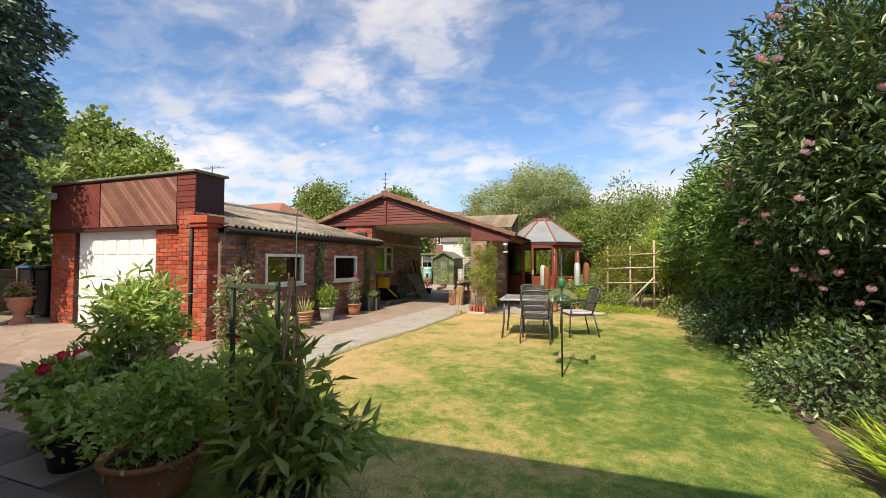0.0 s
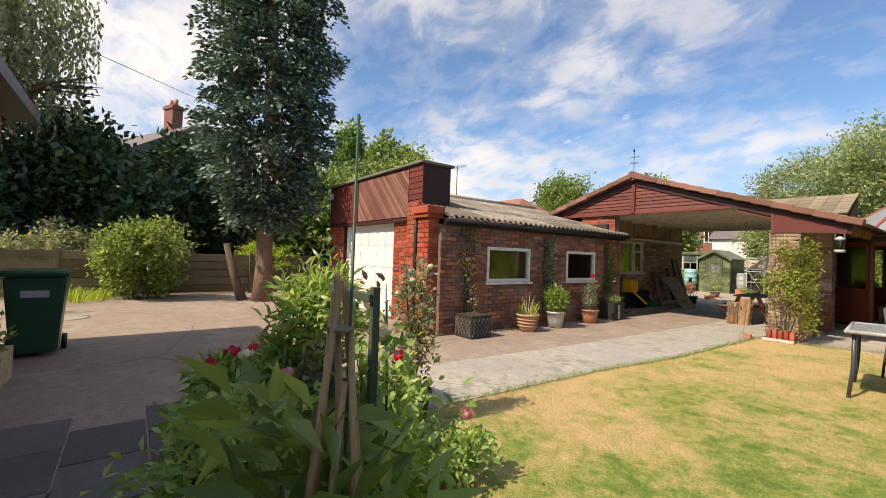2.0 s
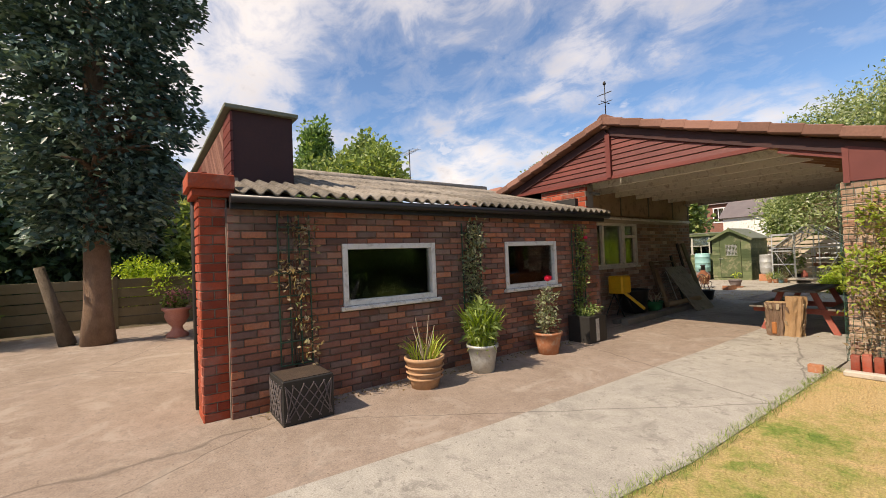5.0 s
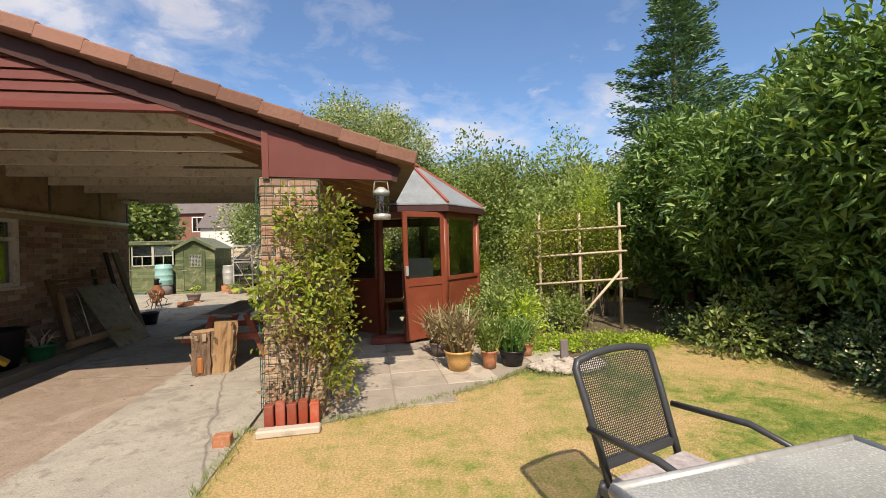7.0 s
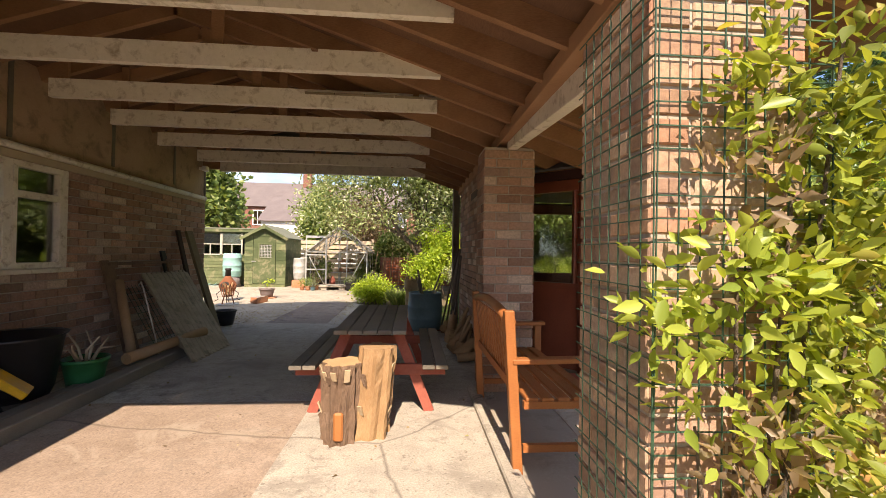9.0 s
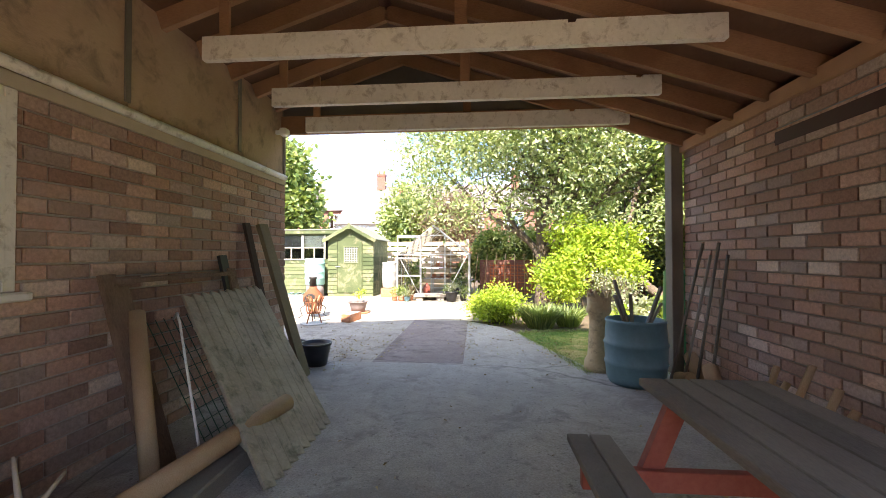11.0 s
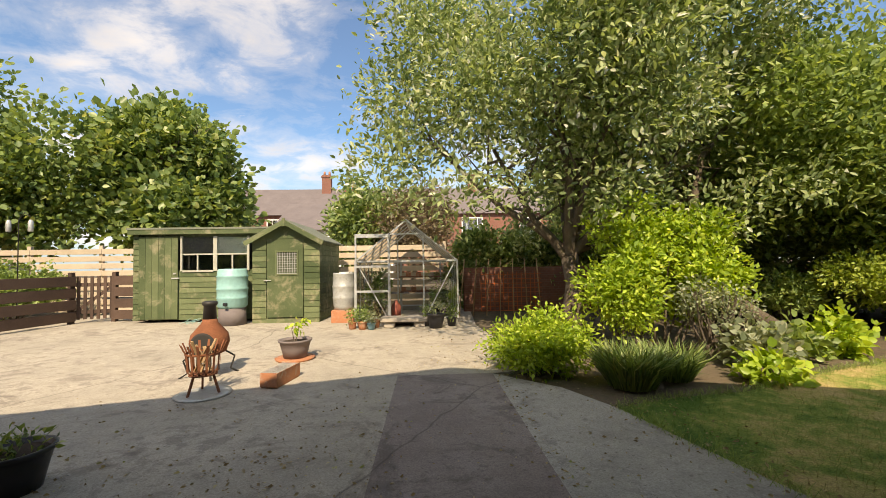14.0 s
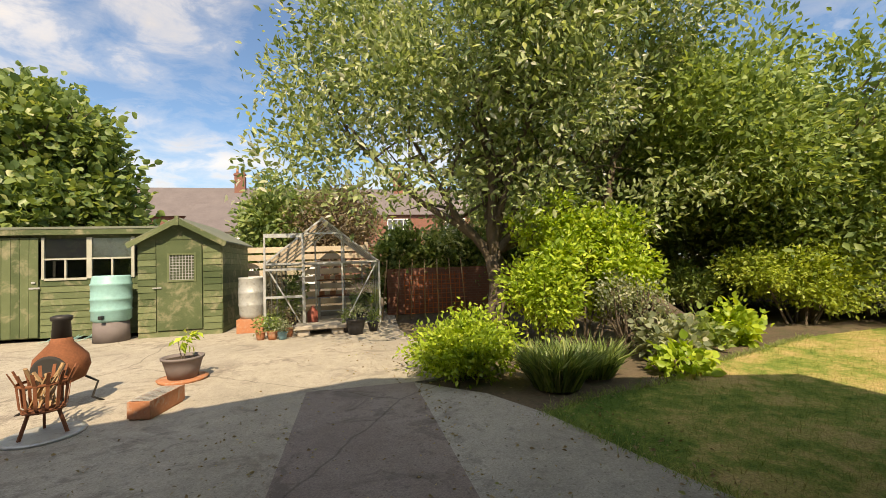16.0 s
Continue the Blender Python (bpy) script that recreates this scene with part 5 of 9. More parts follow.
bmesh.ops.recalc_face_normals(bm, faces=bm.faces)
solid("roof_house_rear", bm, M["slate"], "slate roof over the rear of the house", "roof", "structure")
solid("eaves_house", boxes((-7.35, -3.86, 3.0, -1.55, -3.82, 3.16), (-7.35, HY, 3.0, -1.55, -3.86, 3.03), (-1.55, -4.14, 3.0, 2.35, -4.1, 3.14), bevel=0.004), M["black"], "black eaves board of the house", "eaves", "structure")

solid("air_vent", boxes((-6.62, HY - 0.01, 2.52, -6.4, HY + 0.012, 2.86), *[(-6.61, HY + 0.012, 2.54 + k * 0.045, -6.41, HY + 0.022, 2.56 + k * 0.045) for k in range(7)]), M["maroon_dark"], "dark air vent high in the house wall", "vent")
wbk = thing("wall_bracket", (-5.3, HY, 1.95), "rusty iron basket bracket on the house wall", "bracket")
bm = B(); tube(bm, [(0, 0, 0.15), (0, 0.02, -0.12), (0.02, 0.16, 0.04), (0.03, 0.2, 0.06)], 0.008, 6); part("arm", bm, M["rust"], wbk)

# ---- sheds, greenhouse, fences ----
def weatherboards(t, x0, x1, z0, z1, y, name="board", mat="shed", step=0.115, hole=None):
    """Overlapping boards on a face that looks to -y."""
    n = int(round((z1 - z0) / step))
    s = (z1 - z0) / n
    for i in range(n):
        za, zb = z0 + i * s, z0 + (i + 1) * s
        spans = [(x0, x1)]
        if hole and zb > hole[2] + 0.02 and za < hole[3] - 0.02:
            spans = [(x0, hole[0]), (hole[1], x1)]
        for a, b in spans:
            if b - a < 0.03:
                continue
            bm = B()
            vs = [bm.verts.new(v) for v in ((a, y - 0.018, za), (b, y - 0.018, za), (b, y - 0.004, zb), (a, y - 0.004, zb), (a, y + 0.01, za), (b, y + 0.01, za), (b, y + 0.01, zb), (a, y + 0.01, zb))]
            for q in ((0, 1, 2, 3), (5, 4, 7, 6), (4, 5, 1, 0), (3, 2, 6, 7), (4, 0, 3, 7), (1, 5, 6, 2)):
                bm.faces.new([vs[k] for k in q])
            part(name, bm, M[mat], t)


shb = thing("garden_shed", (-8.04, 20.1, 0), "small weathered green apex shed with a mesh window in its door", "shed")
W, D, E, R = 1.34, 1.9, 1.72, 2.08
part("wall", boxes((0, 0.012, 0.1, 0.03, D, E), (W - 0.03, 0.012, 0.1, W, D, E), (0.03, D - 0.03, 0.1, W - 0.03, D, E), (0.03, 0.012, 0.1, W - 0.03, 0.03, E)), M["shed"], shb)
part("plinth", boxes((0, 0, 0.0, W, D, 0.1)), M["shed"], shb)
weatherboards(shb, 0, 0.28, 0.1, E, 0)
weatherboards(shb, W - 0.3, W, 0.1, E, 0)
for i in range(14):
    z = 0.1 + i * 0.1155
    part("side_board", (lambda bm: (bar(bm, (W + 0.008, 0.0, z + 0.055), (W + 0.008, D, z + 0.055), 0.014, 0.108), bm)[1])(B()), M["shed"], shb)
bm = B()
poly(bm, [(0.02, 0), (W - 0.02, 0), (W / 2, R - E - 0.02)], -0.02, 0.0)
bmesh.ops.rotate(bm, verts=bm.verts, cent=(0, 0, 0), matrix=Matrix.Rotation(radians(90), 3, "X"))
bmesh.ops.translate(bm, verts=bm.verts, vec=(0, 0, E))
part("gable", bm, M["shed"], shb)
door = part("door", boxes((0.3, -0.03, 0.12, W - 0.32, -0.004, 1.0), (0.3, -0.03, 1.0, 0.5, -0.004, 1.62), (0.9, -0.03, 1.0, W - 0.32, -0.004, 1.62), (0.5, -0.03, 1.44, 0.9, -0.004, 1.62)), M["shed"], shb)
part("mesh_window", boxes(*[(0.5 + i * 0.05, -0.026, 1.0, 0.51 + i * 0.05, -0.02, 1.44) for i in range(9)], *[(0.5, -0.027, 1.0 + i * 0.05, 0.9, -0.021, 1.01 + i * 0.05) for i in range(9)]), M["zinc"], door)
part("window_frame", boxes((0.47, -0.045, 0.96, 0.5, -0.03, 1.48), (0.9, -0.045, 0.96, 0.93, -0.03, 1.48), (0.5, -0.045, 0.97, 0.9, -0.03, 1.0), (0.5, -0.045, 1.44, 0.9, -0.03, 1.47)), M["shed"], door)
part("latch", boxes((0.24, -0.05, 0.86, 0.38, -0.03, 0.88)), M["zinc"], door)
# near-black sheet behind the door mesh, painting the shade in the shed
part("dark_inside", boxes((0.04, 0.04, 0.9, W - 0.04, 0.05, 1.5)), M["interior"], shb)
sl = math.atan2(R - E, W / 2)
for s in (-1, 1):
    bm = B()
    bar(bm, (W / 2, -0.12, R + 0.02), (W / 2, D + 0.1, R + 0.02), 0.02)
    bm.free(); bm = B()
    pts = [(W / 2, R + 0.03), (W / 2 + s * (W / 2 + 0.12), E - 0.05), (W / 2 + s * (W / 2 + 0.12), E - 0.075), (W / 2, R)]
    a = [bm.verts.new((x, -0.14, z)) for x, z in pts]; b = [bm.verts.new((x, D + 0.1, z)) for x, z in pts]
    bm.faces.new(a); bm.faces.new(b[::-1])
    for k in range(4):
        bm.faces.new((a[k], a[(k + 1) % 4], b[(k + 1) % 4], b[k]))
    bmesh.ops.recalc_face_normals(bm, faces=bm.faces)
    part("roof", bm, M["felt"], shb)
    bm = B()
    bar(bm, (W / 2, -0.15, R - 0.035), (W / 2 + s * (W / 2 + 0.11), -0.15, E - 0.11), 0.018, 0.09)
    part("barge_board", bm, M["shed"], shb)
part("finial", boxes((W / 2 - 0.03, -0.17, R - 0.12, W / 2 + 0.03, -0.15, R + 0.05)), M["shed"], shb)

sha = thing("potting_shed", (-10.66, 20.5, 0), "long green pent shed with a plank door and dusty windows", "shed")
W, D, H = 3.2, 1.8, 2.0
part("wall", boxes((0, 0.012, 0.06, 0.03, D, H - 0.1), (W - 0.03, 0.012, 0.06, W, D, H - 0.1), (0.03, D - 0.03, 0.06, W - 0.03, D, H - 0.1), (0.03, 0.012, 0.06, W - 0.03, 0.03, 1.1), (0.03, 0.012, 1.75, W - 0.03, 0.03, H - 0.1)), M["shed"], sha)
weatherboards(sha, 0, 0.12, 0.06, H - 0.1, 0)
weatherboards(sha, 0.95, W, 0.06, 1.08, 0)
weatherboards(sha, 2.55, W, 1.08, H - 0.1, 0)
for i in range(6):
    part("door_plank", boxes((0.13 + i * 0.133, -0.035, 0.08, 0.13 + i * 0.133 + 0.129, -0.01, 1.82), bevel=0.002), M["shed"], sha)
part("door_latch", boxes((0.8, -0.05, 0.92, 0.96, -0.035, 0.95), (0.84, -0.06, 1.02, 0.9, -0.035, 1.05)), M["zinc"], sha)
part("window_frame", boxes((0.97, -0.03, 1.08, 1.01, 0.01, 1.82), (1.65, -0.03, 1.08, 1.73, 0.01, 1.82), (2.35, -0.03, 1.08, 2.4, 0.01, 1.82), (1.01, -0.03, 1.06, 1.65, 0.01, 1.1), (1.73, -0.03, 1.06, 2.35, 0.01, 1.1),
    (1.01, -0.028, 1.42, 1.65, 0.005, 1.45), (1.73, -0.028, 1.42, 2.35, 0.005, 1.45), (1.31, -0.026, 1.1, 1.34, 0.005, 1.42), (2.03, -0.026, 1.1, 2.06, 0.005, 1.42)), M["shed_white"], sha)
part("pane", boxes((1.01, -0.008, 1.1, 2.35, -0.004, 1.8)), M["glass"], sha)
part("blind", boxes((1.74, -0.003, 1.45, 2.34, 0.01, 1.8)), M["cream"], sha)
part("net", boxes((1.02, -0.003, 1.45, 1.64, 0.01, 1.8)), M["slate"], sha)
# added near-black sheet behind the panes, in place of the shed's own shade
part("dark_inside", boxes((0.05, 0.3, 0.1, W - 0.05, 0.32, 1.8)), M["interior"], sha)
bm = B()
bar(bm, (W / 2, -0.12, H - 0.02), (W / 2, D + 0.1, H - 0.16), W + 0.16, 0.04)
part("roof", bm, M["felt"], sha)
part("eaves_board", boxes((-0.06, -0.11, H - 0.14, W + 0.06, -0.09, H - 0.02)), M["shed"], sha)

# greenhouse
gh = thing("greenhouse", (-5.88, 19.58, 0), "aluminium greenhouse with clear panes and an open door", "greenhouse")
W, D, E, R = 1.98, 2.5, 1.22, 2.02
b0 = 0.1
part("base", boxes((0, 0, 0, W, 0.12, b0), (0, D - 0.1, 0, W, D, b0), (0, 0.12, 0, 0.1, D - 0.1, b0), (W - 0.1, 0.12, 0, W, D - 0.1, b0)), M["concrete"], gh)
def ghbar(a, b, w=0.03, nm="glazing_bar"):
    bm = B(); bar(bm, a, b, w); part(nm, bm, M["alu"], gh)
for y in (0, D):
    for x in (0, W):
        ghbar((x, y, b0), (x, y, E), 0.035, "corner_post")
    ghbar((0, y, E), (W / 2, y, R)); ghbar((W, y, E), (W / 2, y, R))
    ghbar((0, y, E), (W, y, E), 0.03)
    ghbar((0, y, b0 + 0.01), (W, y, b0 + 0.01), 0.03)
for x in (0.66, 1.32):
    ghbar((x, 0, b0), (x, 0, 1.75), 0.03)
    ghbar((x, D, b0), (x, D, 1.75), 0.03)
ghbar((0.66, 0, 1.75), (1.32, 0, 1.75)); ghbar((0.08, 0, 1.1), (0.6, 0, b0 + 0.04), 0.022, "brace"); ghbar((1.92, 0, 1.18), (1.36, 0, b0 + 0.04), 0.022, "brace")
for x in (0, W):
    ghbar((x, 0, E), (x, D, E)); ghbar((x, 0, b0), (x, D, b0))
    for k in range(1, 4):
        ghbar((x, k * 0.625, b0), (x, k * 0.625, E), 0.02)
        ghbar((x, k * 0.625, E), (W / 2, k * 0.625, R), 0.02)
ghbar((W / 2, 0, R), (W / 2, D, R), 0.04, "ridge")
part("pane", boxes((0.02, -0.004, b0, 0.65, 0.0, E)), M["glass_clear"], gh)
part("pane", boxes((1.34, -0.004, b0, W - 0.02, 0.0, E)), M["glass_clear"], gh)
for x in (-0.002, W):
    for k in range(4):
        part("pane", boxes((x, k * 0.625 + 0.015, b0, x + 0.003, (k + 1) * 0.625 - 0.015, E)), M["glass_clear"], gh)
for s in (-1, 1):
    for k in range(4):
        bm = B()
        x1 = 0 if s < 0 else W
        vs = [bm.verts.new(v) for v in ((x1, k * .625 + .01, E), (x1, (k + 1) * .625 - .01, E), (W / 2, (k + 1) * .625 - .01, R), (W / 2, k * .625 + .01, R))]
        bm.faces.new(vs)
        r = bmesh.ops.extrude_face_region(bm, geom=bm.faces[:])
        bmesh.ops.translate(bm, verts=[v for v in r["geom"] if isinstance(v, bmesh.types.BMVert)], vec=(0, 0, 0.004))
        part("pane", bm, M["glass_clear"], gh)
gdr = part("door", boxes((0.0, -0.05, b0, 0.03, -0.02, 1.75), (0.63, -0.05, b0, 0.66, -0.02, 1.75), (0.03, -0.05, 1.68, 0.63, -0.02, 1.75), (0.03, -0.05, b0, 0.63, -0.02, b0 + 0.04), (0.03, -0.05, 0.62, 0.63, -0.02, 0.66), (0.03, -0.05, 1.1, 0.63, -0.02, 1.14)), M["alu"], gh, "sliding aluminium door pushed open")
for sy in (0.5, 0.85):
    st = part("shelf", boxes((0.75, 1.6, sy, 1.75, 2.1, sy + 0.02)), M["rust"], gh)
part("staging_leg", boxes(*[(x, y, 0.0, x + 0.03, y + 0.03, 1.2) for x in (0.76, 1.7) for y in (1.62, 2.05)]), M["zinc"], gh)
solid("doorstep", boxes((-5.3, 19.15, 0.0, -5.1, 19.5, 0.1), (-4.75, 19.15, 0.0, -4.55, 19.5, 0.1), (-5.36, 19.1, 0.1, -4.5, 19.56, 0.17), bevel=0.01), M["paving"], "stone slab step at the greenhouse door", "step")


def pot(name, at, r, h, mat, label, category="plant pot", rim=0.12, taper=0.68, soil=True, group=""):
    t = thing(name, at, label, category, group)
    bm = B()
    rh = h * rim
    lathe(bm, [(r * taper, 0.0), (r * (taper + (1 - taper) * 0.5) * 0.97, h * 0.5), (r * 0.93, h - rh), (r, h - rh + 0.004), (r * 1.02, h), (r * 0.9, h), (r * 0.86, h * 0.86)], 24, cap=True)
    part("bowl", bm, M[mat], t)
    if soil:
        bm = B()
        lathe(bm, [(0.01, h * 0.875), (r * 0.87, h * 0.87)], 20, cap=False)
        part("compost", bm, M["soil"], t)
    return t


butt = thing("water_butt", (-8.4, 20.02, 0), "pale green ribbed water butt on a grey stand", "water butt")
bm = B(); lathe(bm, [(0.26, 0), (0.25, 0.34)], 24); part("stand", bm, M["slate"], butt)
bm = B(); lathe(bm, [(0.24, 0.34), (0.28, 0.38), (0.28, 0.52), (0.295, 0.54), (0.28, 0.56), (0.285, 0.7), (0.3, 0.72), (0.285, 0.74), (0.285, 0.95), (0.3, 0.97), (0.28, 0.99), (0.27, 1.08), (0.25, 1.12)], 28); part("barrel", bm, M["butt"], butt)
part("tap", boxes((-0.03, -0.35, 0.4, 0.03, -0.27, 0.46), bevel=0.006), M["black"], butt)

def fence_run(name, a, b, height, n, mat, label, gap=0.03, post_every=1.8, horizontal=True, th=0.03):
    """A board fence from a to b (x, y)."""
    ax, ay = a
    dx, dy = b[0] - ax, b[1] - ay
    ln = math.hypot(dx, dy)
    t = thing(name, (ax, ay, 0), label, "fence", rz=math.degrees(math.atan2(dy, dx)))
    np_ = max(1, round(ln / post_every))
    for i in range(np_ + 1):
        x = ln * i / np_
        part("post", boxes((x - 0.045, -0.05, 0, x + 0.045, 0.04, height + 0.04), bevel=0.004), M[mat], t)
    s = (height - 0.06) / n
    for k in range(np_):
        for i in range(n):
            z = 0.06 + i * s
            part("board", boxes((ln * k / np_ + 0.046, -0.08 - 0.006 * (i % 2), z, ln * (k + 1) / np_ + 0.04, -0.08 + th, z + s - gap), bevel=0.003), M[mat], t)
    return t
fence_run("yard_fence", (-13.2, 12.8), (-12.0, 20.6), 1.05, 4, "fence", "dark brown low fence of wide boards round the yard", 0.05, 1.5)
fence_run("corner_fence", (-11.35, 20.95), (-10.72, 20.9), 1.05, 4, "fence", "dark brown fence beside the gate", 0.05, 0.7)
gate = thing("garden_gate", (-12.0, 20.7, 0), "dark brown picket gate in the fence", "gate", rz=20)
for i in range(6):
    part("picket", boxes((0.03 + i * 0.115, -0.01, 0.08, 0.09 + i * 0.115, 0.01, 1.0), bevel=0.003), M["fence"], gate)
part("rail", boxes((0.0, 0.01, 0.2, 0.7, 0.04, 0.28)), M["fence"], gate)
part("rail", boxes((0.0, 0.01, 0.78, 0.7, 0.04, 0.86)), M["fence"], gate)
bm = B(); bar(bm, (0.05, 0.02, 0.28), (0.66, 0.02, 0.8), 0.02, 0.06); part("brace", bm, M["fence"], gate)
fence_run("slatted_fence", (-20.0, 22.6), (-4.0, 22.6), 1.72, 9, "wood_pale", "pale slatted timber fence behind the sheds", 0.05, 1.8)
fence_run("drive_fence", (-13.4, 2.5), (-13.0, -6.4), 1.2, 5, "fence_old", "old horizontal sleeper fence along the drive", 0.02, 2.2, th=0.06)
fence_run("drive_fence_end", (-13.0, -6.4), (-13.0, -15.0), 1.2, 5, "fence_old", "old horizontal sleeper fence along the drive", 0.02, 2.2, th=0.06)
gwall = solid("wall_back", boxes((-3.6, 21.4, 0, 9.0, 21.6, 1.05)), M["far_brick"], "low red brick garden wall behind the trees", "wall", "structure")

# ---- summerhouse ----
sh = thing("summerhouse", (-0.28, 10.83, 0), "octagonal mahogany-stained summerhouse with an open glazed door", "summerhouse")
RR = 1.3
V8 = [(RR * math.cos(radians(22.5 + 45 * k)), RR * math.sin(radians(22.5 + 45 * k))) for k in range(8)]
bm = B(); poly(bm, [(x * 0.98, y * 0.98) for x, y in V8], 0.0, 0.1); part("floor", bm, M["paving"], sh)
for k in range(8):
    (x0, y0), (x1, y1) = V8[k], V8[(k + 1) % 8]
    bm = B(); tube(bm, [(x0, y0, 0.1), (x0, y0, 2.04)], 0.05, 8); part("post", bm, M["mahog"], sh)
    bm = B(); bar(bm, (x0, y0, 1.93), (x1, y1, 1.93), 0.07, 0.14); part("head_rail", bm, M["mahog"], sh)
    if k in (5,):
        continue   # the doorway
    mx, my = (x0 + x1) / 2, (y0 + y1) / 2
    bm = B(); bar(bm, (x0, y0, 0.5), (x1, y1, 0.5), 0.035, 0.78); part("lower_panel", bm, M["mahog"], sh)
    bm = B(); bar(bm, (x0, y0, 0.92), (x1, y1, 0.92), 0.08, 0.06); part("sill_rail", bm, M["mahog"], sh)
    for f in (0.08, 0.92) if k not in (3,) else (0.08, 0.5, 0.92):
        px, py = x0 + (x1 - x0) * f, y0 + (y1 - y0) * f
        bm = B(); bar(bm, (px, py, 0.95), (px, py, 1.87), 0.05, 0.05); part("mullion", bm, M["mahog"], sh)
    bm = B(); bar(bm, (x0, y0, 1.41), (x1, y1, 1.41), 0.006, 0.92); part("pane", bm, M["glass_clear"], sh)
# door leaf, open outwards, hinged at the right post of the doorway
hx_, hy_ = V8[6]
dl = part("door", None or boxes((-0.07, -0.02, 0.02, 0.0, 0.02, 1.9), (-0.74, -0.02, 0.02, -0.67, 0.02, 1.9), (-0.67, -0.02, 0.02, -0.07, 0.02, 0.12), (-0.67, -0.02, 0.8, -0.07, 0.02, 0.92), (-0.67, -0.02, 1.82, -0.07, 0.02, 1.9), (-0.67, -0.008, 0.12, -0.07, 0.008, 0.8), bevel=0.003), M["mahog"], sh, "half-glazed door standing open")
dl.location, dl.rotation_euler = (hx_ - 0.02, hy_ - 0.06, 0.04), (0, 0, radians(27))
part("door_pane", boxes((-0.67, -0.003, 0.92, -0.07, 0.003, 1.82)), M["glass_clear"], dl)
part("door_handle", boxes((-0.73, -0.06, 0.96, -0.69, -0.02, 1.1), bevel=0.005), M["zinc"], dl)
RO = RR + 0.14
for k in range(8):
    a0, a1 = radians(22.5 + 45 * k), radians(67.5 + 45 * k)
    q = [(RO * math.cos(a0), RO * math.sin(a0), 2.08), (RO * math.cos(a1), RO * math.sin(a1), 2.08), (0.28 * math.cos(a1), 0.28 * math.sin(a1), 2.88), (0.28 * math.cos(a0), 0.28 * math.sin(a0), 2.88)]
    bm = B()
    top_ = [bm.verts.new(v) for v in q]
    bot_ = [bm.verts.new((x, y, z - 0.02)) for x, y, z in q]
    bm.faces.new(top_); bm.faces.new(bot_[::-1])
    for e in range(4):
        bm.faces.new((top_[e], bot_[e], bot_[(e + 1) % 4], top_[(e + 1) % 4]))
    part("roof_panel", bm, M["lead"], sh)

for k in range(8):
    a0 = radians(22.5 + 45 * k)
    bm = B(); bar(bm, (RO * math.cos(a0), RO * math.sin(a0), 2.1), (0.26 * math.cos(a0), 0.26 * math.sin(a0), 2.91), 0.045, 0.03); part("roof_rib", bm, M["redlead"], sh)
    a1 = radians(67.5 + 45 * k)
    bm = B(); bar(bm, (RO * math.cos(a0), RO * math.sin(a0), 2.0), (RO * math.cos(a1), RO * math.sin(a1), 2.0), 0.03, 0.09); part("gutter", bm, M["maroon_dark"], sh)
bm = B(); lathe(bm, [(0.32, 2.87), (0.3, 2.93), (0.05, 2.97)], 8); part("roof_cap", bm, M["redlead"], sh)
solid("stool", boxes((-0.72, 9.95, 0.54, -0.26, 10.32, 0.57), *[(x, y, 0.1, x + 0.035, y + 0.035, 0.54) for x in (-0.7, -0.32) for y in (9.98, 10.26)], bevel=0.003), M["teak"], "small orange wooden stool in the doorway", "stool")
solid("doorstep_summerhouse", boxes((-0.95, 9.35, 0.012, -0.3, 9.62, 0.1), bevel=0.01), M["redlead"], "low red brick step at the door", "step")
bm = B(); box(bm, -0.42, 10.45, 0.2, 0.15, 10.9, 0.62, 0.06); box(bm, -0.42, 10.85, 0.5, 0.15, 11.05, 1.3, 0.07)
solid("armchair", bm, M["floral"], "padded armchair with pale floral cushions in the summerhouse", "armchair", at=(0.06, -0.1, -0.08))
solid("blue_cushion", boxes((0.24, 10.3, 0.0, 0.62, 10.75, 0.28), (0.27, 10.33, 0.285, 0.6, 10.7, 0.5), bevel=0.06), M["blue_pl"], "bright blue cushions stacked beside the armchair", "cushion", at=(0, 0, 0.45))
solid("side_cabinet", boxes((0.22, 10.28, 0.1, 0.64, 10.78, 0.446), bevel=0.01), M["mahog"], "low dark wooden box under the blue cushions", "box")

# ---- far trees and houses ----
cy = thing("dark_cypress", (-11.0, 0.1, 0), "tall narrow dark conifer with a bare lower trunk", "tree")
bm = B(); limbs(bm, (0, 0, -0.05), (0, 0, 10.5), 0.22, (1.2, 1.2, 0.3), 22); part("trunk", bm, M["bark_red"], cy)
P, Wd = [], []
for k in range(230):
    z = 2.1 + 9.6 * (k / 230) ** 1.05
    a = k * 2.39996 + random.uniform(-0.3, 0.3)
    prof = min(1.0, 0.62 + 0.16 * (z - 2.0)) * min(1.0, (12.6 - z) / 3.2)
    rk = 1.75 * prof * random.uniform(0.62, 1.12)
    for s_ in range(int(40 + 95 * rk)):
        f = random.uniform(0.25, 1) ** 0.7
        side_ = random.gauss(0, 0.1 + 0.13 * rk * f)
        P.append((math.cos(a) * rk * f - math.sin(a) * side_, math.sin(a) * rk * f + math.cos(a) * side_, z + 0.32 * f - 0.42 * f * f + random.gauss(0, 0.07) - abs(random.gauss(0, 0.13)) * f))
        Wd.append((math.cos(a) + random.gauss(0, 0.6), math.sin(a) + random.gauss(0, 0.6), -0.25 + random.gauss(0, 0.4)))
part("crown", leaves_mesh("crown", np.array(P), np.array(Wd), 0.11 + 0.08 * rng.random(len(P)), L["cypress"], "leaf"), None, cy)
ap = thing("apple_tree", (-2.15, 18.1, 0), "big old apple tree with grey-green leaves", "tree")
bm = B()
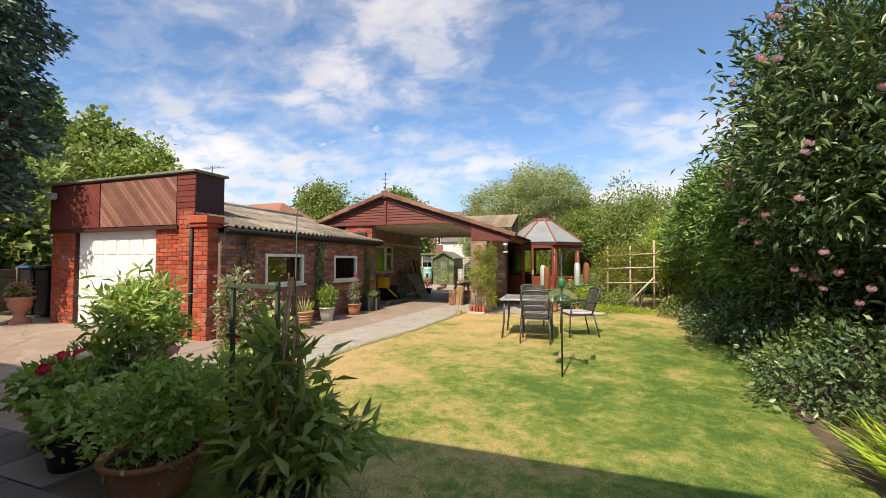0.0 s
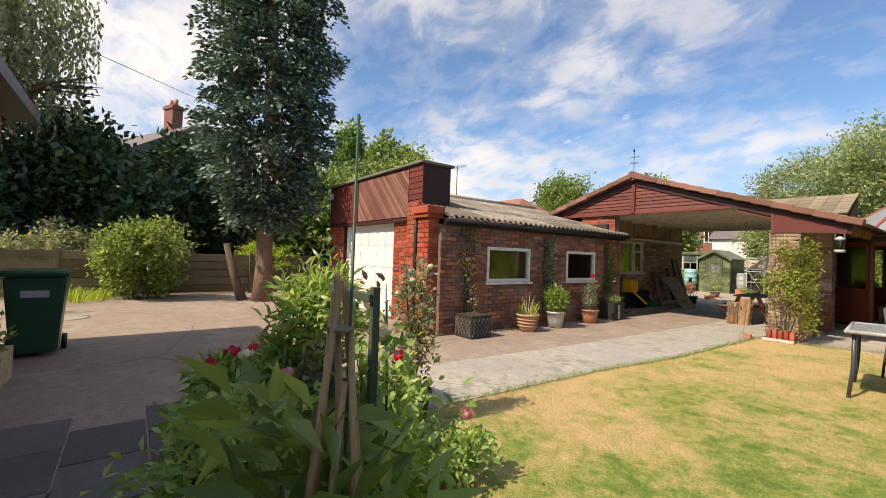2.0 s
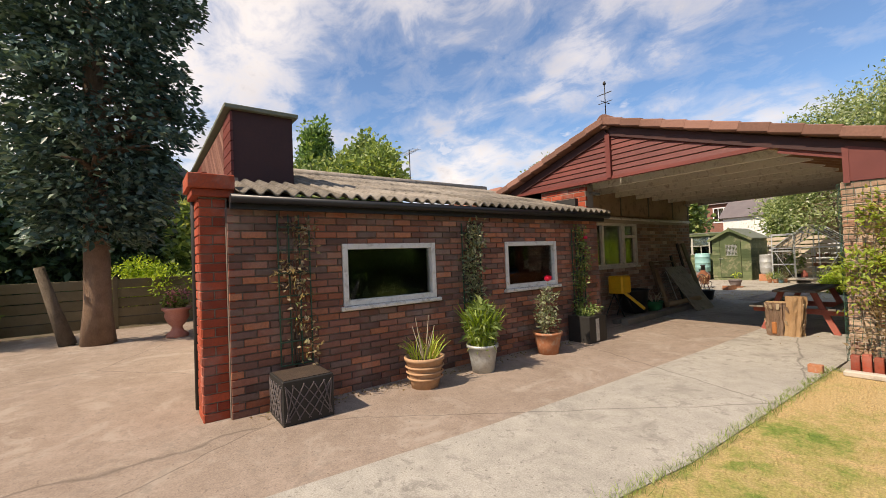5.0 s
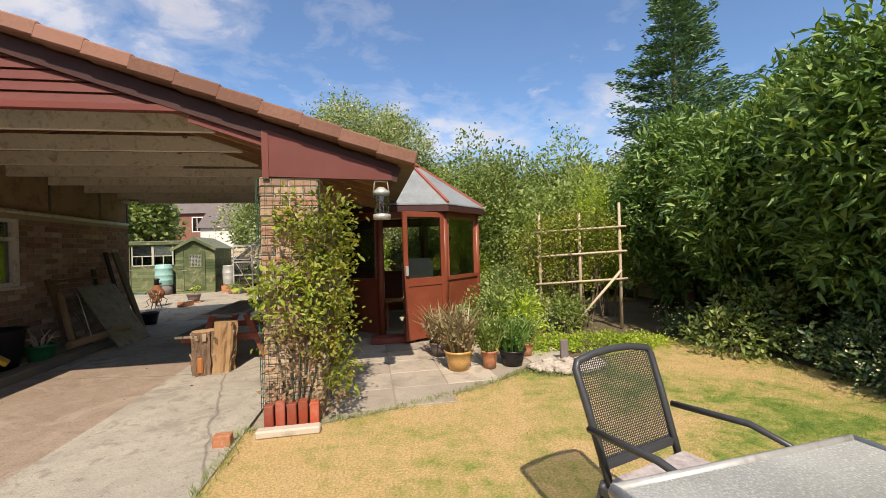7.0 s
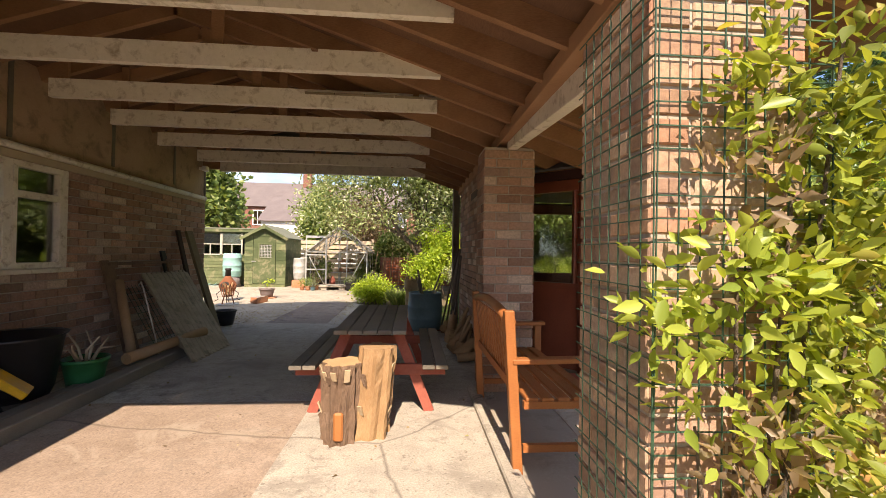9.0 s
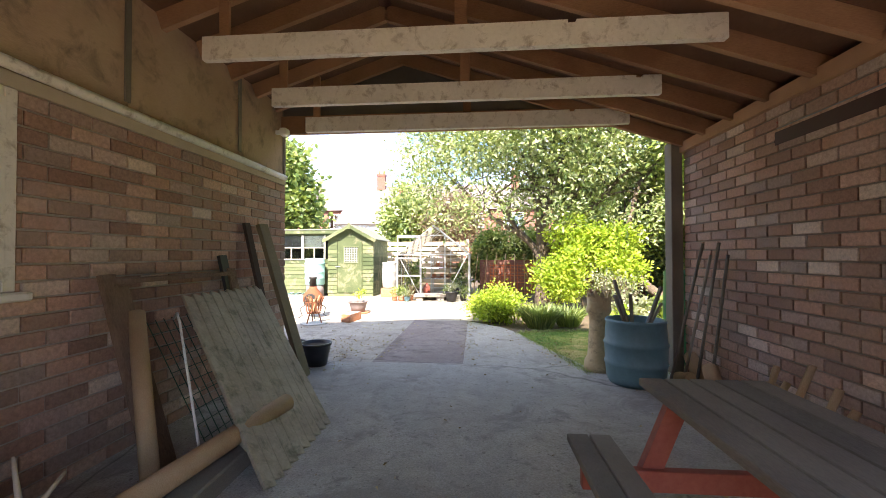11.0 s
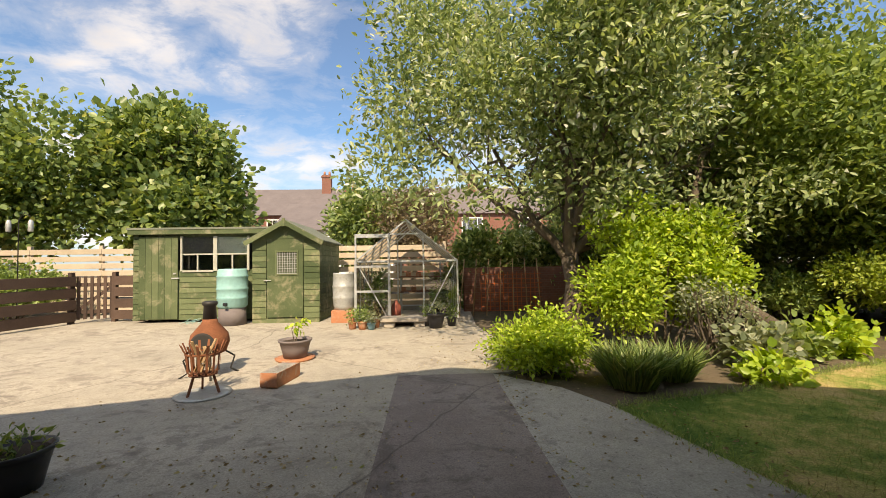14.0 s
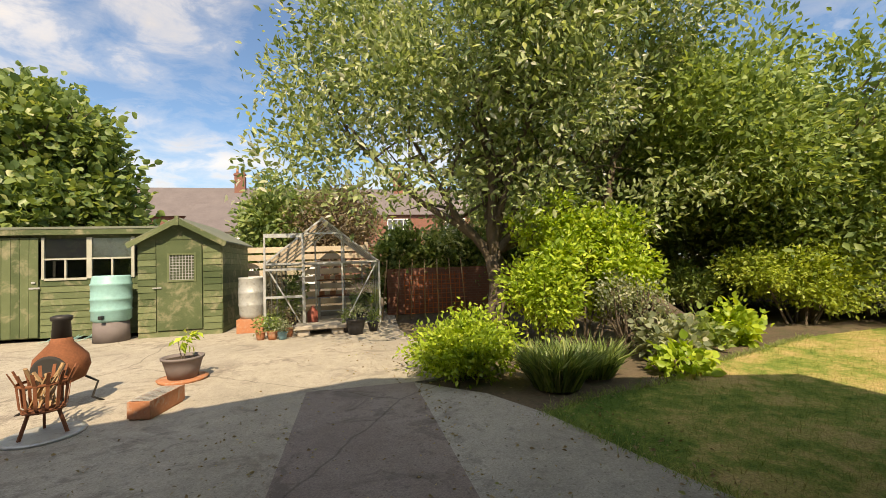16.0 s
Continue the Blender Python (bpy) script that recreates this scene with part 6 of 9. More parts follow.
tube(bm, [(0, 0, -0.05), (-0.02, 0, 0.3), (0.03, -0.03, 0.8), (-0.05, 0, 1.25)], [0.24, 0.17, 0.155, 0.14], 12)
for k, (ex, ey, ez, r0) in enumerate(((-1.3, -0.3, 2.9, 0.085), (-0.5, -0.6, 4.2, 0.1), (0.7, 0.2, 4.4, 0.1), (1.9, -0.4, 3.2, 0.095), (2.8, 0.3, 2.6, 0.07), (-2.4, 0.2, 3.3, 0.07), (0.3, -1.2, 3.6, 0.07), (-0.2, 1.2, 3.8, 0.08), (1.4, -1.1, 3.9, 0.06))):
    s0, e0 = Vector((-0.05, 0, 1.15 + 0.03 * k)), Vector((ex, ey, ez))
    m0 = s0.lerp(e0, 0.45) + Vector((0.12 * math.sin(k * 2), 0.1 * math.cos(k * 3), -0.12))
    tube(bm, [s0, s0.lerp(m0, 0.5) + Vector((0, 0, 0.05)), m0, e0], [r0, r0 * 0.85, r0 * 0.65, r0 * 0.3], 8, False)
    for j in range(7):
        q0 = m0.lerp(e0, j / 7)
        aa = k * 1.7 + j * 2.4
        q2 = q0 + Vector((0.9 * math.cos(aa), 0.8 * math.sin(aa), random.uniform(-0.1, 1.3)))
        tube(bm, [q0, q0.lerp(q2, 0.5) + Vector((0, 0, 0.08)), q2], [r0 * 0.35, r0 * 0.22, 0.006], 5, False)
part("trunk", bm, M["barkm"], ap)
lo_ = make_lobes(0.45, -0.3, 4.5, 3.9, 2.8, 2.8, 88, 0.185) + [(-2.75 + random.uniform(-0.2, 0.3), random.uniform(-1, 0.6), 2.5 + 0.35 * k, 0.62, 0.6, 0.42) for k in range(7)] + [(-2.1 + 0.75 * k, random.uniform(-1.6, 0.8), 2.05 + 0.25 * math.sin(k * 2.2), 0.55, 0.6, 0.32) for k in range(8)]
p, w = lobes_points(lo_, 56000, 0.6, 0.3)
part("crown", leaves_mesh("crown", p, w, 0.1 * (0.7 + 0.6 * rng.random(len(p))), L["apple"], "oval"), None, ap)
tree("horse_chestnut", (-13.9, 27.5, 0), 8, (0, 0, 4.3, 2.9, 2.4, 3.2), 26000, "mid", 0.26, "broad horse chestnut beyond the fence", 0.25, "wide", 46, 0.3, tuft=0.45, shell=0.65)
tree("beech", (-19.8, 25.5, 0), 8, (0, 0, 4.2, 4.6, 3, 3.6), 34000, "mid", 0.2, "broad leafy tree beyond the fence", 0.25, "wide", 34, 0.34, tuft=0.5)
tree("laurel_tree", (-6.8, 27.5, 0), 5, (0, 0, 2.8, 1.35, 1.4, 1.9), 10000, "mid", 0.22, "rounded tree behind the greenhouse", 0.15, "leaf", 24, 0.4, tuft=0.35)
tree("plum_tree", (-5.0, 26.5, 0), 5, (0, 0, 2.4, 1.7, 1.4, 1.7), 9000, "bronze", 0.14, "small bronze-leaved tree beyond the hedge", 0.12, "leaf", 20, 0.4, tuft=0.35)
tree("rhododendron", (4.8, 1.8, 0), 5, (0, 0.1, 2.6, 1.95, 2.3, 2.1), 60000, "rhodo", 0.13, "towering old rhododendron going over", 0.08, "lance", 44, 0.34, "bark_red", "shrub", spread=(1.5, 1.6, 0.9), tuft=0.26, limbcount=10)
for i, (x, y, hh) in enumerate(((4.6, 4.6, 3.9), (4.6, 6.3, 3.6), (4.75, 8.0, 3.7), (4.7, 9.8, 3.5), (5.6, 5.5, 4.2), (5.8, 8.5, 4.2))):
    tree("leylandii", (x, y, 0), hh, (-0.1, 0, hh * 0.58, 1.25, 1.25, hh * 0.42), 42000, "conifer", 0.15, "overgrown conifer of the boundary hedge, bare below", 0.09, "lance", 34, 0.34, "bark_red", spread=(0.8, 0.8, 0.5), group="conifers of the boundary hedge", tuft=0.2)
for i, (x, y, h, k) in enumerate(((0.5, 24, 5.8, "mid"), (4.5, 22, 5.6, "grey"), (6.8, 11.6, 3.8, "mid"), (4.8, 13.6, 3.7, "fresh"), (7.0, 12.5, 4.0, "conifer"), (8.5, 20, 6, "mid"), (1.5, 19.5, 5.0, "mid"), (3.0, 17.3, 5.3, "mid"), (6.0, 17.5, 5.4, "fresh"), (11.5, 14.5, 5.4, "conifer"), (12.5, 9.5, 5, "conifer"), (8.3, 9.0, 4.6, "dark"), (8.0, 5.0, 4.6, "dark"), (8.0, 1.0, 5.0, "dark"), (7.5, -2.5, 4.5, "dark"))):
    tree("garden_tree", (x, y, 0), h, (0, 0, h * 0.52, 1.9, 1.8, h * 0.46), 17000, k, 0.13, "leafy garden tree of middling size", 0.11, "leaf", 24, 0.38, group="garden trees", tuft=0.32)

# the spruce: whorls of drooping branches that narrow to the tip
sp = thing("spruce", (9.9, 16.2, 0), "tall open spruce with tiers of upswept branches", "tree")
bm = B(); tube(bm, [(0, 0, 0), (0, 0, 5), (0, 0, 10.9)], [0.2, 0.12, 0.02], 8); part("trunk", bm, M["barkm"], sp)
P, Wd = [], []
for tier in range(24):
    z = 2.6 + tier * 0.35
    rr = 3.5 * (1 - (z - 2.2) / 9.3) ** 0.85 * random.uniform(0.8, 1.12)
    for k in range(9):
        a = random.uniform(0, 2 * math.pi)
        rk = rr * random.uniform(0.75, 1.1)
        for s_ in range(int(30 + rk * 46)):
            f = random.uniform(0.12, 1)
            side_ = random.gauss(0, 0.16 + 0.12 * rk * (1 - f))
            px, py = math.cos(a) * rk * f - math.sin(a) * side_, math.sin(a) * rk * f + math.cos(a) * side_
            P.append((px, py, z + 0.35 * rk * (f - 0.5) * f + random.gauss(0, 0.05) - abs(side_) * 0.25))
            Wd.append((math.cos(a) + random.gauss(0, .5), math.sin(a) + random.gauss(0, .5), 0.25 + random.gauss(0, 0.25)))
part("foliage", leaves_mesh("foliage", np.array(P), np.array(Wd), 0.2, L["spruce"], "lance"), None, sp)

def far_house(name, x, y, w, d, he, hr, label, wall="far_brick", roof="slate", windows=(), chimneys=(), hip=0.0, rz=0):
    t = thing(name, (x, y, 0), label, "house", rz=rz)
    part("wall", boxes((0, 0, 0, w, d, he)), M[wall], t)
    bm = B()
    a = [bm.verts.new(v) for v in ((-0.3, -0.3, he - 0.05), (w + 0.3, -0.3, he - 0.05), (w + 0.3, d + 0.3, he - 0.05), (-0.3, d + 0.3, he - 0.05))]
    r0, r1 = bm.verts.new((-0.3 + hip, d / 2, hr)), bm.verts.new((w + 0.3 - hip, d / 2, hr))
    bm.faces.new((a[0], a[1], r1, r0)); bm.faces.new((a[2], a[3], r0, r1)); bm.faces.new((a[1], a[2], r1)); bm.faces.new((a[3], a[0], r0)); bm.faces.new(a[::-1])
    part("roof", bm, M[roof], t)
    for cx, cy, ch in chimneys:
        c = part("chimney", boxes((cx - 0.45, cy - 0.3, he, cx + 0.45, cy + 0.3, ch), (cx - 0.52, cy - 0.37, ch - 0.25, cx + 0.52, cy + 0.37, ch - 0.1)), M["far_brick"], t)
        for o in (-0.25, 0.25):
            bm = B(); lathe(bm, [(0.12, ch), (0.1, ch + 0.4)], 10, cx + o, cy); part("chimney_pot", bm, M["terracotta"], c)
    for wx, wz, ww, wh in windows:
        wi = part("window", boxes((wx, -0.06, wz, wx + 0.1, 0.02, wz + wh), (wx + ww - 0.1, -0.06, wz, wx + ww, 0.02, wz + wh), (wx + 0.1, -0.06, wz, wx + ww - 0.1, 0.02, wz + 0.1), (wx + 0.1, -0.06, wz + wh - 0.1, wx + ww - 0.1, 0.02, wz + wh),
            *[(wx + ww * k / 4 - 0.03, -0.05, wz + 0.1, wx + ww * k / 4 + 0.03, 0.01, wz + wh - 0.1) for k in (1, 2, 3)]), M["doorwhite"], t)
        part("pane", boxes((wx + 0.1, -0.03, wz + 0.1, wx + ww - 0.1, -0.02, wz + wh - 0.1)), M["glass"], wi)
    return t

far_house("terraced_house", -23.5, 50, 40, 8, 5.9, 9.0, "long red brick terrace with a slate roof", chimneys=((9.2, 3.5, 10.3), (24, 3.5, 10.3)), windows=((4.5, 3.9, 2.0, 1.6), (13.8, 3.9, 1.6, 1.4), (18.5, 3.9, 2.0, 1.6), (22.5, 3.9, 2.0, 1.6), (28, 3.9, 2.0, 1.6)))


M["frame_green"] = plain("frame_green", (0.06, 0.085, 0.055), 0.6)

# ---- pots, plants and furniture ----
def plant(parent, pts, n, leaf, size, shape="leaf", tuft=0.06, shell=0.35, name="foliage"):
    p, w = lobes_points(pts, n, shell, tuft, 6)
    p[:, 2] = np.maximum(p[:, 2], 0.02)
    return part(name, leaves_mesh(name, p, w, size * (0.7 + 0.6 * rng.random(len(p))), L[leaf], shape), None, parent)


def stems(parent, z0, tips, r=0.006, mat="barkm", name="woody_growth"):
    bm = B()
    for x, y, z in tips:
        s = Vector((x * 0.15, y * 0.15, z0))
        tube(bm, [s, Vector((x * 0.6, y * 0.6, (z0 + z) * 0.5)), (x, y, z)], [r, r * 0.8, r * 0.4], 5, False)
    return part(name, bm, M[mat], parent)


def grass(parent, n, r, h, leaf, spread=0.5, width=1.0, z=0.0, name="grass_tuft", droop=-0.25):
    a = rng.random(n) * 2 * math.pi
    rr = r * np.sqrt(rng.random(n))
    p = np.stack([rr * np.cos(a), rr * np.sin(a), np.full(n, z)], 1)
    w = np.stack([np.cos(a) * spread * (0.3 + rng.random(n)), np.sin(a) * spread * (0.3 + rng.random(n)), np.ones(n)], 1) + rng.normal(size=(n, 3)) * 0.1
    return part(name, leaves_mesh(name, p, w, h * (0.6 + 0.6 * rng.random(n)), L[leaf], "blade", 1.0), None, parent)


def bloom(parent, at, r, leaf, petals=34, name="flower"):
    """A full rose-like flower: shells of cupped petals round a bud."""
    bm = B()
    at = Vector(at)
    lean_ = Vector((0.35 * math.sin(at.x * 37), -0.45 + 0.3 * math.sin(at.y * 29), 1)).normalized()
    q = Vector((0, 0, 1)).rotation_difference(lean_)
    for i in range(petals):
        f = (i + 0.5) / petals
        a = i * 2.399963
        lo, hi = (1.9 + 0.3 * f), 0.22 + 1.0 * f * f
        rad = r * (0.4 + 0.6 * f)
        wd = 0.42 + 0.3 * f
        grid = []
        for u in (0, 0.5, 1):
            th = lo + (hi - lo) * u
            rr = rad * (1 + 0.14 * u * f)
            w_ = wd * (0.55, 1.0, 0.5)[int(u * 2)]
            row = []
            for v in (-1, 0, 1):
                d = Vector((math.sin(th) * math.cos(a + v * w_), math.sin(th) * math.sin(a + v * w_), math.cos(th) * 0.85 + (0.07 * f if v == 0 and u == 1 else 0)))
                row.append(bm.verts.new(at + q @ (d * rr)))
            grid.append(row)
        for g, h in zip(grid, grid[1:]):
            for v in (0, 1):
                bm.faces.new((g[v], g[v + 1], h[v + 1], h[v])).smooth = True
    return part(name, bm, L[leaf], parent)


# the group by the terrace
t = pot("lily_pot", (-2.46, -2.19, 0), 0.18, 0.3, "terracotta", "terracotta pot of lilies with a red and a cream flower")
plant(t, [(0, 0, 0.46, 0.25, 0.25, 0.17)], 520, "rose", 0.085, "oval")
stems(t, 0.25, [(0.1, 0.05, 0.7), (-0.08, 0.1, 0.68), (0.02, -0.12, 0.7)])
[bloom(t, b_, 0.05, k_, 12) for b_, k_ in (((0.0, 0.02, 0.66), "redp"), ((0.14, 0.08, 0.66), "creamp"), ((-0.12, 0.05, 0.62), "redp"), ((0.06, -0.12, 0.6), "redp"), ((-0.05, 0.16, 0.65), "redp"))]
t = pot("dark_pot", (-1.95, -2.35, 0), 0.18, 0.22, "black", "black plastic pot of leafy perennials")
plant(t, [(0, 0, 0.34, 0.22, 0.22, 0.15)], 480, "rose", 0.07, "wide")
t = pot("terracotta_bowl", (-1.12, -2.4, 0), 0.27, 0.26, "terracotta", "wide terracotta pot overflowing with a leafy bush")
plant(t, [(0, 0, 0.42, 0.34, 0.32, 0.24), (-0.2, 0.1, 0.56, 0.2, 0.2, 0.17), (0.15, 0.1, 0.55, 0.22, 0.2, 0.16), (0, 0.12, 0.66, 0.15, 0.15, 0.1)], 2300, "rose", 0.055, "oval", 0.08)
stems(t, 0.2, [(0.2, 0.1, 0.7), (-0.2, 0.1, 0.7), (0.1, -0.1, 0.6), (-0.1, -0.15, 0.6)])
bloom(t, (-0.2, 0.25, 0.78), 0.045, "pink", 20); bloom(t, (0.05, 0.15, 0.72), 0.03, "creamp", 14)
t = pot("tall_shrub_pot", (-0.16, -2.42, 0), 0.2, 0.28, "black", "tall glossy dark-leaved shrub in a black pot round a cane wigwam")
plant(t, [(0, 0, 0.4, 0.3, 0.28, 0.22), (0, 0, 0.66, 0.28, 0.26, 0.24), (-0.08, -0.04, 0.88, 0.18, 0.17, 0.14), (0.16, 0.16, 0.42, 0.24, 0.22, 0.16), (-0.02, -0.03, 1.0, 0.1, 0.1, 0.1)], 900, "fresh", 0.13, "lance", 0.1, 0.2)
stems(t, 0.25, [(0.2, 0.08, 0.8), (-0.18, 0.08, 0.85), (0.08, -0.1, 0.95), (-0.1, -0.12, 0.8), (0.3, 0.24, 0.55)], 0.008)
cw = thing("cane_wigwam", (-0.13, -2.4, 0), "wigwam of bare split canes tied at the top", "plant support")
for k in range(6):
    a = k * math.pi / 3
    bm = B(); tube(bm, [(0.15 * math.cos(a), 0.15 * math.sin(a), 0.1), (0.06 * math.cos(a + 0.4), 0.06 * math.sin(a + 0.4), 0.8), (0.016 * math.cos(a + 1.5), 0.016 * math.sin(a + 1.5), 1.28 + 0.02 * (k % 3) - 0.22 * (k == 5))], [0.011, 0.009, 0.006], 6); part("cane", bm, M["wood_raw"], cw)
bm = B(); lathe(bm, [(0.026, 1.2), (0.026, 1.21)], 12); part("tie", bm, M["wood_grey"], cw)
hk = thing("garden_cane", (-0.125, -2.385, 0), "thin dark green straight cane in the shrub pot", "plant support")
bm = B(); tube(bm, [(0, 0, 0), (0.004, 0, 0.8), (0.01, 0, 1.64)], [0.0045, 0.004, 0.003], 8); part("rod", bm, M["wire"], hk)
t = pot("oleander_pot", (-2.62, -1.5, 0), 0.19, 0.32, "black", "oleander bush in a round black pot")
plant(t, [(0, 0, 0.85, 0.34, 0.34, 0.28), (0, 0, 1.02, 0.24, 0.24, 0.18), (0.15, 0.1, 0.72, 0.2, 0.2, 0.14)], 1500, "rose", 0.12, "thin", 0.12)
plant(t, [(0, 0, 0.98, 0.33, 0.33, 0.22)], 200, "fresh", 0.08, "oval", 0.08, name="young_foliage")
stems(t, 0.3, [(0.2, 0.1, 1.0), (-0.25, 0.1, 1.0), (0.1, -0.2, 1.05), (-0.1, -0.2, 0.9), (0, 0.2, 1.05)], 0.012)
t = pot("clematis_pot", (-2.12, -0.9, 0), 0.16, 0.28, "black", "clematis with mauve flowers on an obelisk in a black pot")
plant(t, [(0, 0, 0.6, 0.13, 0.13, 0.3), (0, 0, 0.95, 0.15, 0.15, 0.32), (0.02, 0, 1.18, 0.1, 0.1, 0.12)], 900, "grey", 0.05, "oval")
plant(t, [(0, 0, 0.7, 0.14, 0.14, 0.4)], 350, "dry", 0.05, "oval", name="withered_foliage")
for k in range(22):
    a = k * 2.4
    bloom(t, (0.16 * math.cos(a), 0.16 * math.sin(a), 0.5 + 0.037 * k), 0.028, "mauve" if k % 3 else "creamp", 8)
stems(t, 0.25, [(0.1, 0, 1.28), (-0.1, 0.02, 1.25), (0.02, 0.1, 1.25), (0, -0.1, 1.28)], 0.008)
# mixed border plants between the pots
for nm, x, y, r, h, leaf, shape, sz, n, lab in (
        ("rosebush", -1.6, -1.46, 0.22, 0.58, "rose", "oval", 0.06, 800, "small rose bush with fresh green leaves"),
        ("lime_foliage_plant", -1.2, -1.75, 0.26, 0.4, "lime", "oval", 0.07, 1000, "bright lime-leaved plant among the pots"),
        ("poppy_plant", -2.35, -1.6, 0.24, 0.6, "grey", "wide", 0.1, 400, "grey-green poppy foliage in flower"),
        ("lavender", -2.75, -1.8, 0.22, 0.62, "rose", "thin", 0.12, 800, "feathery green rosemary-like plant"),
        ("fuchsia", -1.65, -1.95, 0.28, 0.5, "rose", "oval", 0.06, 900, "bushy fuchsia with small leaves"),
        ("geranium", -2.0, -1.2, 0.22, 0.3, "fresh", "wide", 0.06, 700, "low geranium with fresh leaves"),
        ("low_rose", -1.3, -1.15, 0.26, 0.26, "rose", "oval", 0.055, 700, "low rose bush at the lawn's edge")):
    t = thing(nm, (x, y, 0), lab, "plant")
    plant(t, [(0, 0, h * 0.55, r, r, h * 0.5), (r * 0.3, r * 0.2, h * 0.85, r * 0.55, r * 0.55, h * 0.3)], n, leaf, sz, shape)
    stems(t, 0.0, [(r * 0.6 * math.cos(k * 1.3), r * 0.6 * math.sin(k * 1.3), h) for k in range(5)])
    if nm in ("rosebush", "low_rose", "geranium"):
        bloom(t, (0.05, 0.08, h + 0.14), 0.045, "redp" if nm != "low_rose" else "pink", 18)
    if nm == "poppy_plant":
        bloom(t, (0.05, 0.0, h + 0.08), 0.04, "creamp", 10)
# the rose on the green frame
fr = thing("trellis", (-0.43, -2.165, 0), "dark green wooden plant trellis beside the rose", "plant support", rz=174)
for x in (0, 0.39):
    part("post", boxes((x - 0.012, -0.012, 0, x + 0.012, 0.012, 1.26), bevel=0.002), M["frame_green"], fr)
for z in (0.5, 0.9, 1.215):
    part("rail", boxes((-0.012, 0.013, z, 0.42, 0.025, z + 0.026), bevel=0.002), M["frame_green"], fr)
t = pot("rose_pot", (-0.66, -1.95, 0), 0.17, 0.26, "terracotta", "climbing rose with big cream flowers in a terracotta pot")
plant(t, [(-0.05, 0.02, 0.84, 0.26, 0.18, 0.2)], 170, "rose", 0.05, "oval", 0.1, 0.2)
plant(t, [(-0.15, 0.05, 0.5, 0.3, 0.25, 0.22)], 600, "rose", 0.05, "oval", 0.1, 0.2)
stems(t, 0.22, [(0.2, -0.2, 1.1), (-0.08, -0.12, 1.0), (0.0, -0.05, 1.25), (-0.25, 0.05, 0.95), (0.1, -0.1, 1.2)], 0.005, "wire")
for b_, r_ in (((0.21, -0.185, 1.12), 0.034), ((0.045, -0.09, 1.055), 0.03), ((0.0, -0.05, 1.08), 0.02)):
    bloom(t, b_, r_, "creamp", 40)
bloom(t, (0.04, -0.11, 1.02), 0.016, "pink", 20)
plant(t, [(-0.15, 0.05, 1.1, 0.2, 0.2, 0.25)], 90, "bronze", 0.04, "oval", 0.08, 0.2, name="young_foliage")
plant(t, [(0.12, -0.15, 1.12, 0.16, 0.06, 0.11), (0.16, -0.16, 0.98, 0.1, 0.05, 0.08)], 80, "rose", 0.038, "wide", 0.04, 0.3, name="broad_foliage")
tr = thing("stone_trough", (-4.6, -3.85, 0), "long weathered stone trough of bedding plants by the house wall", "planter")
part("bowl", boxes((-0.65, -0.2, 0, 0.65, 0.2, 0.06), (-0.65, -0.2, 0.06, 0.65, -0.15, 0.32), (-0.65, 0.15, 0.06, 0.65, 0.2, 0.32), (-0.65, -0.15, 0.06, -0.6, 0.15, 0.32), (0.6, -0.15, 0.06, 0.65, 0.15, 0.32), (-0.6, -0.15, 0.06, 0.6, 0.15, 0.27)), M["stone"], tr)
plant(tr, [(x, 0, 0.42, 0.25, 0.18, 0.14) for x in (-0.4, 0, 0.4)], 900, "mid", 0.06)
bn = thing("wheelie_bin", (-6.3, -3.62, 0), "dark green two-wheeled rubbish bin", "bin", rz=92)
bm = B()
vs0 = [bm.verts.new(v) for v in ((-0.2, -0.24, 0.06), (0.2, -0.24, 0.06), (0.2, 0.22, 0.06), (-0.2, 0.22, 0.06))]
vs1 = [bm.verts.new(v) for v in ((-0.27, -0.32, 0.96), (0.27, -0.32, 0.96), (0.27, 0.32, 0.96), (-0.27, 0.32, 0.96))]
bm.faces.new(vs0[::-1]); bm.faces.new(vs1)
for k in range(4):
    bm.faces.new((vs0[k], vs0[(k + 1) % 4], vs1[(k + 1) % 4], vs1[k]))
bmesh.ops.bevel(bm, geom=bm.edges[:], offset=0.02, segments=2, affect="EDGES")
part("body", bm, M["bingreen"], bn)
part("lid", boxes((-0.3, -0.36, 0.965, 0.3, 0.36, 1.03), bevel=0.02), M["bingreen"], bn)
part("handle", boxes((-0.24, 0.36, 0.98, 0.24, 0.4, 1.01), bevel=0.008), M["bingreen"], bn)
part("label_panel", boxes((-0.12, -0.325, 0.72, 0.12, -0.298, 0.8)), M["zinc"], bn)
for x in (-0.26, 0.24):
    bm = B(); lathe(bm, [(0.02, -0.025), (0.1, -0.025), (0.1, 0.025), (0.02, 0.025)], 20)
    w = part("wheel", bm, M["black"], bn); w.location, w.rotation_euler = (x, 0.24, 0.1), (0, radians(90), 0)

# pots along the outbuilding wall
pl = thing("lattice_planter", (-4.62, 1.95, 0), "square dark lattice-patterned planter with a climber", "planter")
part("box", boxes((-0.22, -0.22, 0, 0.22, 0.22, 0.38), bevel=0.006), M["iron"], pl)
for side in range(4):
    bm = B()
    for k in range(-3, 4):
        for sg in (-1, 1):
            a, b = Vector((max(-0.2, k * 0.09 - 0.1), -0.226, 0.04)), Vector((min(0.2, k * 0.09 + 0.14), -0.226, 0.34))
            if sg < 0:
                a.x, b.x = -a.x, -b.x
            bar(bm, a, b, 0.008, 0.008)
    la = part("lattice", bm, M["slate"], pl); la.rotation_euler = (0, 0, side * math.pi / 2)
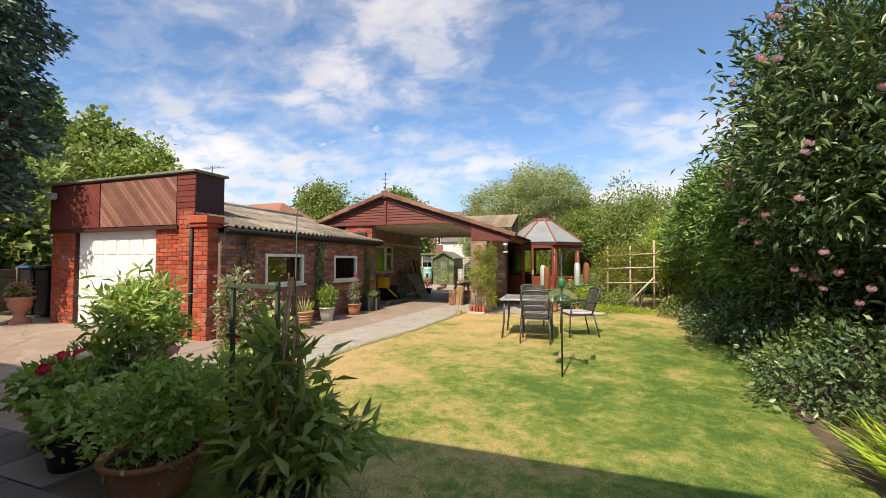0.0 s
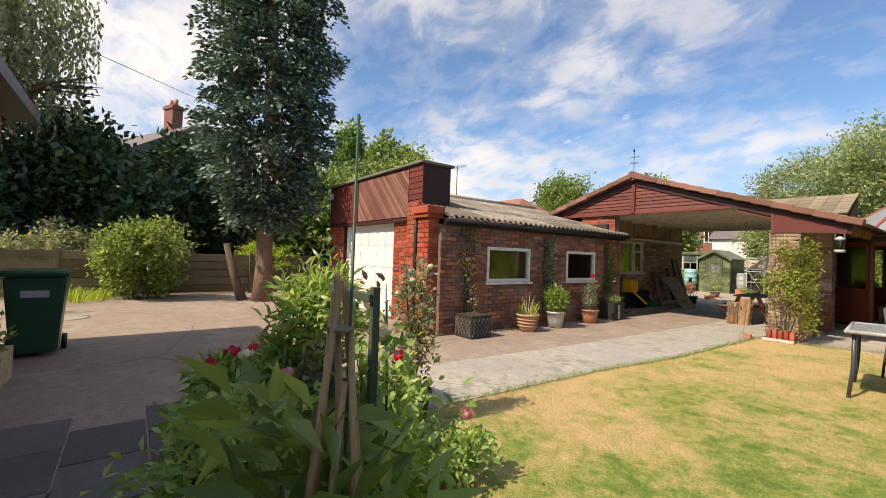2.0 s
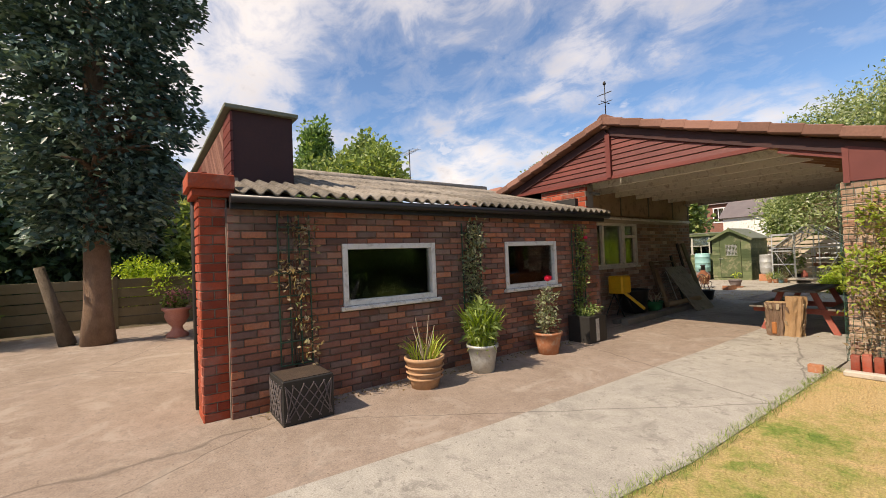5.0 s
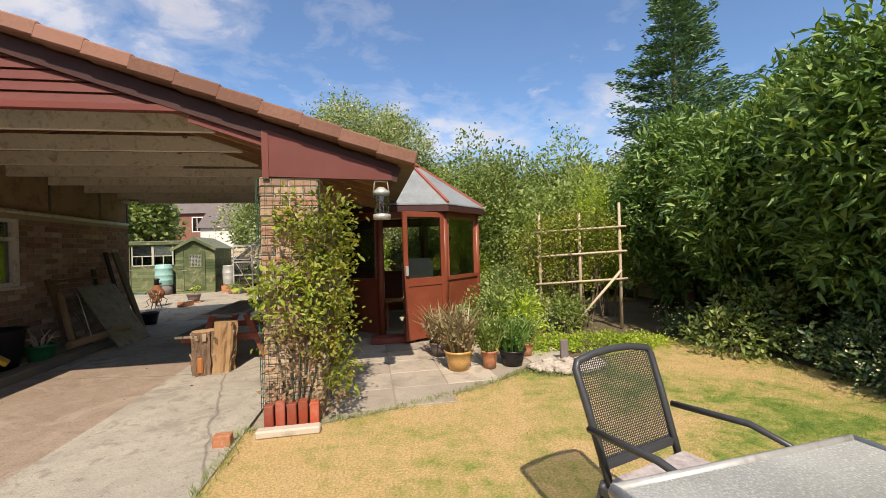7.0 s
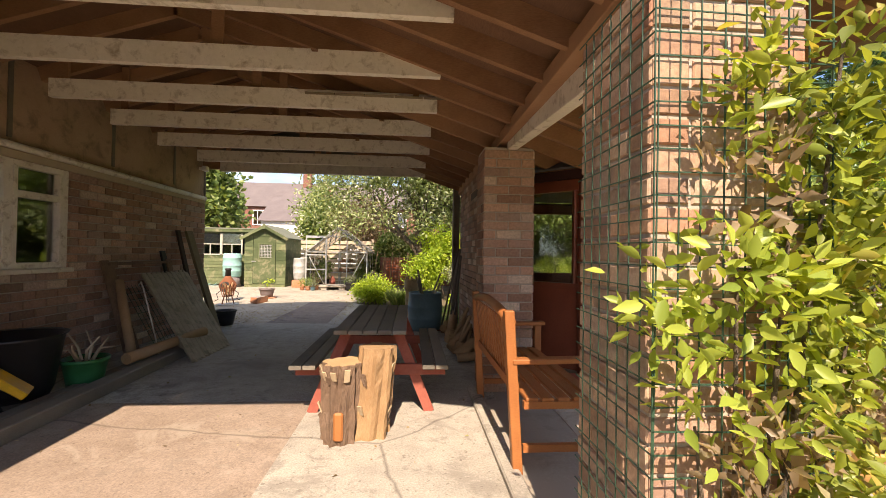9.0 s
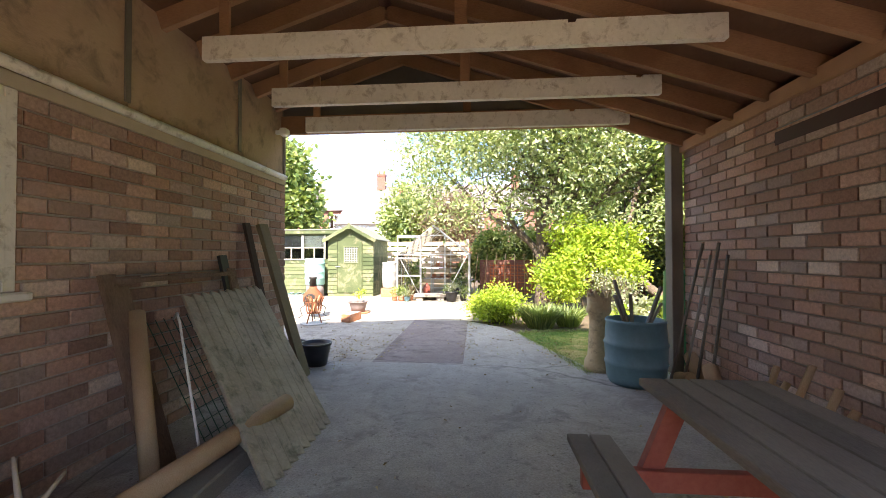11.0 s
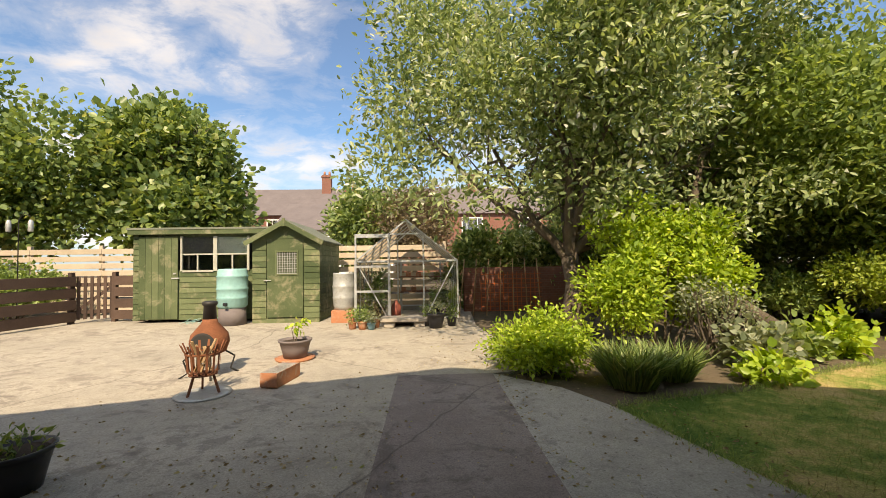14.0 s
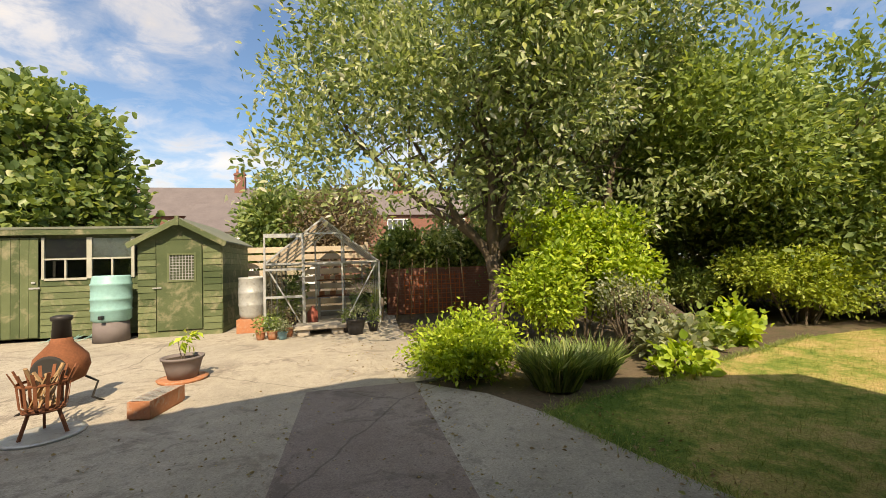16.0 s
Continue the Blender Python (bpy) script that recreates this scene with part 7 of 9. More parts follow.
part("compost", boxes((-0.2, -0.2, 0.36, 0.2, 0.2, 0.385)), M["soil"], pl)
def trellis_climber(name, at, w, z0, z1, leaf, n, label, sparse=0.08, flower=None):
    t = thing(name, at, label, "climbing plant")
    tr_ = part("trellis", boxes(*[(0.02, -w / 2 + k * w / 3 - 0.006, z0, 0.032, -w / 2 + k * w / 3 + 0.006, z1) for k in range(4)], *[(0.032, -w / 2, z0 + k * 0.22, 0.042, w / 2, z0 + k * 0.22 + 0.012) for k in range(int((z1 - z0) / 0.22) + 1)]), M["wire"], t)
    stems(t, 0.3, [(0.07, -w * 0.3, z1 - 0.1), (0.08, w * 0.2, z1 - 0.2), (0.06, 0, z1)], 0.006)
    k = max(3, int((z1 - z0) / 0.3))
    plant(t, [(0.08, random.uniform(-0.08, 0.08), z0 + (z1 - z0) * (i + 0.5) / k, 0.07, w * 0.42, 0.2) for i in range(k)], n, leaf, 0.05, "leaf", sparse)
    if flower:
        bloom(t, (0.14, 0.04, z1 - 0.15), 0.045, flower, 20)
    return t
trellis_climber("wall_climber", (X, 2.0, 0), 0.3, 0.4, 1.85, "dry", 420, "thin climbing rose on a wire trellis", 0.1)
trellis_climber("wall_climber", (X, 4.25, 0), 0.3, 0.35, 1.8, "grey", 1500, "leafy climber on a wall trellis with pale shoots", 0.08)
trellis_climber("wall_climber", (X, 6.5, 0), 0.3, 0.4, 1.75, "mid", 800, "sparse climbing rose with a pink flower", 0.08, "redp")
t = pot("barrel_pot", (-4.52, 3.23, 0), 0.215, 0.33, "terra_pale", "ribbed terracotta pot of spent irises", group="pots along the wall")
grass(t, 60, 0.13, 0.3, "yellowgreen", 0.55, z=0.28); stems(t, 0.3, [(0.12 * math.cos(k), 0.12 * math.sin(k), 0.55 + 0.1 * (k % 3)) for k in range(7)], 0.007, "wood_pale")
for z in (0.1, 0.16, 0.22):
    bm = B(); lathe(bm, [(0.165 + z * 0.15, z), (0.18 + z * 0.15, z + 0.012), (0.167 + z * 0.15, z + 0.024)], 24, cap=False); part("rib", bm, M["terra_pale"], t)
t = pot("whitewashed_bucket", (-4.52, 4.06, 0), 0.19, 0.33, "zinc", "pale whitewashed bucket of feathery grass", group="pots along the wall")
plant(t, [(0, 0, 0.5, 0.15, 0.15, 0.2), (0, 0, 0.65, 0.1, 0.1, 0.15)], 900, "fresh", 0.13, "thin"); grass(t, 120, 0.12, 0.5, "lime", 0.3, z=0.28)
t = pot("rose_pot", (-4.56, 5.29, 0), 0.2, 0.3, "terracotta", "ribbed terracotta pot with a red rose", group="pots along the wall")
plant(t, [(0, 0, 0.45, 0.16, 0.16, 0.14), (0, 0, 0.7, 0.12, 0.12, 0.2)], 620, "grey", 0.05); stems(t, 0.25, [(0.05, 0, 1.0), (-0.08, 0.05, 0.8), (0, -0.08, 0.7)]); bloom(t, (0.05, 0, 1.03), 0.05, "redp", 26)
t = thing("slate_planter", (-4.66, 6.35, 0), "square dark slate planter with a pale stripe", "planter")
part("box", boxes((-0.19, -0.22, 0, 0.19, 0.22, 0.4), bevel=0.006), M["iron"], t); part("stripe", boxes((0.186, -0.06, 0.03, 0.194, 0.02, 0.36)), M["zinc"], t)
plant(t, [(0, 0, 0.48, 0.18, 0.2, 0.1)], 300, "mid", 0.05)

# urn and bins beside the garage
ur = thing("garden_urn", (-10.75, 1.35, 0), "pink stone urn of geraniums by the garage", "urn")
bm = B(); lathe(bm, [(0.2, 0), (0.2, 0.06), (0.12, 0.12), (0.09, 0.2), (0.17, 0.3), (0.22, 0.42), (0.2, 0.5), (0.27, 0.56), (0.26, 0.6), (0.2, 0.58)], 24); part("bowl", bm, M["urn"], ur)
plant(ur, [(0, 0, 0.72, 0.22, 0.22, 0.13)], 500, "fresh", 0.06, "wide"); plant(ur, [(0, 0, 0.8, 0.22, 0.22, 0.12)], 260, "pink", 0.045, "wide", name="flowers")
for x, c, lab in ((-12.0, "black", "black wheelie bin behind the fence"), (-12.65, "blue_pl", "blue-lidded recycling bin behind the fence")):
    b2 = thing("recycling_bin", (x, 2.6, 0), lab, "bin")
    part("body", boxes((-0.25, -0.3, 0, 0.25, 0.3, 1.2), bevel=0.03), M["black"], b2); part("lid", boxes((-0.28, -0.34, 1.2, 0.28, 0.34, 1.28), bevel=0.02), M[c], b2)
mh = thing("manhole_cover", (-9.4, -3.66, 0.006), "round iron manhole cover in the drive", "manhole")
bm = B(); lathe(bm, [(0.36, -0.01), (0.36, 0.006), (0.3, 0.008)], 32); part("cover", bm, M["paving"], mh)

# garden table and chairs
tb = thing("garden_table", (0.19, 3.85, 0), "grey metal garden table with a dotted glass top", "table", rz=5)
tb.scale = (1.0, 0.88, 1.0)
part("tabletop", boxes((-0.44, -0.56, 0.705, 0.44, 0.56, 0.717), bevel=0.004), M["tabletop"], tb)
for a, b in (((-0.46, -0.58), (0.46, -0.58)), ((0.46, -0.58), (0.46, 0.58)), ((0.46, 0.58), (-0.46, 0.58)), ((-0.46, 0.58), (-0.46, -0.58))):
    bm = B(); tube(bm, [(*a, 0.705), (*b, 0.705)], 0.019, 8); part("rim", bm, M["zinc"], tb)
for x in (-0.4, 0.4):
    for y in (-0.5, 0.5):
        bm = B(); tube(bm, [(x, y, 0.69), (x * 1.02, y * 1.02, 0.3), (x * 1.1, y * 1.05, 0)], 0.018, 8); part("leg", bm, M["chairgrey"], tb)
bm = B(); lathe(bm, [(0.03, 0.718), (0.045, 0.72), (0.045, 0.724), (0.02, 0.726)], 16); part("parasol_ring", bm, M["zinc"], tb)

def garden_chair():
    c = thing("garden_chair", (0, 0, 0), "grey metal garden chair with a mesh back and a checked cushion", "chair", "chairs round the garden table")
    bm = B(); tube(bm, [(-0.215, 0.2, 0.42), (-0.23, 0.29, 0.7), (-0.237, 0.345, 0.855), (-0.222, 0.352, 0.882), (-0.12, 0.358, 0.9), (0.0, 0.36, 0.905), (0.12, 0.358, 0.9), (0.222, 0.352, 0.882), (0.237, 0.345, 0.855), (0.23, 0.29, 0.7), (0.215, 0.2, 0.42)], 0.016, 8, True); part("back_frame", bm, M["chairgrey"], c)
    bm = B()
    for i in range(40):
        x = -0.215 + i * 0.011
        bar(bm, (x, 0.235, 0.5), (x, 0.352, 0.885), 0.003, 0.002)
    for i in range(42):
        z = 0.5 + i * 0.0092
        y = 0.237 + (z - 0.5) * 0.303
        bar(bm, (-0.22, y, z), (0.22, y, z), 0.002, 0.003)
    bar(bm, (-0.22, 0.235, 0.495), (0.22, 0.235, 0.495), 0.03, 0.03)
    part("back_mesh", bm, M["chairgrey"], c)
    for s in (-1, 1):
        bm = B(); tube(bm, [(s * 0.26, -0.24, 0.0), (s * 0.26, -0.22, 0.4), (s * 0.27, -0.2, 0.62), (s * 0.275, -0.05, 0.655), (s * 0.26, 0.26, 0.64)], 0.014, 8); part("arm", bm, M["chairgrey"], c)
        bm = B(); tube(bm, [(s * 0.23, 0.22, 0.44), (s * 0.245, 0.28, 0.2), (s * 0.25, 0.33, 0.0)], 0.014, 8); part("leg", bm, M["chairgrey"], c)
        bm = B(); bar(bm, (s * 0.25, -0.22, 0.41), (s * 0.24, 0.22, 0.41), 0.02, 0.03); part("seat_rail", bm, M["chairgrey"], c)
    part("seat", boxes((-0.24, -0.23, 0.4, 0.24, 0.2, 0.415), bevel=0.004), M["chairgrey"], c)
    part("cushion", boxes((-0.23, -0.24, 0.418, 0.23, 0.2, 0.47), bevel=0.02), M["cushion"], c, "white and grey checked cushion")
    return c
c0 = garden_chair()
c0.matrix_basis = pose(0.22, 4.64, 0, rz=17)
copy_thing(c0, pose(0.42, 3.28, 0, rz=183))
copy_thing(c0, pose(1.08, 4.1, 0, rz=-68))

# bird feeder
bf = thing("bird_feeder_pole", (1.0, 1.05, 0), "iron bird feeding pole with a clear rain dome and hanging feeders", "bird feeder")
bm = B(); tube(bm, [(0, 0, 0), (0, 0, 1.5)], 0.011, 8); part("pole", bm, M["iron"], bf)
bm = B(); lathe(bm, [(0.2, 0.93), (0.185, 0.97), (0.14, 1.02), (0.06, 1.06), (0.02, 1.07)], 28, cap=False); part("dome", bm, M["glass_clear"], bf)
bm = B(); lathe(bm, [(0.035, 1.08), (0.045, 1.11), (0.045, 1.18), (0.02, 1.2)], 16); part("feeder_top", bm, M["green_pl"], bf)
for k, (a, z) in enumerate(((0.3, 1.45), (2.5, 1.42), (4.2, 1.4), (5.4, 1.45))):
    ex, ey = 0.3 * math.cos(a), 0.3 * math.sin(a)
    bm = B(); tube(bm, [(0, 0, z - 0.12), (ex * 0.3, ey * 0.3, z + 0.06), (ex * 0.7, ey * 0.7, z + 0.1), (ex, ey, z + 0.02), (ex, ey, z - 0.06)], 0.005, 6); part("arm", bm, M["iron"], bf)
    bm = B(); lathe(bm, [(0.03, z - 0.33), (0.034, z - 0.32), (0.034, z - 0.1), (0.02, z - 0.07)], 14, ex, ey); f_ = part("seed_feeder", bm, M["zinc" if k % 2 else "rust"], bf)
    bm = B(); lathe(bm, [(0.05, z - 0.345), (0.055, z - 0.33), (0.03, z - 0.328)], 16, ex, ey); part("tray", bm, M["green_pl"], f_)

# front pillar: climber, net, edging, lantern
pc = thing("pillar_climber", (-1.57, 6.8, 0), "climbing plant over wire netting on the brick pillar", "climbing plant")
bm = B()
for i in range(9):
    x = -0.25 + i * 0.062
    bar(bm, (x, -0.03, 0.12), (x + random.uniform(-.012, .012), -0.03, 1.98), 0.0034)
for i in range(32):
    z = 0.12 + i * 0.06
    bar(bm, (-0.25, -0.03, z), (0.25, -0.03, z + random.uniform(-.012, .012)), 0.0034)
    bar(bm, (-0.25, -0.03, z), (-0.25, 0.45, z + random.uniform(-.01, .01)), 0.0034)
for i in range(8):
    bar(bm, (-0.25, -0.03 + i * 0.06, 0.12), (-0.25, -0.03 + i * 0.06, 1.98), 0.0034)
part("netting", bm, M["wire"], pc)
stems(pc, 0.0, [(0.1, -0.06, 1.4), (0.24, -0.06, 1.8), (-0.05, -0.06, 1.2), (0.3, 0.1, 1.7), (-0.15, -0.05, 0.8), (0.32, 0.0, 1.0)], 0.01)
plant(pc, [(0.22, -0.09, 1.72, 0.28, 0.12, 0.16), (0.3, -0.02, 1.45, 0.22, 0.2, 0.3), (0.3, 0.0, 1.1, 0.2, 0.2, 0.3), (0.28, 0.0, 0.75, 0.2, 0.18, 0.25), (0.36, 0, 0.45, 0.12, 0.15, 0.2)], 2400, "vine", 0.05, "oval", 0.09)
plant(pc, [(-0.1, -0.1, 1.15, 0.2, 0.08, 0.25), (-0.02, -0.1, 0.9, 0.24, 0.08, 0.2), (0.0, -0.1, 1.6, 0.12, 0.07, 0.2), (0.1, -0.1, 1.3, 0.15, 0.08, 0.3), (-0.24, -0.05, 1.1, 0.07, 0.12, 0.2)], 600, "yellowgreen", 0.056, "oval", 0.07, name="young_foliage")
plant(pc, [(0.05, -0.08, 0.5, 0.25, 0.08, 0.4), (0.3, -0.05, 0.25, 0.15, 0.12, 0.2), (-0.02, -0.08, 1.4, 0.15, 0.06, 0.25)], 520, "dry", 0.05, "leaf", 0.06, name="dead_foliage")
ed = thing("edging_tiles", (-1.8, 6.66, 0), "row of red upright edging bricks at the pillar foot", "edging")
for i in range(5):
    bm = B(); box(bm, 0.02 + i * 0.085, 0.0, 0, 0.02 + i * 0.085 + 0.07, 0.08, 0.2 + 0.02 * (i % 2), 0.006); part("brick", bm, M["brick_red"], ed)
solid("kerb_stone", boxes((-1.82, 6.54, 0, -1.35, 6.63, 0.06), bevel=0.012), M["paving"], "pale kerb stones at the pillar foot", "kerb")
solid("loose_brick", boxes((-0.06, -0.04, 0, 0.06, 0.04, 0.09), bevel=0.006), M["terracotta"], "loose orange brick at the lawn edge", "brick", at=(-2.02, 6.5, 0.0))
ln = thing("lantern", (-0.83, 6.82, 1.64), "hanging glass and silver metal lantern", "lantern")
ln.scale = (1.3, 1.3, 1.3)
bm = B(); tube(bm, [(0, 0, 0.26), (0, 0, 0.42)], 0.003, 5); part("chain", bm, M["iron"], ln)
bm = B(); tube(bm, [(-0.05, 0, 0.18), (-0.04, 0, 0.25), (0.04, 0, 0.25), (0.05, 0, 0.18)], 0.005, 6); part("handle", bm, M["zinc"], ln)
bm = B(); lathe(bm, [(0.055, 0.0), (0.058, 0.03), (0.05, 0.035)], 20); part("base", bm, M["zinc"], ln)
bm = B(); lathe(bm, [(0.048, 0.035), (0.05, 0.08), (0.05, 0.15), (0.045, 0.17)], 20, cap=False); part("glass", bm, M["glass_clear"], ln)
bm = B(); lathe(bm, [(0.052, 0.16), (0.055, 0.18), (0.03, 0.2), (0.02, 0.21)], 20); part("lid", bm, M["zinc"], ln)

# carport things
def log(name, at, r, h, label, lean=(0, 0), rz=0):
    t = thing(name, at, label, "log", rz=rz)
    bm = B()
    rings = []
    seg, lv = 26, 14
    ph = [random.uniform(0.78, 1.18) for _ in range(seg)]
    for j in range(lv):
        z = h * j / (lv - 1)
        row = []
        for k in range(seg):
            a = 2 * math.pi * k / seg
            rr_ = r * ph[k] * (1 + 0.16 * noise.noise(Vector((3 * math.cos(a), 3 * math.sin(a), z * 9 + r * 50))) * (j < lv - 1))
            row.append(bm.verts.new((rr_ * math.cos(a) + lean[0] * z, rr_ * math.sin(a) + lean[1] * z, z)))
        rings.append(row)
    for a, b in zip(rings, rings[1:]):
        for k in range(seg):
            bm.faces.new((a[k], a[(k + 1) % seg], b[(k + 1) % seg], b[k]))
    bm.faces.new(rings[0][::-1])
    part("bark", bm, M["bark_red" if name == "upright_log" else "wood_raw"], t)
    for q in range(14):
        a, z = random.uniform(0, 6.28), random.uniform(0.02, h * 0.9)
        bm = B(); bar(bm, (r * 1.0 * math.cos(a) + lean[0] * z, r * 1.0 * math.sin(a) + lean[1] * z, z), (r * 1.2 * math.cos(a) + lean[0] * z, r * 1.2 * math.sin(a) + lean[1] * z, z + random.uniform(0.04, 0.09)), 0.035, 0.008); part("bark_flake", bm, M["wood_mid" if q % 2 else "bark_red"], t)
    bm = B()
    pts = [(r * 0.97 * ph[k] * math.cos(2 * math.pi * k / seg) + lean[0] * h, r * 0.97 * ph[k] * math.sin(2 * math.pi * k / seg) + lean[1] * h) for k in range(seg)]
    poly(bm, pts, h - 0.02, h + 0.004); part("cut_face", bm, M["wood_raw"], t)
    return t
log("upright_log", (-2.87, 8.5, 0), 0.125, 0.5, "short upright log with broken bark", (0.0, 0.05))
log("split_log", (-2.7, 8.56, 0), 0.115, 0.59, "taller split log with a fresh cut top", (0.08, 0.02))
solid("bark_slab", boxes((-2.9, 8.37, 0.04, -2.84, 8.4, 0.22), bevel=0.012), M["teak"], "orange strip of split bark leaning on the log", "bark")
pt = thing("picnic_table", (-2.72, 9.5, 0), "weathered picnic table with red-stained legs", "picnic table")
pt.scale = (0.72, 0.87, 0.9)
for i in range(5):
    part("top_board", boxes((-0.36 + i * 0.146, -0.85, 0.7, -0.36 + i * 0.146 + 0.136, 0.85, 0.735), bevel=0.005), M["wood_grey"], pt)
for s in (-1, 1):
    for j in (0, 1):
        x0 = s * 0.66 - 0.13 + j * 0.135
        part("bench_board", boxes((x0, -0.85, 0.42, x0 + 0.125, 0.85, 0.455), bevel=0.005), M["wood_grey"], pt)
    for y in (-0.62, 0.62):
        bm = B(); bar(bm, (s * 0.62, y, 0.0), (s * 0.26, y, 0.7), 0.045, 0.1); part("leg", bm, M["redlead"], pt)
for y in (-0.67, 0.57):
    part("crossbar", boxes((-0.78, y, 0.33, 0.78, y + 0.045, 0.42), bevel=0.004), M["redlead"], pt)
bc = thing("garden_bench", (-1.59, 8.62, 0.012), "orange-stained slatted hardwood garden bench", "bench", rz=-90)
for x in (-0.6, 0.6):
    for y in (-0.24, 0.24):
        top_ = 0.9 if y < 0 else 0.62
        bm = B(); bar(bm, (x, y, 0.0), (x, y - (0.06 if y < 0 else 0), top_), 0.055, 0.055, bevel=0.004); part("leg", bm, M["teak"], bc)
    bm = B(); bar(bm, (x, -0.28, 0.62), (x, 0.3, 0.63), 0.07, 0.03, bevel=0.006); part("armrest", bm, M["teak"], bc)
    part("side_rail", boxes((x - 0.02, -0.21, 0.36, x + 0.02, 0.21, 0.4), (x - 0.015, -0.21, 0.12, x + 0.015, 0.21, 0.16)), M["teak"], bc)
for i in range(5):
    part("seat_slat", boxes((-0.62, -0.2 + i * 0.09, 0.4, 0.62, -0.13 + i * 0.09, 0.422), bevel=0.004), M["teak"], bc)
for i in range(15):
    x = -0.53 + i * 0.0757
    bm = B(); bar(bm, (x, -0.25, 0.48), (x, -0.3, 0.84), 0.04, 0.012, up=(0, 1, 0)); part("back_slat", bm, M["teak"], bc)
bm = B(); tube(bm, [(-0.62, -0.29, 0.84), (-0.3, -0.3, 0.885), (0, -0.3, 0.9), (0.3, -0.3, 0.885), (0.62, -0.29, 0.84)], 0.03, 8); part("top_rail", bm, M["teak"], bc)
part("bottom_rail", boxes((-0.6, -0.27, 0.44, 0.6, -0.235, 0.49)), M["teak"], bc)
part("front_rail", boxes((-0.6, 0.21, 0.33, 0.6, 0.24, 0.4)), M["teak"], bc)
solid("kerb_carport", boxes((-1.92, 7.3, 0, -1.82, 9.37, 0.05), bevel=0.01), M["concrete"], "raised concrete kerb", "kerb", "structure")
# along the left wall
tbk = thing("timber_baulk", (-4.95, 7.9, 0), "long squared timber lying on the floor", "timber", rz=92)
part("timber", boxes((0, -0.07, 0.0, 3.0, 0.07, 0.11), bevel=0.01), M["wood_grey"], tbk)
tbk = thing("timber_baulk", (-5.15, 7.9, 0), "second long timber beside the first", "timber", rz=91)
part("timber", boxes((0, -0.05, 0.0, 2.6, 0.05, 0.09), bevel=0.01), M["wood_grey"], tbk)
lg = thing("fence_post", (-5.13, 9.92, 0.11), "round timber post lying by the wall", "post", rz=80)
bm = B(); tube(bm, [(0, 0, 0.06), (1.1, 0, 0.12)], 0.055, 12); part("post", bm, M["wood_raw"], lg)
t = thing("plastic_tub", (-5.5, 9.2, 0.06), "black flexible plastic tub with rope handles", "tub")
t.scale = (1.25, 1.25, 1.15)
solid("tub_stand", boxes((-5.66, 9.04, 0, -5.34, 9.36, 0.06), bevel=0.008), M["wood_grey"], "grey timber block under the black tub", "block")
bm = B(); lathe(bm, [(0.18, 0), (0.2, 0.05), (0.25, 0.4), (0.27, 0.42), (0.24, 0.41), (0.19, 0.06)], 26); part("tub", bm, M["black"], t)
bm = B(); tube(bm, [(-0.05, -0.25, 0.4), (0, -0.29, 0.44), (0.08, -0.27, 0.4)], 0.012, 6); part("handle", bm, M["cream"], t)
t = pot("green_tub", (-5.22, 9.55, 0), 0.17, 0.28, "green_pl", "green plastic bucket by the wall", "bucket"); 
t = thing("leaf_blower", (-5.5, 8.68, 0.0), "bright yellow plastic machine hood leaning on the wall", "machine", rz=-90)
bm = B(); box(bm, -0.17, -0.14, 0.5, 0.17, 0.18, 0.86, 0.03); part("hood", bm, M["yellow"], t)
bm = B(); bar(bm, (0.0, 0.12, 0.52), (-0.18, 0.42, 0.2), 0.2, 0.05, bevel=0.008); part("chute", bm, M["yellow"], t)
for x in (-0.18, 0.18):
    bm = B(); tube(bm, [(x, 0, 0.5), (x * 1.2, 0.25, 0)], 0.012, 6); part("leg", bm, M["iron"], t)
    bm = B(); tube(bm, [(x, 0, 0.5), (x * 1.2, -0.2, 0)], 0.012, 6); part("leg", bm, M["iron"], t)
# boards and sheets that lean on the wall
def leaning(name, foot, top, width, th, mat, label, rings=0):
    """A board whose foot is at foot and whose top rests at top; its width runs along the wall (y)."""
    t = thing(name, foot, label, "board")
    f, p = Vector((0, 0, 0)), Vector(top) - Vector(foot)
    bm = B()
    n_ = max(1, rings)
    for k in range(n_):
        y0 = width * k / n_
        a = f + Vector((0, y0 + width / n_ / 2, 0))
        b = p + Vector((0, y0 + width / n_ / 2, 0))
        bm = B(); bar(bm, a, b, width / n_ - (0.016 if n_ > 1 else 0.004), th + (0.006 if k % 2 else 0), up=(1, 0, 0), bevel=0.002)
        part("board", bm, M[mat], t)
    return t
t = thing("boarded_panel", (-4.74, 10.36, 0.01), "weathered grey panel of grooved boards leaning on the wall", "panel")
for i in range(10):
    foot, head = Vector((0.0, 0.088 * i + 0.044, 0.0)), Vector((-0.96, 0.72 + 0.1 * i, 0.9))
    bm = B(); bar(bm, foot, head, 0.084, 0.022, up=(1, 0, 0.9), bevel=0.003); part("board", bm, M["sheet_old"], t)
for q in (0.2, 0.8):
    a_, b_ = Vector((0, 0.03, 0)).lerp(Vector((-0.96, 0.74, 0.9)), q), Vector((0, 0.87, 0)).lerp(Vector((-0.96, 1.66, 0.9)), q)
    bm = B(); bar(bm, a_ + Vector((-0.03, 0, -0.03)), b_ + Vector((-0.03, 0, -0.03)), 0.07, 0.025, up=(1, 0, 0.9)); part("batten", bm, M["sheet_old"], t)
t = thing("salvaged_timber", (-5.5, 10.55, 0.01), "dark brown joined timbers leaning on the wall", "timber")
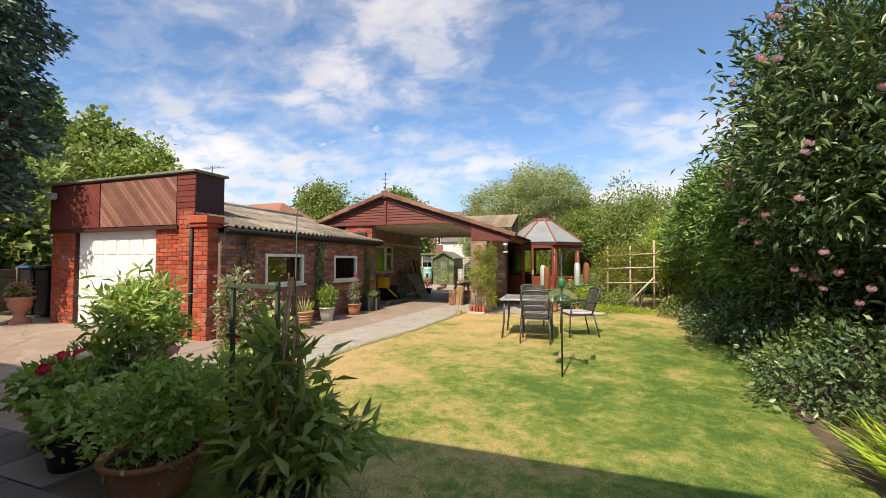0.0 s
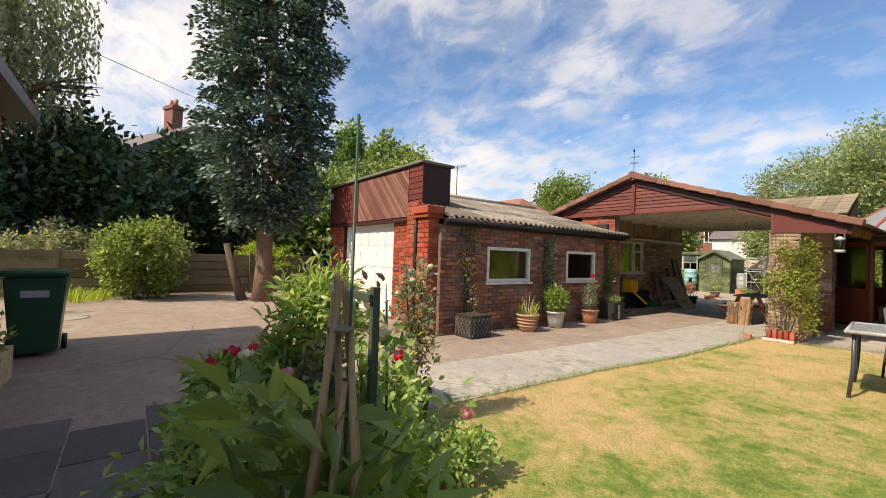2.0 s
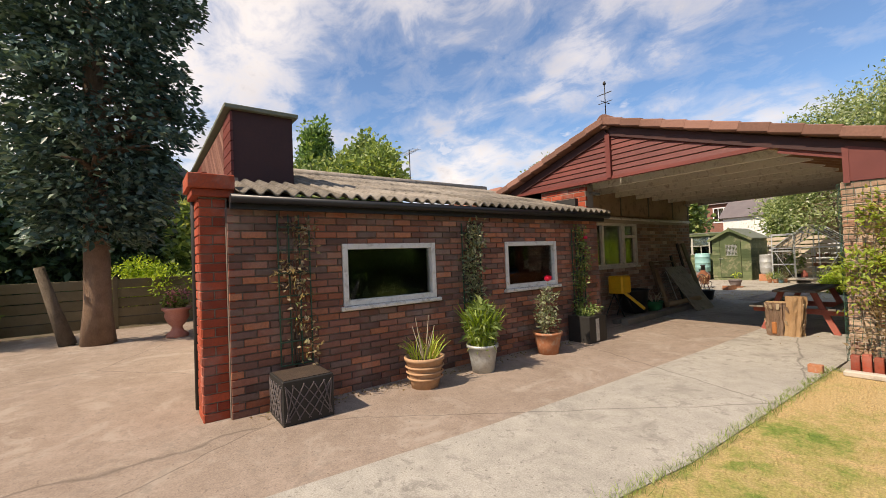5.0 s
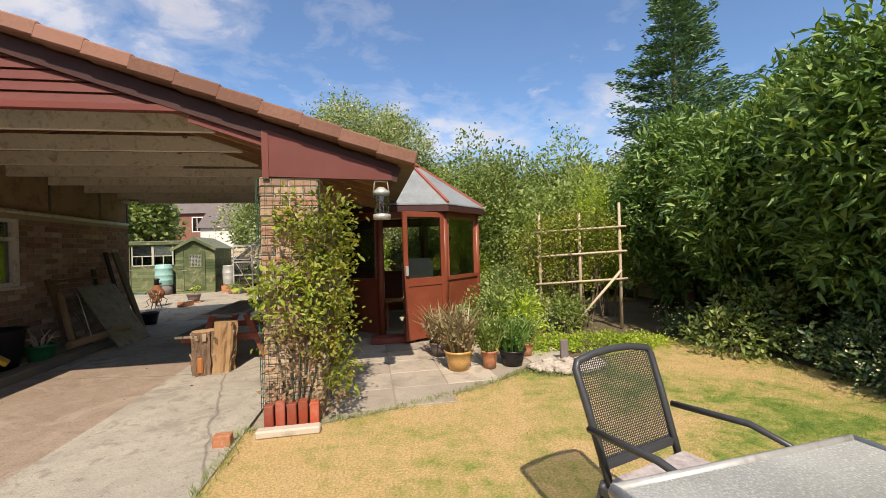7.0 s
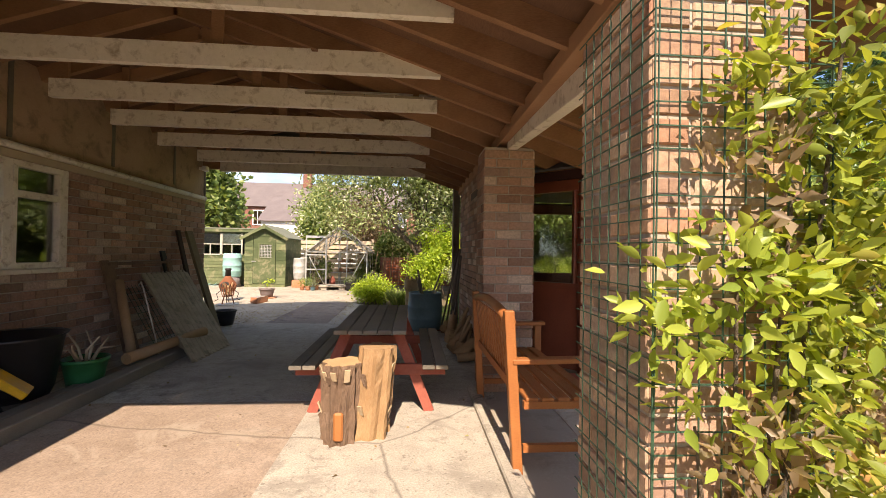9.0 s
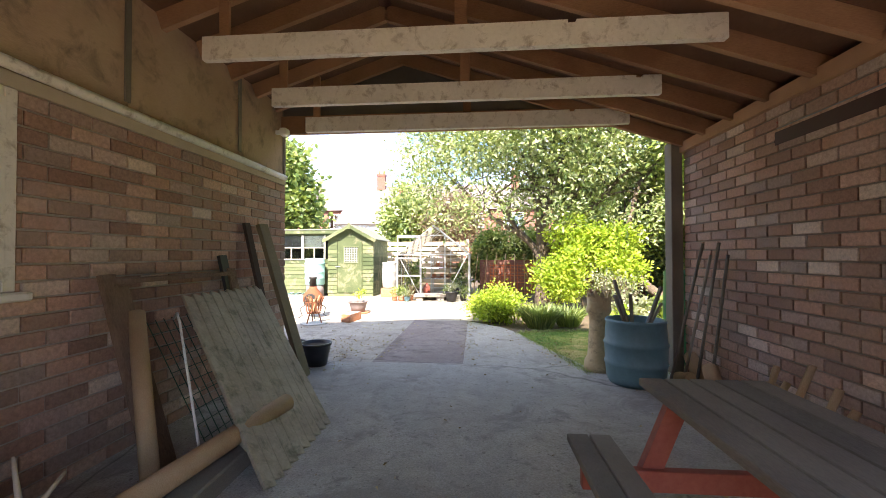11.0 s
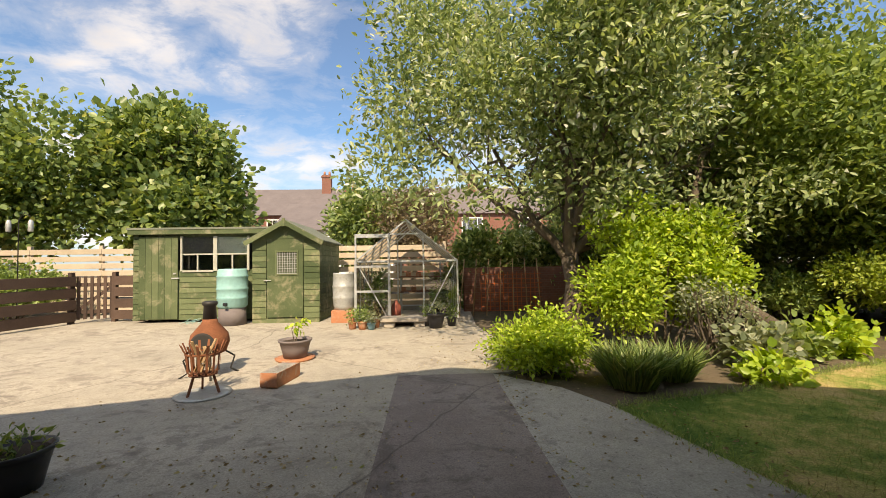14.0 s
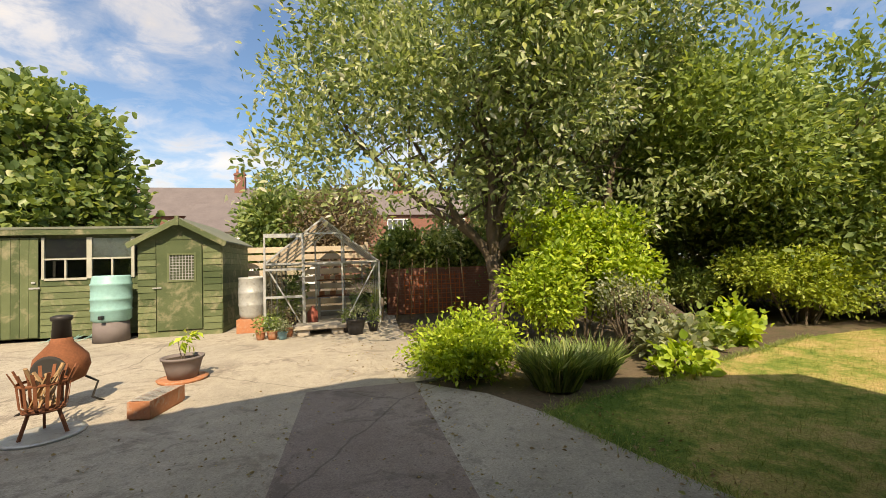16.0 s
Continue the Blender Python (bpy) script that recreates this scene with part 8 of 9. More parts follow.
for a_, b_ in (((0, 0, 0), (-0.28, -0.02, 1.08)), ((0, 1.15, 0), (-0.28, 1.15, 1.08)), ((-0.27, 0, 1.04), (-0.27, 1.15, 1.04))):
    bm = B(); bar(bm, a_, b_, 0.1, 0.03, up=(1, 0, 0) if a_[2] == 0 else (0, 0, 1), bevel=0.003); part("rail", bm, M["bark_red"], t)
leaning("old_board", (-5.42, 10.45, 0.01), (-5.78, 10.5, 1.02), 0.17, 0.03, "bark_red", "reddish brown board leaning on the wall", 1)
t = thing("round_pole", (-5.3, 10.3, 0.0), "short round pale pole leaning on the frame", "post")
bm = B(); tube(bm, [(0, 0, 0.02), (-0.4, 0.35, 0.86)], 0.045, 12); part("pole", bm, M["wood_raw"], t)
t = thing("mesh_panel", (-5.3, 10.75, 0.01), "dark green wire mesh panel leaning on the wall", "netting")
bm = B()
for k in range(10):
    bar(bm, (0, 0.07 * k, 0), (-0.42, 0.07 * k, 0.78), 0.004)
    bar(bm, (-0.042 * k, 0, 0.078 * k), (-0.042 * k, 0.63, 0.078 * k), 0.004)
part("mesh", bm, M["wire"], t)
t = thing("white_rod", (-5.05, 10.35, 0.0), "bent white rod leaning on the sheet", "rod")
bm = B(); tube(bm, [(0, 0, 0.01), (-0.45, 0.4, 0.78), (-0.5, 0.44, 0.84), (-0.54, 0.46, 0.8)], 0.008, 6); part("rod", bm, M["white"], t)
t = thing("cut_branches", (-5.22, 9.55, 0.2), "pale dead branches in the green bucket", "branches")
for k in range(7):
    a_ = k * 0.9
    bm = B(); tube(bm, [(0.05 * math.cos(a_), 0.05 * math.sin(a_), 0.05), (0.11 * math.cos(a_), 0.11 * math.sin(a_), 0.16), (0.2 * math.cos(a_ + 0.4), 0.2 * math.sin(a_ + 0.4), 0.16 + 0.06 * (k % 4))], [0.014, 0.011, 0.006], 6); part("branch", bm, M["wood_pale"], t)
leaning("plank", (-5.36, 12.2, 0.01), (-5.76, 12.1, 1.5), 0.16, 0.04, "fence_old", "tall rough plank at the wall end", 1)
leaning("plank", (-5.5, 12.0, 0.01), (-5.81, 11.95, 1.5), 0.09, 0.03, "fence", "tall dark plank at the wall end", 1)
leaning("plank", (-5.55, 11.62, 0.01), (-5.82, 11.6, 1.2), 0.1, 0.03, "iron", "narrow plank leaning on the wall", 1)
for i in range(5):
    a = i * 0.6
    t = thing("firewood", (-1.76 - 0.05 * (i % 2), 10.45 + i * 0.42, 0), "split firewood heaped by the wall", "log", "firewood by the wall", rz=20 * i)
    for k in range(3):
        bm = B(); tube(bm, [(-0.14, 0.1 * k - 0.1, 0.06 + 0.1 * (k == 2)), (0.16, 0.1 * k - 0.08 + 0.06 * (i % 2), 0.08 + 0.2 * (k % 2))], 0.05 + 0.01 * (k % 2), 8); part("log", bm, M["wood_raw"], t)
# at the back opening
t = thing("chimney_pot", (-2.42, 12.78, 0), "buff clay chimney pot with a crown rim", "chimney pot")
t.scale = (0.8, 0.8, 0.93)
bm = B(); lathe(bm, [(0.19, 0), (0.19, 0.1), (0.15, 0.16), (0.12, 0.55), (0.125, 0.62), (0.16, 0.66), (0.16, 0.7), (0.15, 0.72), (0.155, 0.82), (0.13, 0.82), (0.12, 0.6)], 12); part("pot", bm, M["stone"], t)
for k in range(8):
    a = k * math.pi / 4
    bm = B(); vs = [bm.verts.new((0.15 * math.cos(a + d), 0.15 * math.sin(a + d), z)) for d, z in ((-0.32, 0.81), (0.32, 0.81), (0, 0.9))] + [bm.verts.new((0.125 * math.cos(a + d), 0.125 * math.sin(a + d), z)) for d, z in ((-0.32, 0.81), (0.32, 0.81), (0, 0.89))]
    bm.faces.new(vs[:3]); bm.faces.new(vs[3:][::-1])
    for q in ((0, 1, 4, 3), (1, 2, 5, 4), (2, 0, 3, 5)):
        bm.faces.new([vs[i] for i in q])
    part("crown_point", bm, M["stone"], t)
def barrel(name, at, r, h, mat, label, stuff=True):
    t = thing(name, at, label, "barrel")
    bm = B(); lathe(bm, [(r * 0.86, 0), (r * 0.95, h * 0.1), (r, h * 0.3), (r * 1.04, h * 0.33), (r * 1.0, h * 0.36), (r * 1.02, h * 0.6), (r * 1.06, h * 0.63), (r * 1.01, h * 0.66), (r * 0.97, h * 0.95), (r, h * 0.97), (r * 0.96, h), (r * 0.9, h), (r * 0.88, h * 0.7)], 28); part("barrel", bm, M[mat], t)
    if stuff:
        for k in range(5):
            bm = B(); bar(bm, (0.06 * math.cos(k * 2), 0.06 * math.sin(k * 2), h * 0.7), (0.24 * math.cos(k * 2.1), 0.24 * math.sin(k * 2.1), h * 1.25 + 0.05 * k), 0.03 + 0.01 * (k % 2), 0.02); part("stick", bm, M["wood_grey"], t)
    return t
barrel("blue_barrel", (-2.2, 12.38, 0), 0.27, 0.6, "barrel_b", "blue plastic barrel holding sticks and tools")
barrel("green_barrel", (-1.3, 13.2, 0), 0.27, 1.02, "green_pl", "green plastic water barrel", False)
pot("black_pot", (-5.44, 12.74, 0), 0.17, 0.25, "black", "empty black plastic plant pot")
t = pot("black_pot", (-6.7, 13.83, 0), 0.18, 0.22, "black", "big black plastic pot with seedlings"); plant(t, [(0, 0, 0.24, 0.14, 0.14, 0.05)], 120, "mid", 0.05)

# yard things
t = thing("fire_basket", (-6.55, 15.4, 0), "rusty strap-iron fire basket full of kindling on a round plate", "fire basket")
t.scale = (0.84, 0.84, 0.84)
bm = B(); lathe(bm, [(0.27, 0.0), (0.28, 0.02), (0.24, 0.025)], 28); part("plate", bm, M["zinc"], t)
for k in range(14):
    a = 2 * math.pi * k / 14
    bm = B()
    for r0, z0, r1, z1 in ((0.1, 0.22, 0.15, 0.26), (0.15, 0.26, 0.17, 0.45), (0.17, 0.45, 0.22, 0.56)):
        bar(bm, (r0 * math.cos(a), r0 * math.sin(a), z0), (r1 * math.cos(a), r1 * math.sin(a), z1), 0.024, 0.005, up=(math.cos(a), math.sin(a), 0))
    part("strap", bm, M["rust"], t)
bm = B(); lathe(bm, [(0.168, 0.44), (0.178, 0.45), (0.168, 0.465)], 28, cap=False); part("hoop", bm, M["rust"], t)
bm = B(); lathe(bm, [(0.14, 0.22), (0.14, 0.235)], 20); part("grate", bm, M["rust"], t)
for k in range(3):
    a = k * 2.1
    bm = B(); bar(bm, (0.1 * math.cos(a), 0.1 * math.sin(a), 0.24), (0.17 * math.cos(a), 0.17 * math.sin(a), 0.02), 0.02); part("leg", bm, M["rust"], t)
for k in range(9):
    a = k * 0.7
    bm = B(); bar(bm, (0.08 * math.cos(a), 0.08 * math.sin(a), 0.26), (0.12 * math.cos(a + 2), 0.12 * math.sin(a + 2), 0.5 + 0.03 * (k % 4)), 0.03, 0.012); part("kindling", bm, M["wood_raw"], t)
t = thing("chiminea", (-6.85, 16.1, 0), "rusty iron chiminea with a grey flue", "chiminea")
bm = B(); lathe(bm, [(0.05, 0.2), (0.16, 0.25), (0.195, 0.35), (0.18, 0.44), (0.08, 0.56), (0.07, 0.6)], 24); part("body", bm, M["rust"], t)
bm = B(); lathe(bm, [(0.07, 0.58), (0.06, 0.74), (0.075, 0.75), (0.075, 0.78), (0.05, 0.79)], 20); part("flue", bm, M["iron"], t)
bm = B(); lathe(bm, [(0.12, 0.0), (0.13, 0.02), (0.11, 0.03)], 20); d_ = part("door", bm, M["interior"], t); d_.location, d_.rotation_euler = (0.03, -0.185, 0.35), (radians(90), 0, 0)
for k in range(4):
    a = k * math.pi / 2 + 0.5
    bm = B(); tube(bm, [(0.12 * math.cos(a), 0.12 * math.sin(a), 0.27), (0.24 * math.cos(a), 0.24 * math.sin(a), 0.18), (0.2 * math.cos(a), 0.2 * math.sin(a), 0.05), (0.28 * math.cos(a), 0.28 * math.sin(a), 0.0)], 0.01, 6); part("leg", bm, M["iron"], t)
t = thing("terracotta_trough", (-5.98, 15.75, 0), "terracotta window-box trough of bare compost", "planter", rz=80)
t.scale = (0.85, 0.9, 0.9)
bm = B()
box(bm, -0.25, -0.09, 0, 0.25, 0.09, 0.03); box(bm, -0.27, -0.095, 0.02, 0.27, -0.075, 0.16); box(bm, -0.27, 0.075, 0.02, 0.27, 0.095, 0.16); box(bm, -0.27, -0.075, 0.02, -0.25, 0.075, 0.16); box(bm, 0.25, -0.075, 0.02, 0.27, 0.075, 0.16)
part("trough", bm, M["terracotta"], t); part("compost", boxes((-0.25, -0.075, 0.03, 0.25, 0.075, 0.13)), M["soil"], t)
for k in range(12):
    part("grid_bar", boxes((-0.24 + k * 0.04, -0.1, 0.162, -0.232 + k * 0.04, 0.1, 0.168)), M["zinc"], t)
t = pot("grey_pot", (-6.15, 16.75, 0.03), 0.2, 0.22, "slate", "wide grey plastic pot on a saucer with a seedling"); stems(t, 0.18, [(0.05, 0, 0.4), (-0.05, 0.02, 0.35)]); plant(t, [(0, 0, 0.4, 0.14, 0.14, 0.06)], 40, "lime", 0.08)
bm = B(); lathe(bm, [(0.22, -0.03), (0.24, 0.0), (0.2, 0.0)], 20); part("saucer", bm, M["terracotta"], t)
for x, y, c, r, h, leaf in ((-5.85, 19.05, "terracotta", 0.08, 0.13, "fresh"), (-5.66, 19.0, "terracotta", 0.09, 0.14, "fresh"), (-5.5, 18.95, "barrel_b", 0.08, 0.12, "grey"), (-5.45, 19.2, "terracotta", 0.09, 0.15, "bronze"), (-5.72, 19.25, "black", 0.09, 0.15, "mid"), (-4.35, 19.0, "black", 0.17, 0.26, "grey"), (-4.5, 19.3, "slate", 0.1, 0.16, "mid"), (-4.05, 19.2, "black", 0.1, 0.16, "mid")):
    t = pot("plant_pot", (x, y, 0), r, h, c, "small pot plant before the greenhouse", group="pots before the greenhouse"); plant(t, [(0, 0, h + 0.1, r * 1.2, r * 1.2, 0.12)], 160, leaf, 0.05)
barrel("grey_barrel", (-6.2, 20.1, 0.25), 0.22, 0.75, "zinc", "pale plastic barrel on bricks between shed and greenhouse", False)
solid("brick_stand", boxes((-6.42, 19.9, 0, -5.98, 20.3, 0.25), bevel=0.006), M["terracotta"], "stack of bricks under the barrel", "bricks")
for k in range(5):
    solid("plant_tray", boxes((-5.1 + 0.12 * k, 21.3 - 0.1 * (k % 2), 0.875 if k % 2 else 0.525, -4.98 + 0.12 * k, 21.42, 0.97 if k % 2 else 0.62), bevel=0.008), M["terracotta"], "terracotta pots on the greenhouse shelf", "plant pot", group="pots in the greenhouse")
t = thing("mop_bucket", (-5.15, 20.3, 0.0), "small red gas bottle inside the greenhouse", "bottle"); bm = B(); lathe(bm, [(0.09, 0), (0.1, 0.05), (0.1, 0.28), (0.04, 0.36), (0.03, 0.4)], 18); part("bottle", bm, M["redlead"], t)
nt = thing("orange_netting", (-3.3, 20.6, 0), "orange plastic netting on canes before the wall", "netting")
bm = B()
for i in range(14): bar(bm, (0.1 * i, 0, 0.1), (0.1 * i, 0, 0.95), 0.012)
for i in range(9): bar(bm, (0, 0, 0.1 + i * 0.1), (1.35, 0, 0.1 + i * 0.1), 0.012)
part("net", bm, M["orange_net"], nt)
for k in range(7):
    bm = B(); tube(bm, [(-0.5 + k * 0.3, -0.1, 0), (-0.35 + k * 0.27, 0.1, 1.25)], 0.012, 6); part("cane", bm, M["wood_raw"], nt)

# ---- small fixtures ----
ant = thing("aerial_mast", (-14.2, 9.2, 0), "thin mast with a television aerial beyond the roofs", "aerial")
bm = B(); tube(bm, [(0, 0, 0), (0, 0, 5.6)], 0.02, 6); part("mast", bm, M["iron"], ant)
bm = B(); bar(bm, (-0.5, 0, 5.5), (0.6, 0, 5.5), 0.02)
for k in range(7):
    bar(bm, (-0.45 + k * 0.16, -0.2, 5.5), (-0.45 + k * 0.16, 0.2, 5.5), 0.012)
part("aerial", bm, M["zinc"], ant)
sn = thing("motion_sensor", (-5.75, 12.6, 2.52), "small white motion sensor at the wall end", "sensor")
part("body", boxes((-0.03, -0.05, -0.04, 0.05, 0.05, 0.04), bevel=0.012), M["doorwhite"], sn)
part("bracket", boxes((-0.08, -0.02, -0.02, -0.03, 0.02, 0.02)), M["doorwhite"], sn)
for x, y in ((-5.65, 12.55),):
    pot("black_pot", (x - 0.15, y + 0.45, 0), 0.14, 0.2, "black", "empty black plastic plant pot by the wall end")
wire_ = thing("overhead_wire", (0, 0, 0), "thin overhead telephone wire above the drive", "wire")
bm = B(); tube(bm, [(-7.2, -5, 4.6), (-14, 0, 5.6), (-26, 8, 8.5)], 0.006, 5); part("wire", bm, M["iron"], wire_)
hoe = thing("garden_tools", (-1.78, 11.9, 0), "old garden tools leaning in the corner", "tools")
for k in range(4):
    bm = B(); tube(bm, [(-0.02 - 0.05 * k, 0.12 * k, 0.02), (0.08, 0.12 * k - 0.1, 1.2 + 0.1 * (k % 2))], 0.014, 6); part("handle", bm, M["wood_grey"], hoe)
    part("blade", boxes((-0.08 - 0.05 * k, 0.12 * k - 0.05, 0.0, 0.03 - 0.05 * k, 0.12 * k + 0.05, 0.02)), M["rust"], hoe)
bs = thing("chopped_branches", (-1.82, 10.9, 0), "heap of pale cut branches by the wall", "branches")
for k in range(7):
    bm = B(); tube(bm, [(random.uniform(-.15, .1), k * 0.12 - 0.3, 0.03), (0.12, k * 0.1 - 0.25 + random.uniform(-.1, .1), 0.3 + 0.08 * (k % 4))], 0.022, 6); part("branch", bm, M["wood_raw"], bs)
gn = thing("green_net", (-9.6, 20.25, 0), "crumpled green netting at the shed foot", "netting")
bm = B()
for k in range(22):
    bar(bm, (k * 0.05, 0.1 * math.sin(k), 0.01), (k * 0.05 + 0.2, 0.1 * math.cos(k * 1.7), 0.05 + 0.08 * abs(math.sin(k * 2.3))), 0.006)
part("net", bm, M["butt"], gn)
fb = thing("bird_feeder", (-12.9, 20.4, 0), "thin pole with small hanging bird feeders beyond the fence", "bird feeder")
bm = B(); tube(bm, [(0, 0, 0), (0, 0, 2.2), (0.12, 0, 2.35), (0.24, 0, 2.25)], 0.01, 6); part("pole", bm, M["iron"], fb)
for x in (-0.2, 0.24):
    bm = B(); lathe(bm, [(0.04, 1.95), (0.045, 1.96), (0.045, 2.15), (0.02, 2.2)], 12, x, 0); part("feeder", bm, M["zinc"], fb)

# ---- shrubs and beds of the back garden ----
def ball(x, y, z, rx, ry, rz):
    return (x, y, z, rx, ry, rz)
shrub("yellow_shrub", (-3.35, 15.95, 0), make_lobes(0, 0, 0.36, 0.62, 0.5, 0.38, 16, 0.4), 7500, "lime", 0.055, "low golden-leaved bush at the yard's edge")
shrub("golden_shrub", (-1.35, 17.0, 0), make_lobes(0, 0, 1.15, 1.25, 0.9, 1.0, 26, 0.22), 10500, "lime", 0.085, "tall golden-green mock orange bush")
shrub("golden_shrub", (-2.15, 16.7, 0), make_lobes(0, 0, 0.6, 0.5, 0.45, 0.5, 8, 0.5), 4500, "lime", 0.07, "smaller golden-green bush beside it")
shrub("twiggy_shrub", (-1.15, 16.3, 0), make_lobes(0, 0, 0.5, 0.7, 0.4, 0.4, 8, 0.4), 1200, "grey", 0.05, "bare twiggy undergrowth with few leaves", stems=26)
t = thing("sedge_clump", (-2.65, 15.3, 0), "arching clump of dark green strap leaves", "plant"); grass(t, 1500, 0.2, 0.38, "mid", 0.5)
t = thing("sedge_clump", (-2.15, 15.5, 0), "smaller clump of strap leaves", "plant"); grass(t, 500, 0.17, 0.36, "mid", 0.6)
for x, y, r, h, leaf, n, lab in ((-1.0, 15.8, 0.28, 0.4, "grey", 500, "grey-green perennials at the bed's edge"), (-0.4, 16.1, 0.28, 0.35, "fresh", 500, "fresh green perennials in the bed"), (0.4, 16.3, 0.3, 0.4, "lime", 700, "lime-green low plants in the bed"), (-1.3, 15.3, 0.2, 0.2, "lime", 300, "low golden grass tuft")):
    shrub("perennial", (x, y, 0), [(0, 0, h * 0.5, r, r, h * 0.5)], n, leaf, 0.09, lab, "plant", "wide", stems=8, group="perennials in the back bed")
shrub("golden_hedge_bush", (2.5, 17.0, 0), make_lobes(0, 0, 0.75, 1.2, 0.8, 0.65, 12, 0.42), 9000, "yellowgreen", 0.07, "sprawling golden bush under the trees")
shrub("laurel_bush", (1.3, 17.9, 0), make_lobes(0, 0, 0.5, 0.6, 0.5, 0.5, 8, 0.45), 2500, "fresh", 0.09, "fresh green bush by the leaning trunk")
shrub("dark_bush", (4.2, 16.6, 0), make_lobes(0, 0, 0.6, 1.2, 0.8, 0.6, 10, 0.45), 5000, "grey", 0.08, "grey-green spreading bush under the trees")
t = thing("leaning_tree", (0.4, 16.75, 0), "leaning pale-barked tree trunk with leafy top", "tree")
bm = B(); tube(bm, [(0, 0, 0), (-0.6, 0.35, 0.55), (-1.0, 0.8, 1.1), (-0.7, 1.1, 1.9), (-0.45, 1.2, 2.8), (0.2, 1.1, 3.6)], [0.11, 0.09, 0.08, 0.06, 0.05, 0.03], 10); part("trunk", bm, M["barkm"], t)
plant(t, make_lobes(0.6, 0.2, 3.3, 1.7, 1.2, 1.3, 14, 0.4), 9000, "fresh", 0.11, "leaf", 0.25)
for x, y, h, k in ((3.6, 19.5, 4.8, "mid"), (6.5, 14.8, 4.0, "fresh"), (5.2, 19, 5, "mid"), (1.6, 20.5, 3.2, "dark"), (3.6, 17.6, 4.0, "fresh")):
    tree("garden_tree", (x, y, 0), h, (0, 0, h * 0.5, 1.7, 1.5, h * 0.48), 16000, k, 0.13, "dense dark tree at the back of the garden", 0.1, "leaf", 22, 0.4, group="garden trees", tuft=0.32)
for i in range(6):
    shrub("hedge", (-3.3 + i * 1.05, 21.9, 0), [(0, 0, 1.0, 0.62, 0.4, 1.0), (0.2, 0, 1.5, 0.55, 0.4, 0.55)], 4200, "mid", 0.1, "clipped green hedge behind the low wall", "hedge", "wide", 0.12, 3, group="hedge behind the wall")
for x, y, k, s_ in ((-14.2, 19.3, "grey", 1.0), (-13.9, 21.3, "fresh", 0.9), (-15.6, 18.0, "grey", 1.1), (-15.0, 16.0, "mid", 1.1), (-15.8, 20.8, "mid", 1.2)):
    shrub("fence_bush", (x, y, 0), make_lobes(0, 0, 0.8 * s_, 1.0, 0.9, 0.65 * s_, 9, 0.45), 3800, k, 0.11, "leafy bush beyond the yard fence", "shrub", "leaf", 0.15)
shrub("weeds", (-12.1, 17.6, 0), [(0, 0, 0.12, 0.3, 0.9, 0.15)], 700, "bronze", 0.06, "dry low weeds at the fence foot", "plant")

for px_, py_, ph_, lf_ in ((-5.6, 20.4, 0.75, "fresh"), (-5.55, 21.2, 0.9, "mid"), (-4.2, 20.5, 0.5, "fresh"), (-4.2, 21.3, 0.8, "mid")):
    t = pot("greenhouse_pot", (px_, py_, 0), 0.13, 0.22, "black", "black pot with a leafy tomato plant inside the greenhouse", group="pots in the greenhouse border")
    plant(t, [(0, 0, 0.2 + ph_ * 0.5, 0.2, 0.2, ph_ * 0.5)], 420, lf_, 0.08, "leaf")

# ---- patio plants, trellis, hedge bottom ----
for x, y, c, r, h, leaf, n, sz, hh, lab in ((0.02, 7.86, "mustard", 0.17, 0.22, "dry", 500, 0.05, 0.55, "yellow glazed pot of wispy plants"), (0.37, 7.82, "terracotta", 0.1, 0.2, "fresh", 500, 0.05, 0.45, "orange terracotta pot of herbs"), (0.66, 7.87, "black", 0.16, 0.18, "sedge", 500, 0.05, 0.4, "dark pot of upright green leaves"), (0.95, 8.2, "terracotta", 0.1, 0.16, "fresh", 300, 0.05, 0.4, "small terracotta pot at the rockery"), (-0.1, 8.5, "slate", 0.13, 0.18, "dry", 400, 0.05, 0.5, "grey pot of faded flowers"), (0.2, 8.6, "terracotta", 0.12, 0.18, "mid", 400, 0.05, 0.5, "terracotta pot of leafy herbs")):
    t = pot("patio_pot", (x, y, 0.012), r, h, c, lab, group="pots on the patio")
    plant(t, [(0, 0, h + hh * 0.35, r * 1.2, r * 1.2, hh * 0.4)], n, leaf, sz, "leaf"); grass(t, 90, r * 0.7, hh, leaf if leaf != "dry" else "dry", 0.35, z=h * 0.8)
for x, y, r, h, leaf, n in ((0.75, 9.0, 0.4, 0.75, "fresh", 2500), (1.3, 9.7, 0.5, 0.9, "mid", 2500), (1.1, 8.8, 0.35, 0.6, "lime", 1500), (1.6, 10.6, 0.6, 1.1, "mid", 2500), (2.1, 9.6, 0.45, 0.5, "fresh", 1500)):
    shrub("rockery_bush", (x, y, 0), [(0, 0, h * 0.5, r, r, h * 0.5), (0.1, 0, h * 0.8, r * 0.6, r * 0.6, h * 0.35)], n, leaf, 0.06, "leafy bush in the rockery bed", "shrub", group="bushes of the rockery")
shrub("ground_cover", (1.75, 8.45, 0), [(-0.5, 0.2, 0.05, 0.6, 0.5, 0.1), (0.3, 0, 0.05, 0.7, 0.4, 0.1), (0.9, -0.1, 0.04, 0.5, 0.3, 0.08)], 5000, "lime", 0.04, "low spreading green ground cover", "plant", "leaf", 0.06, 2)
pb = structure("pebble_bed", "bed of pale rounded pebbles", "pebbles")
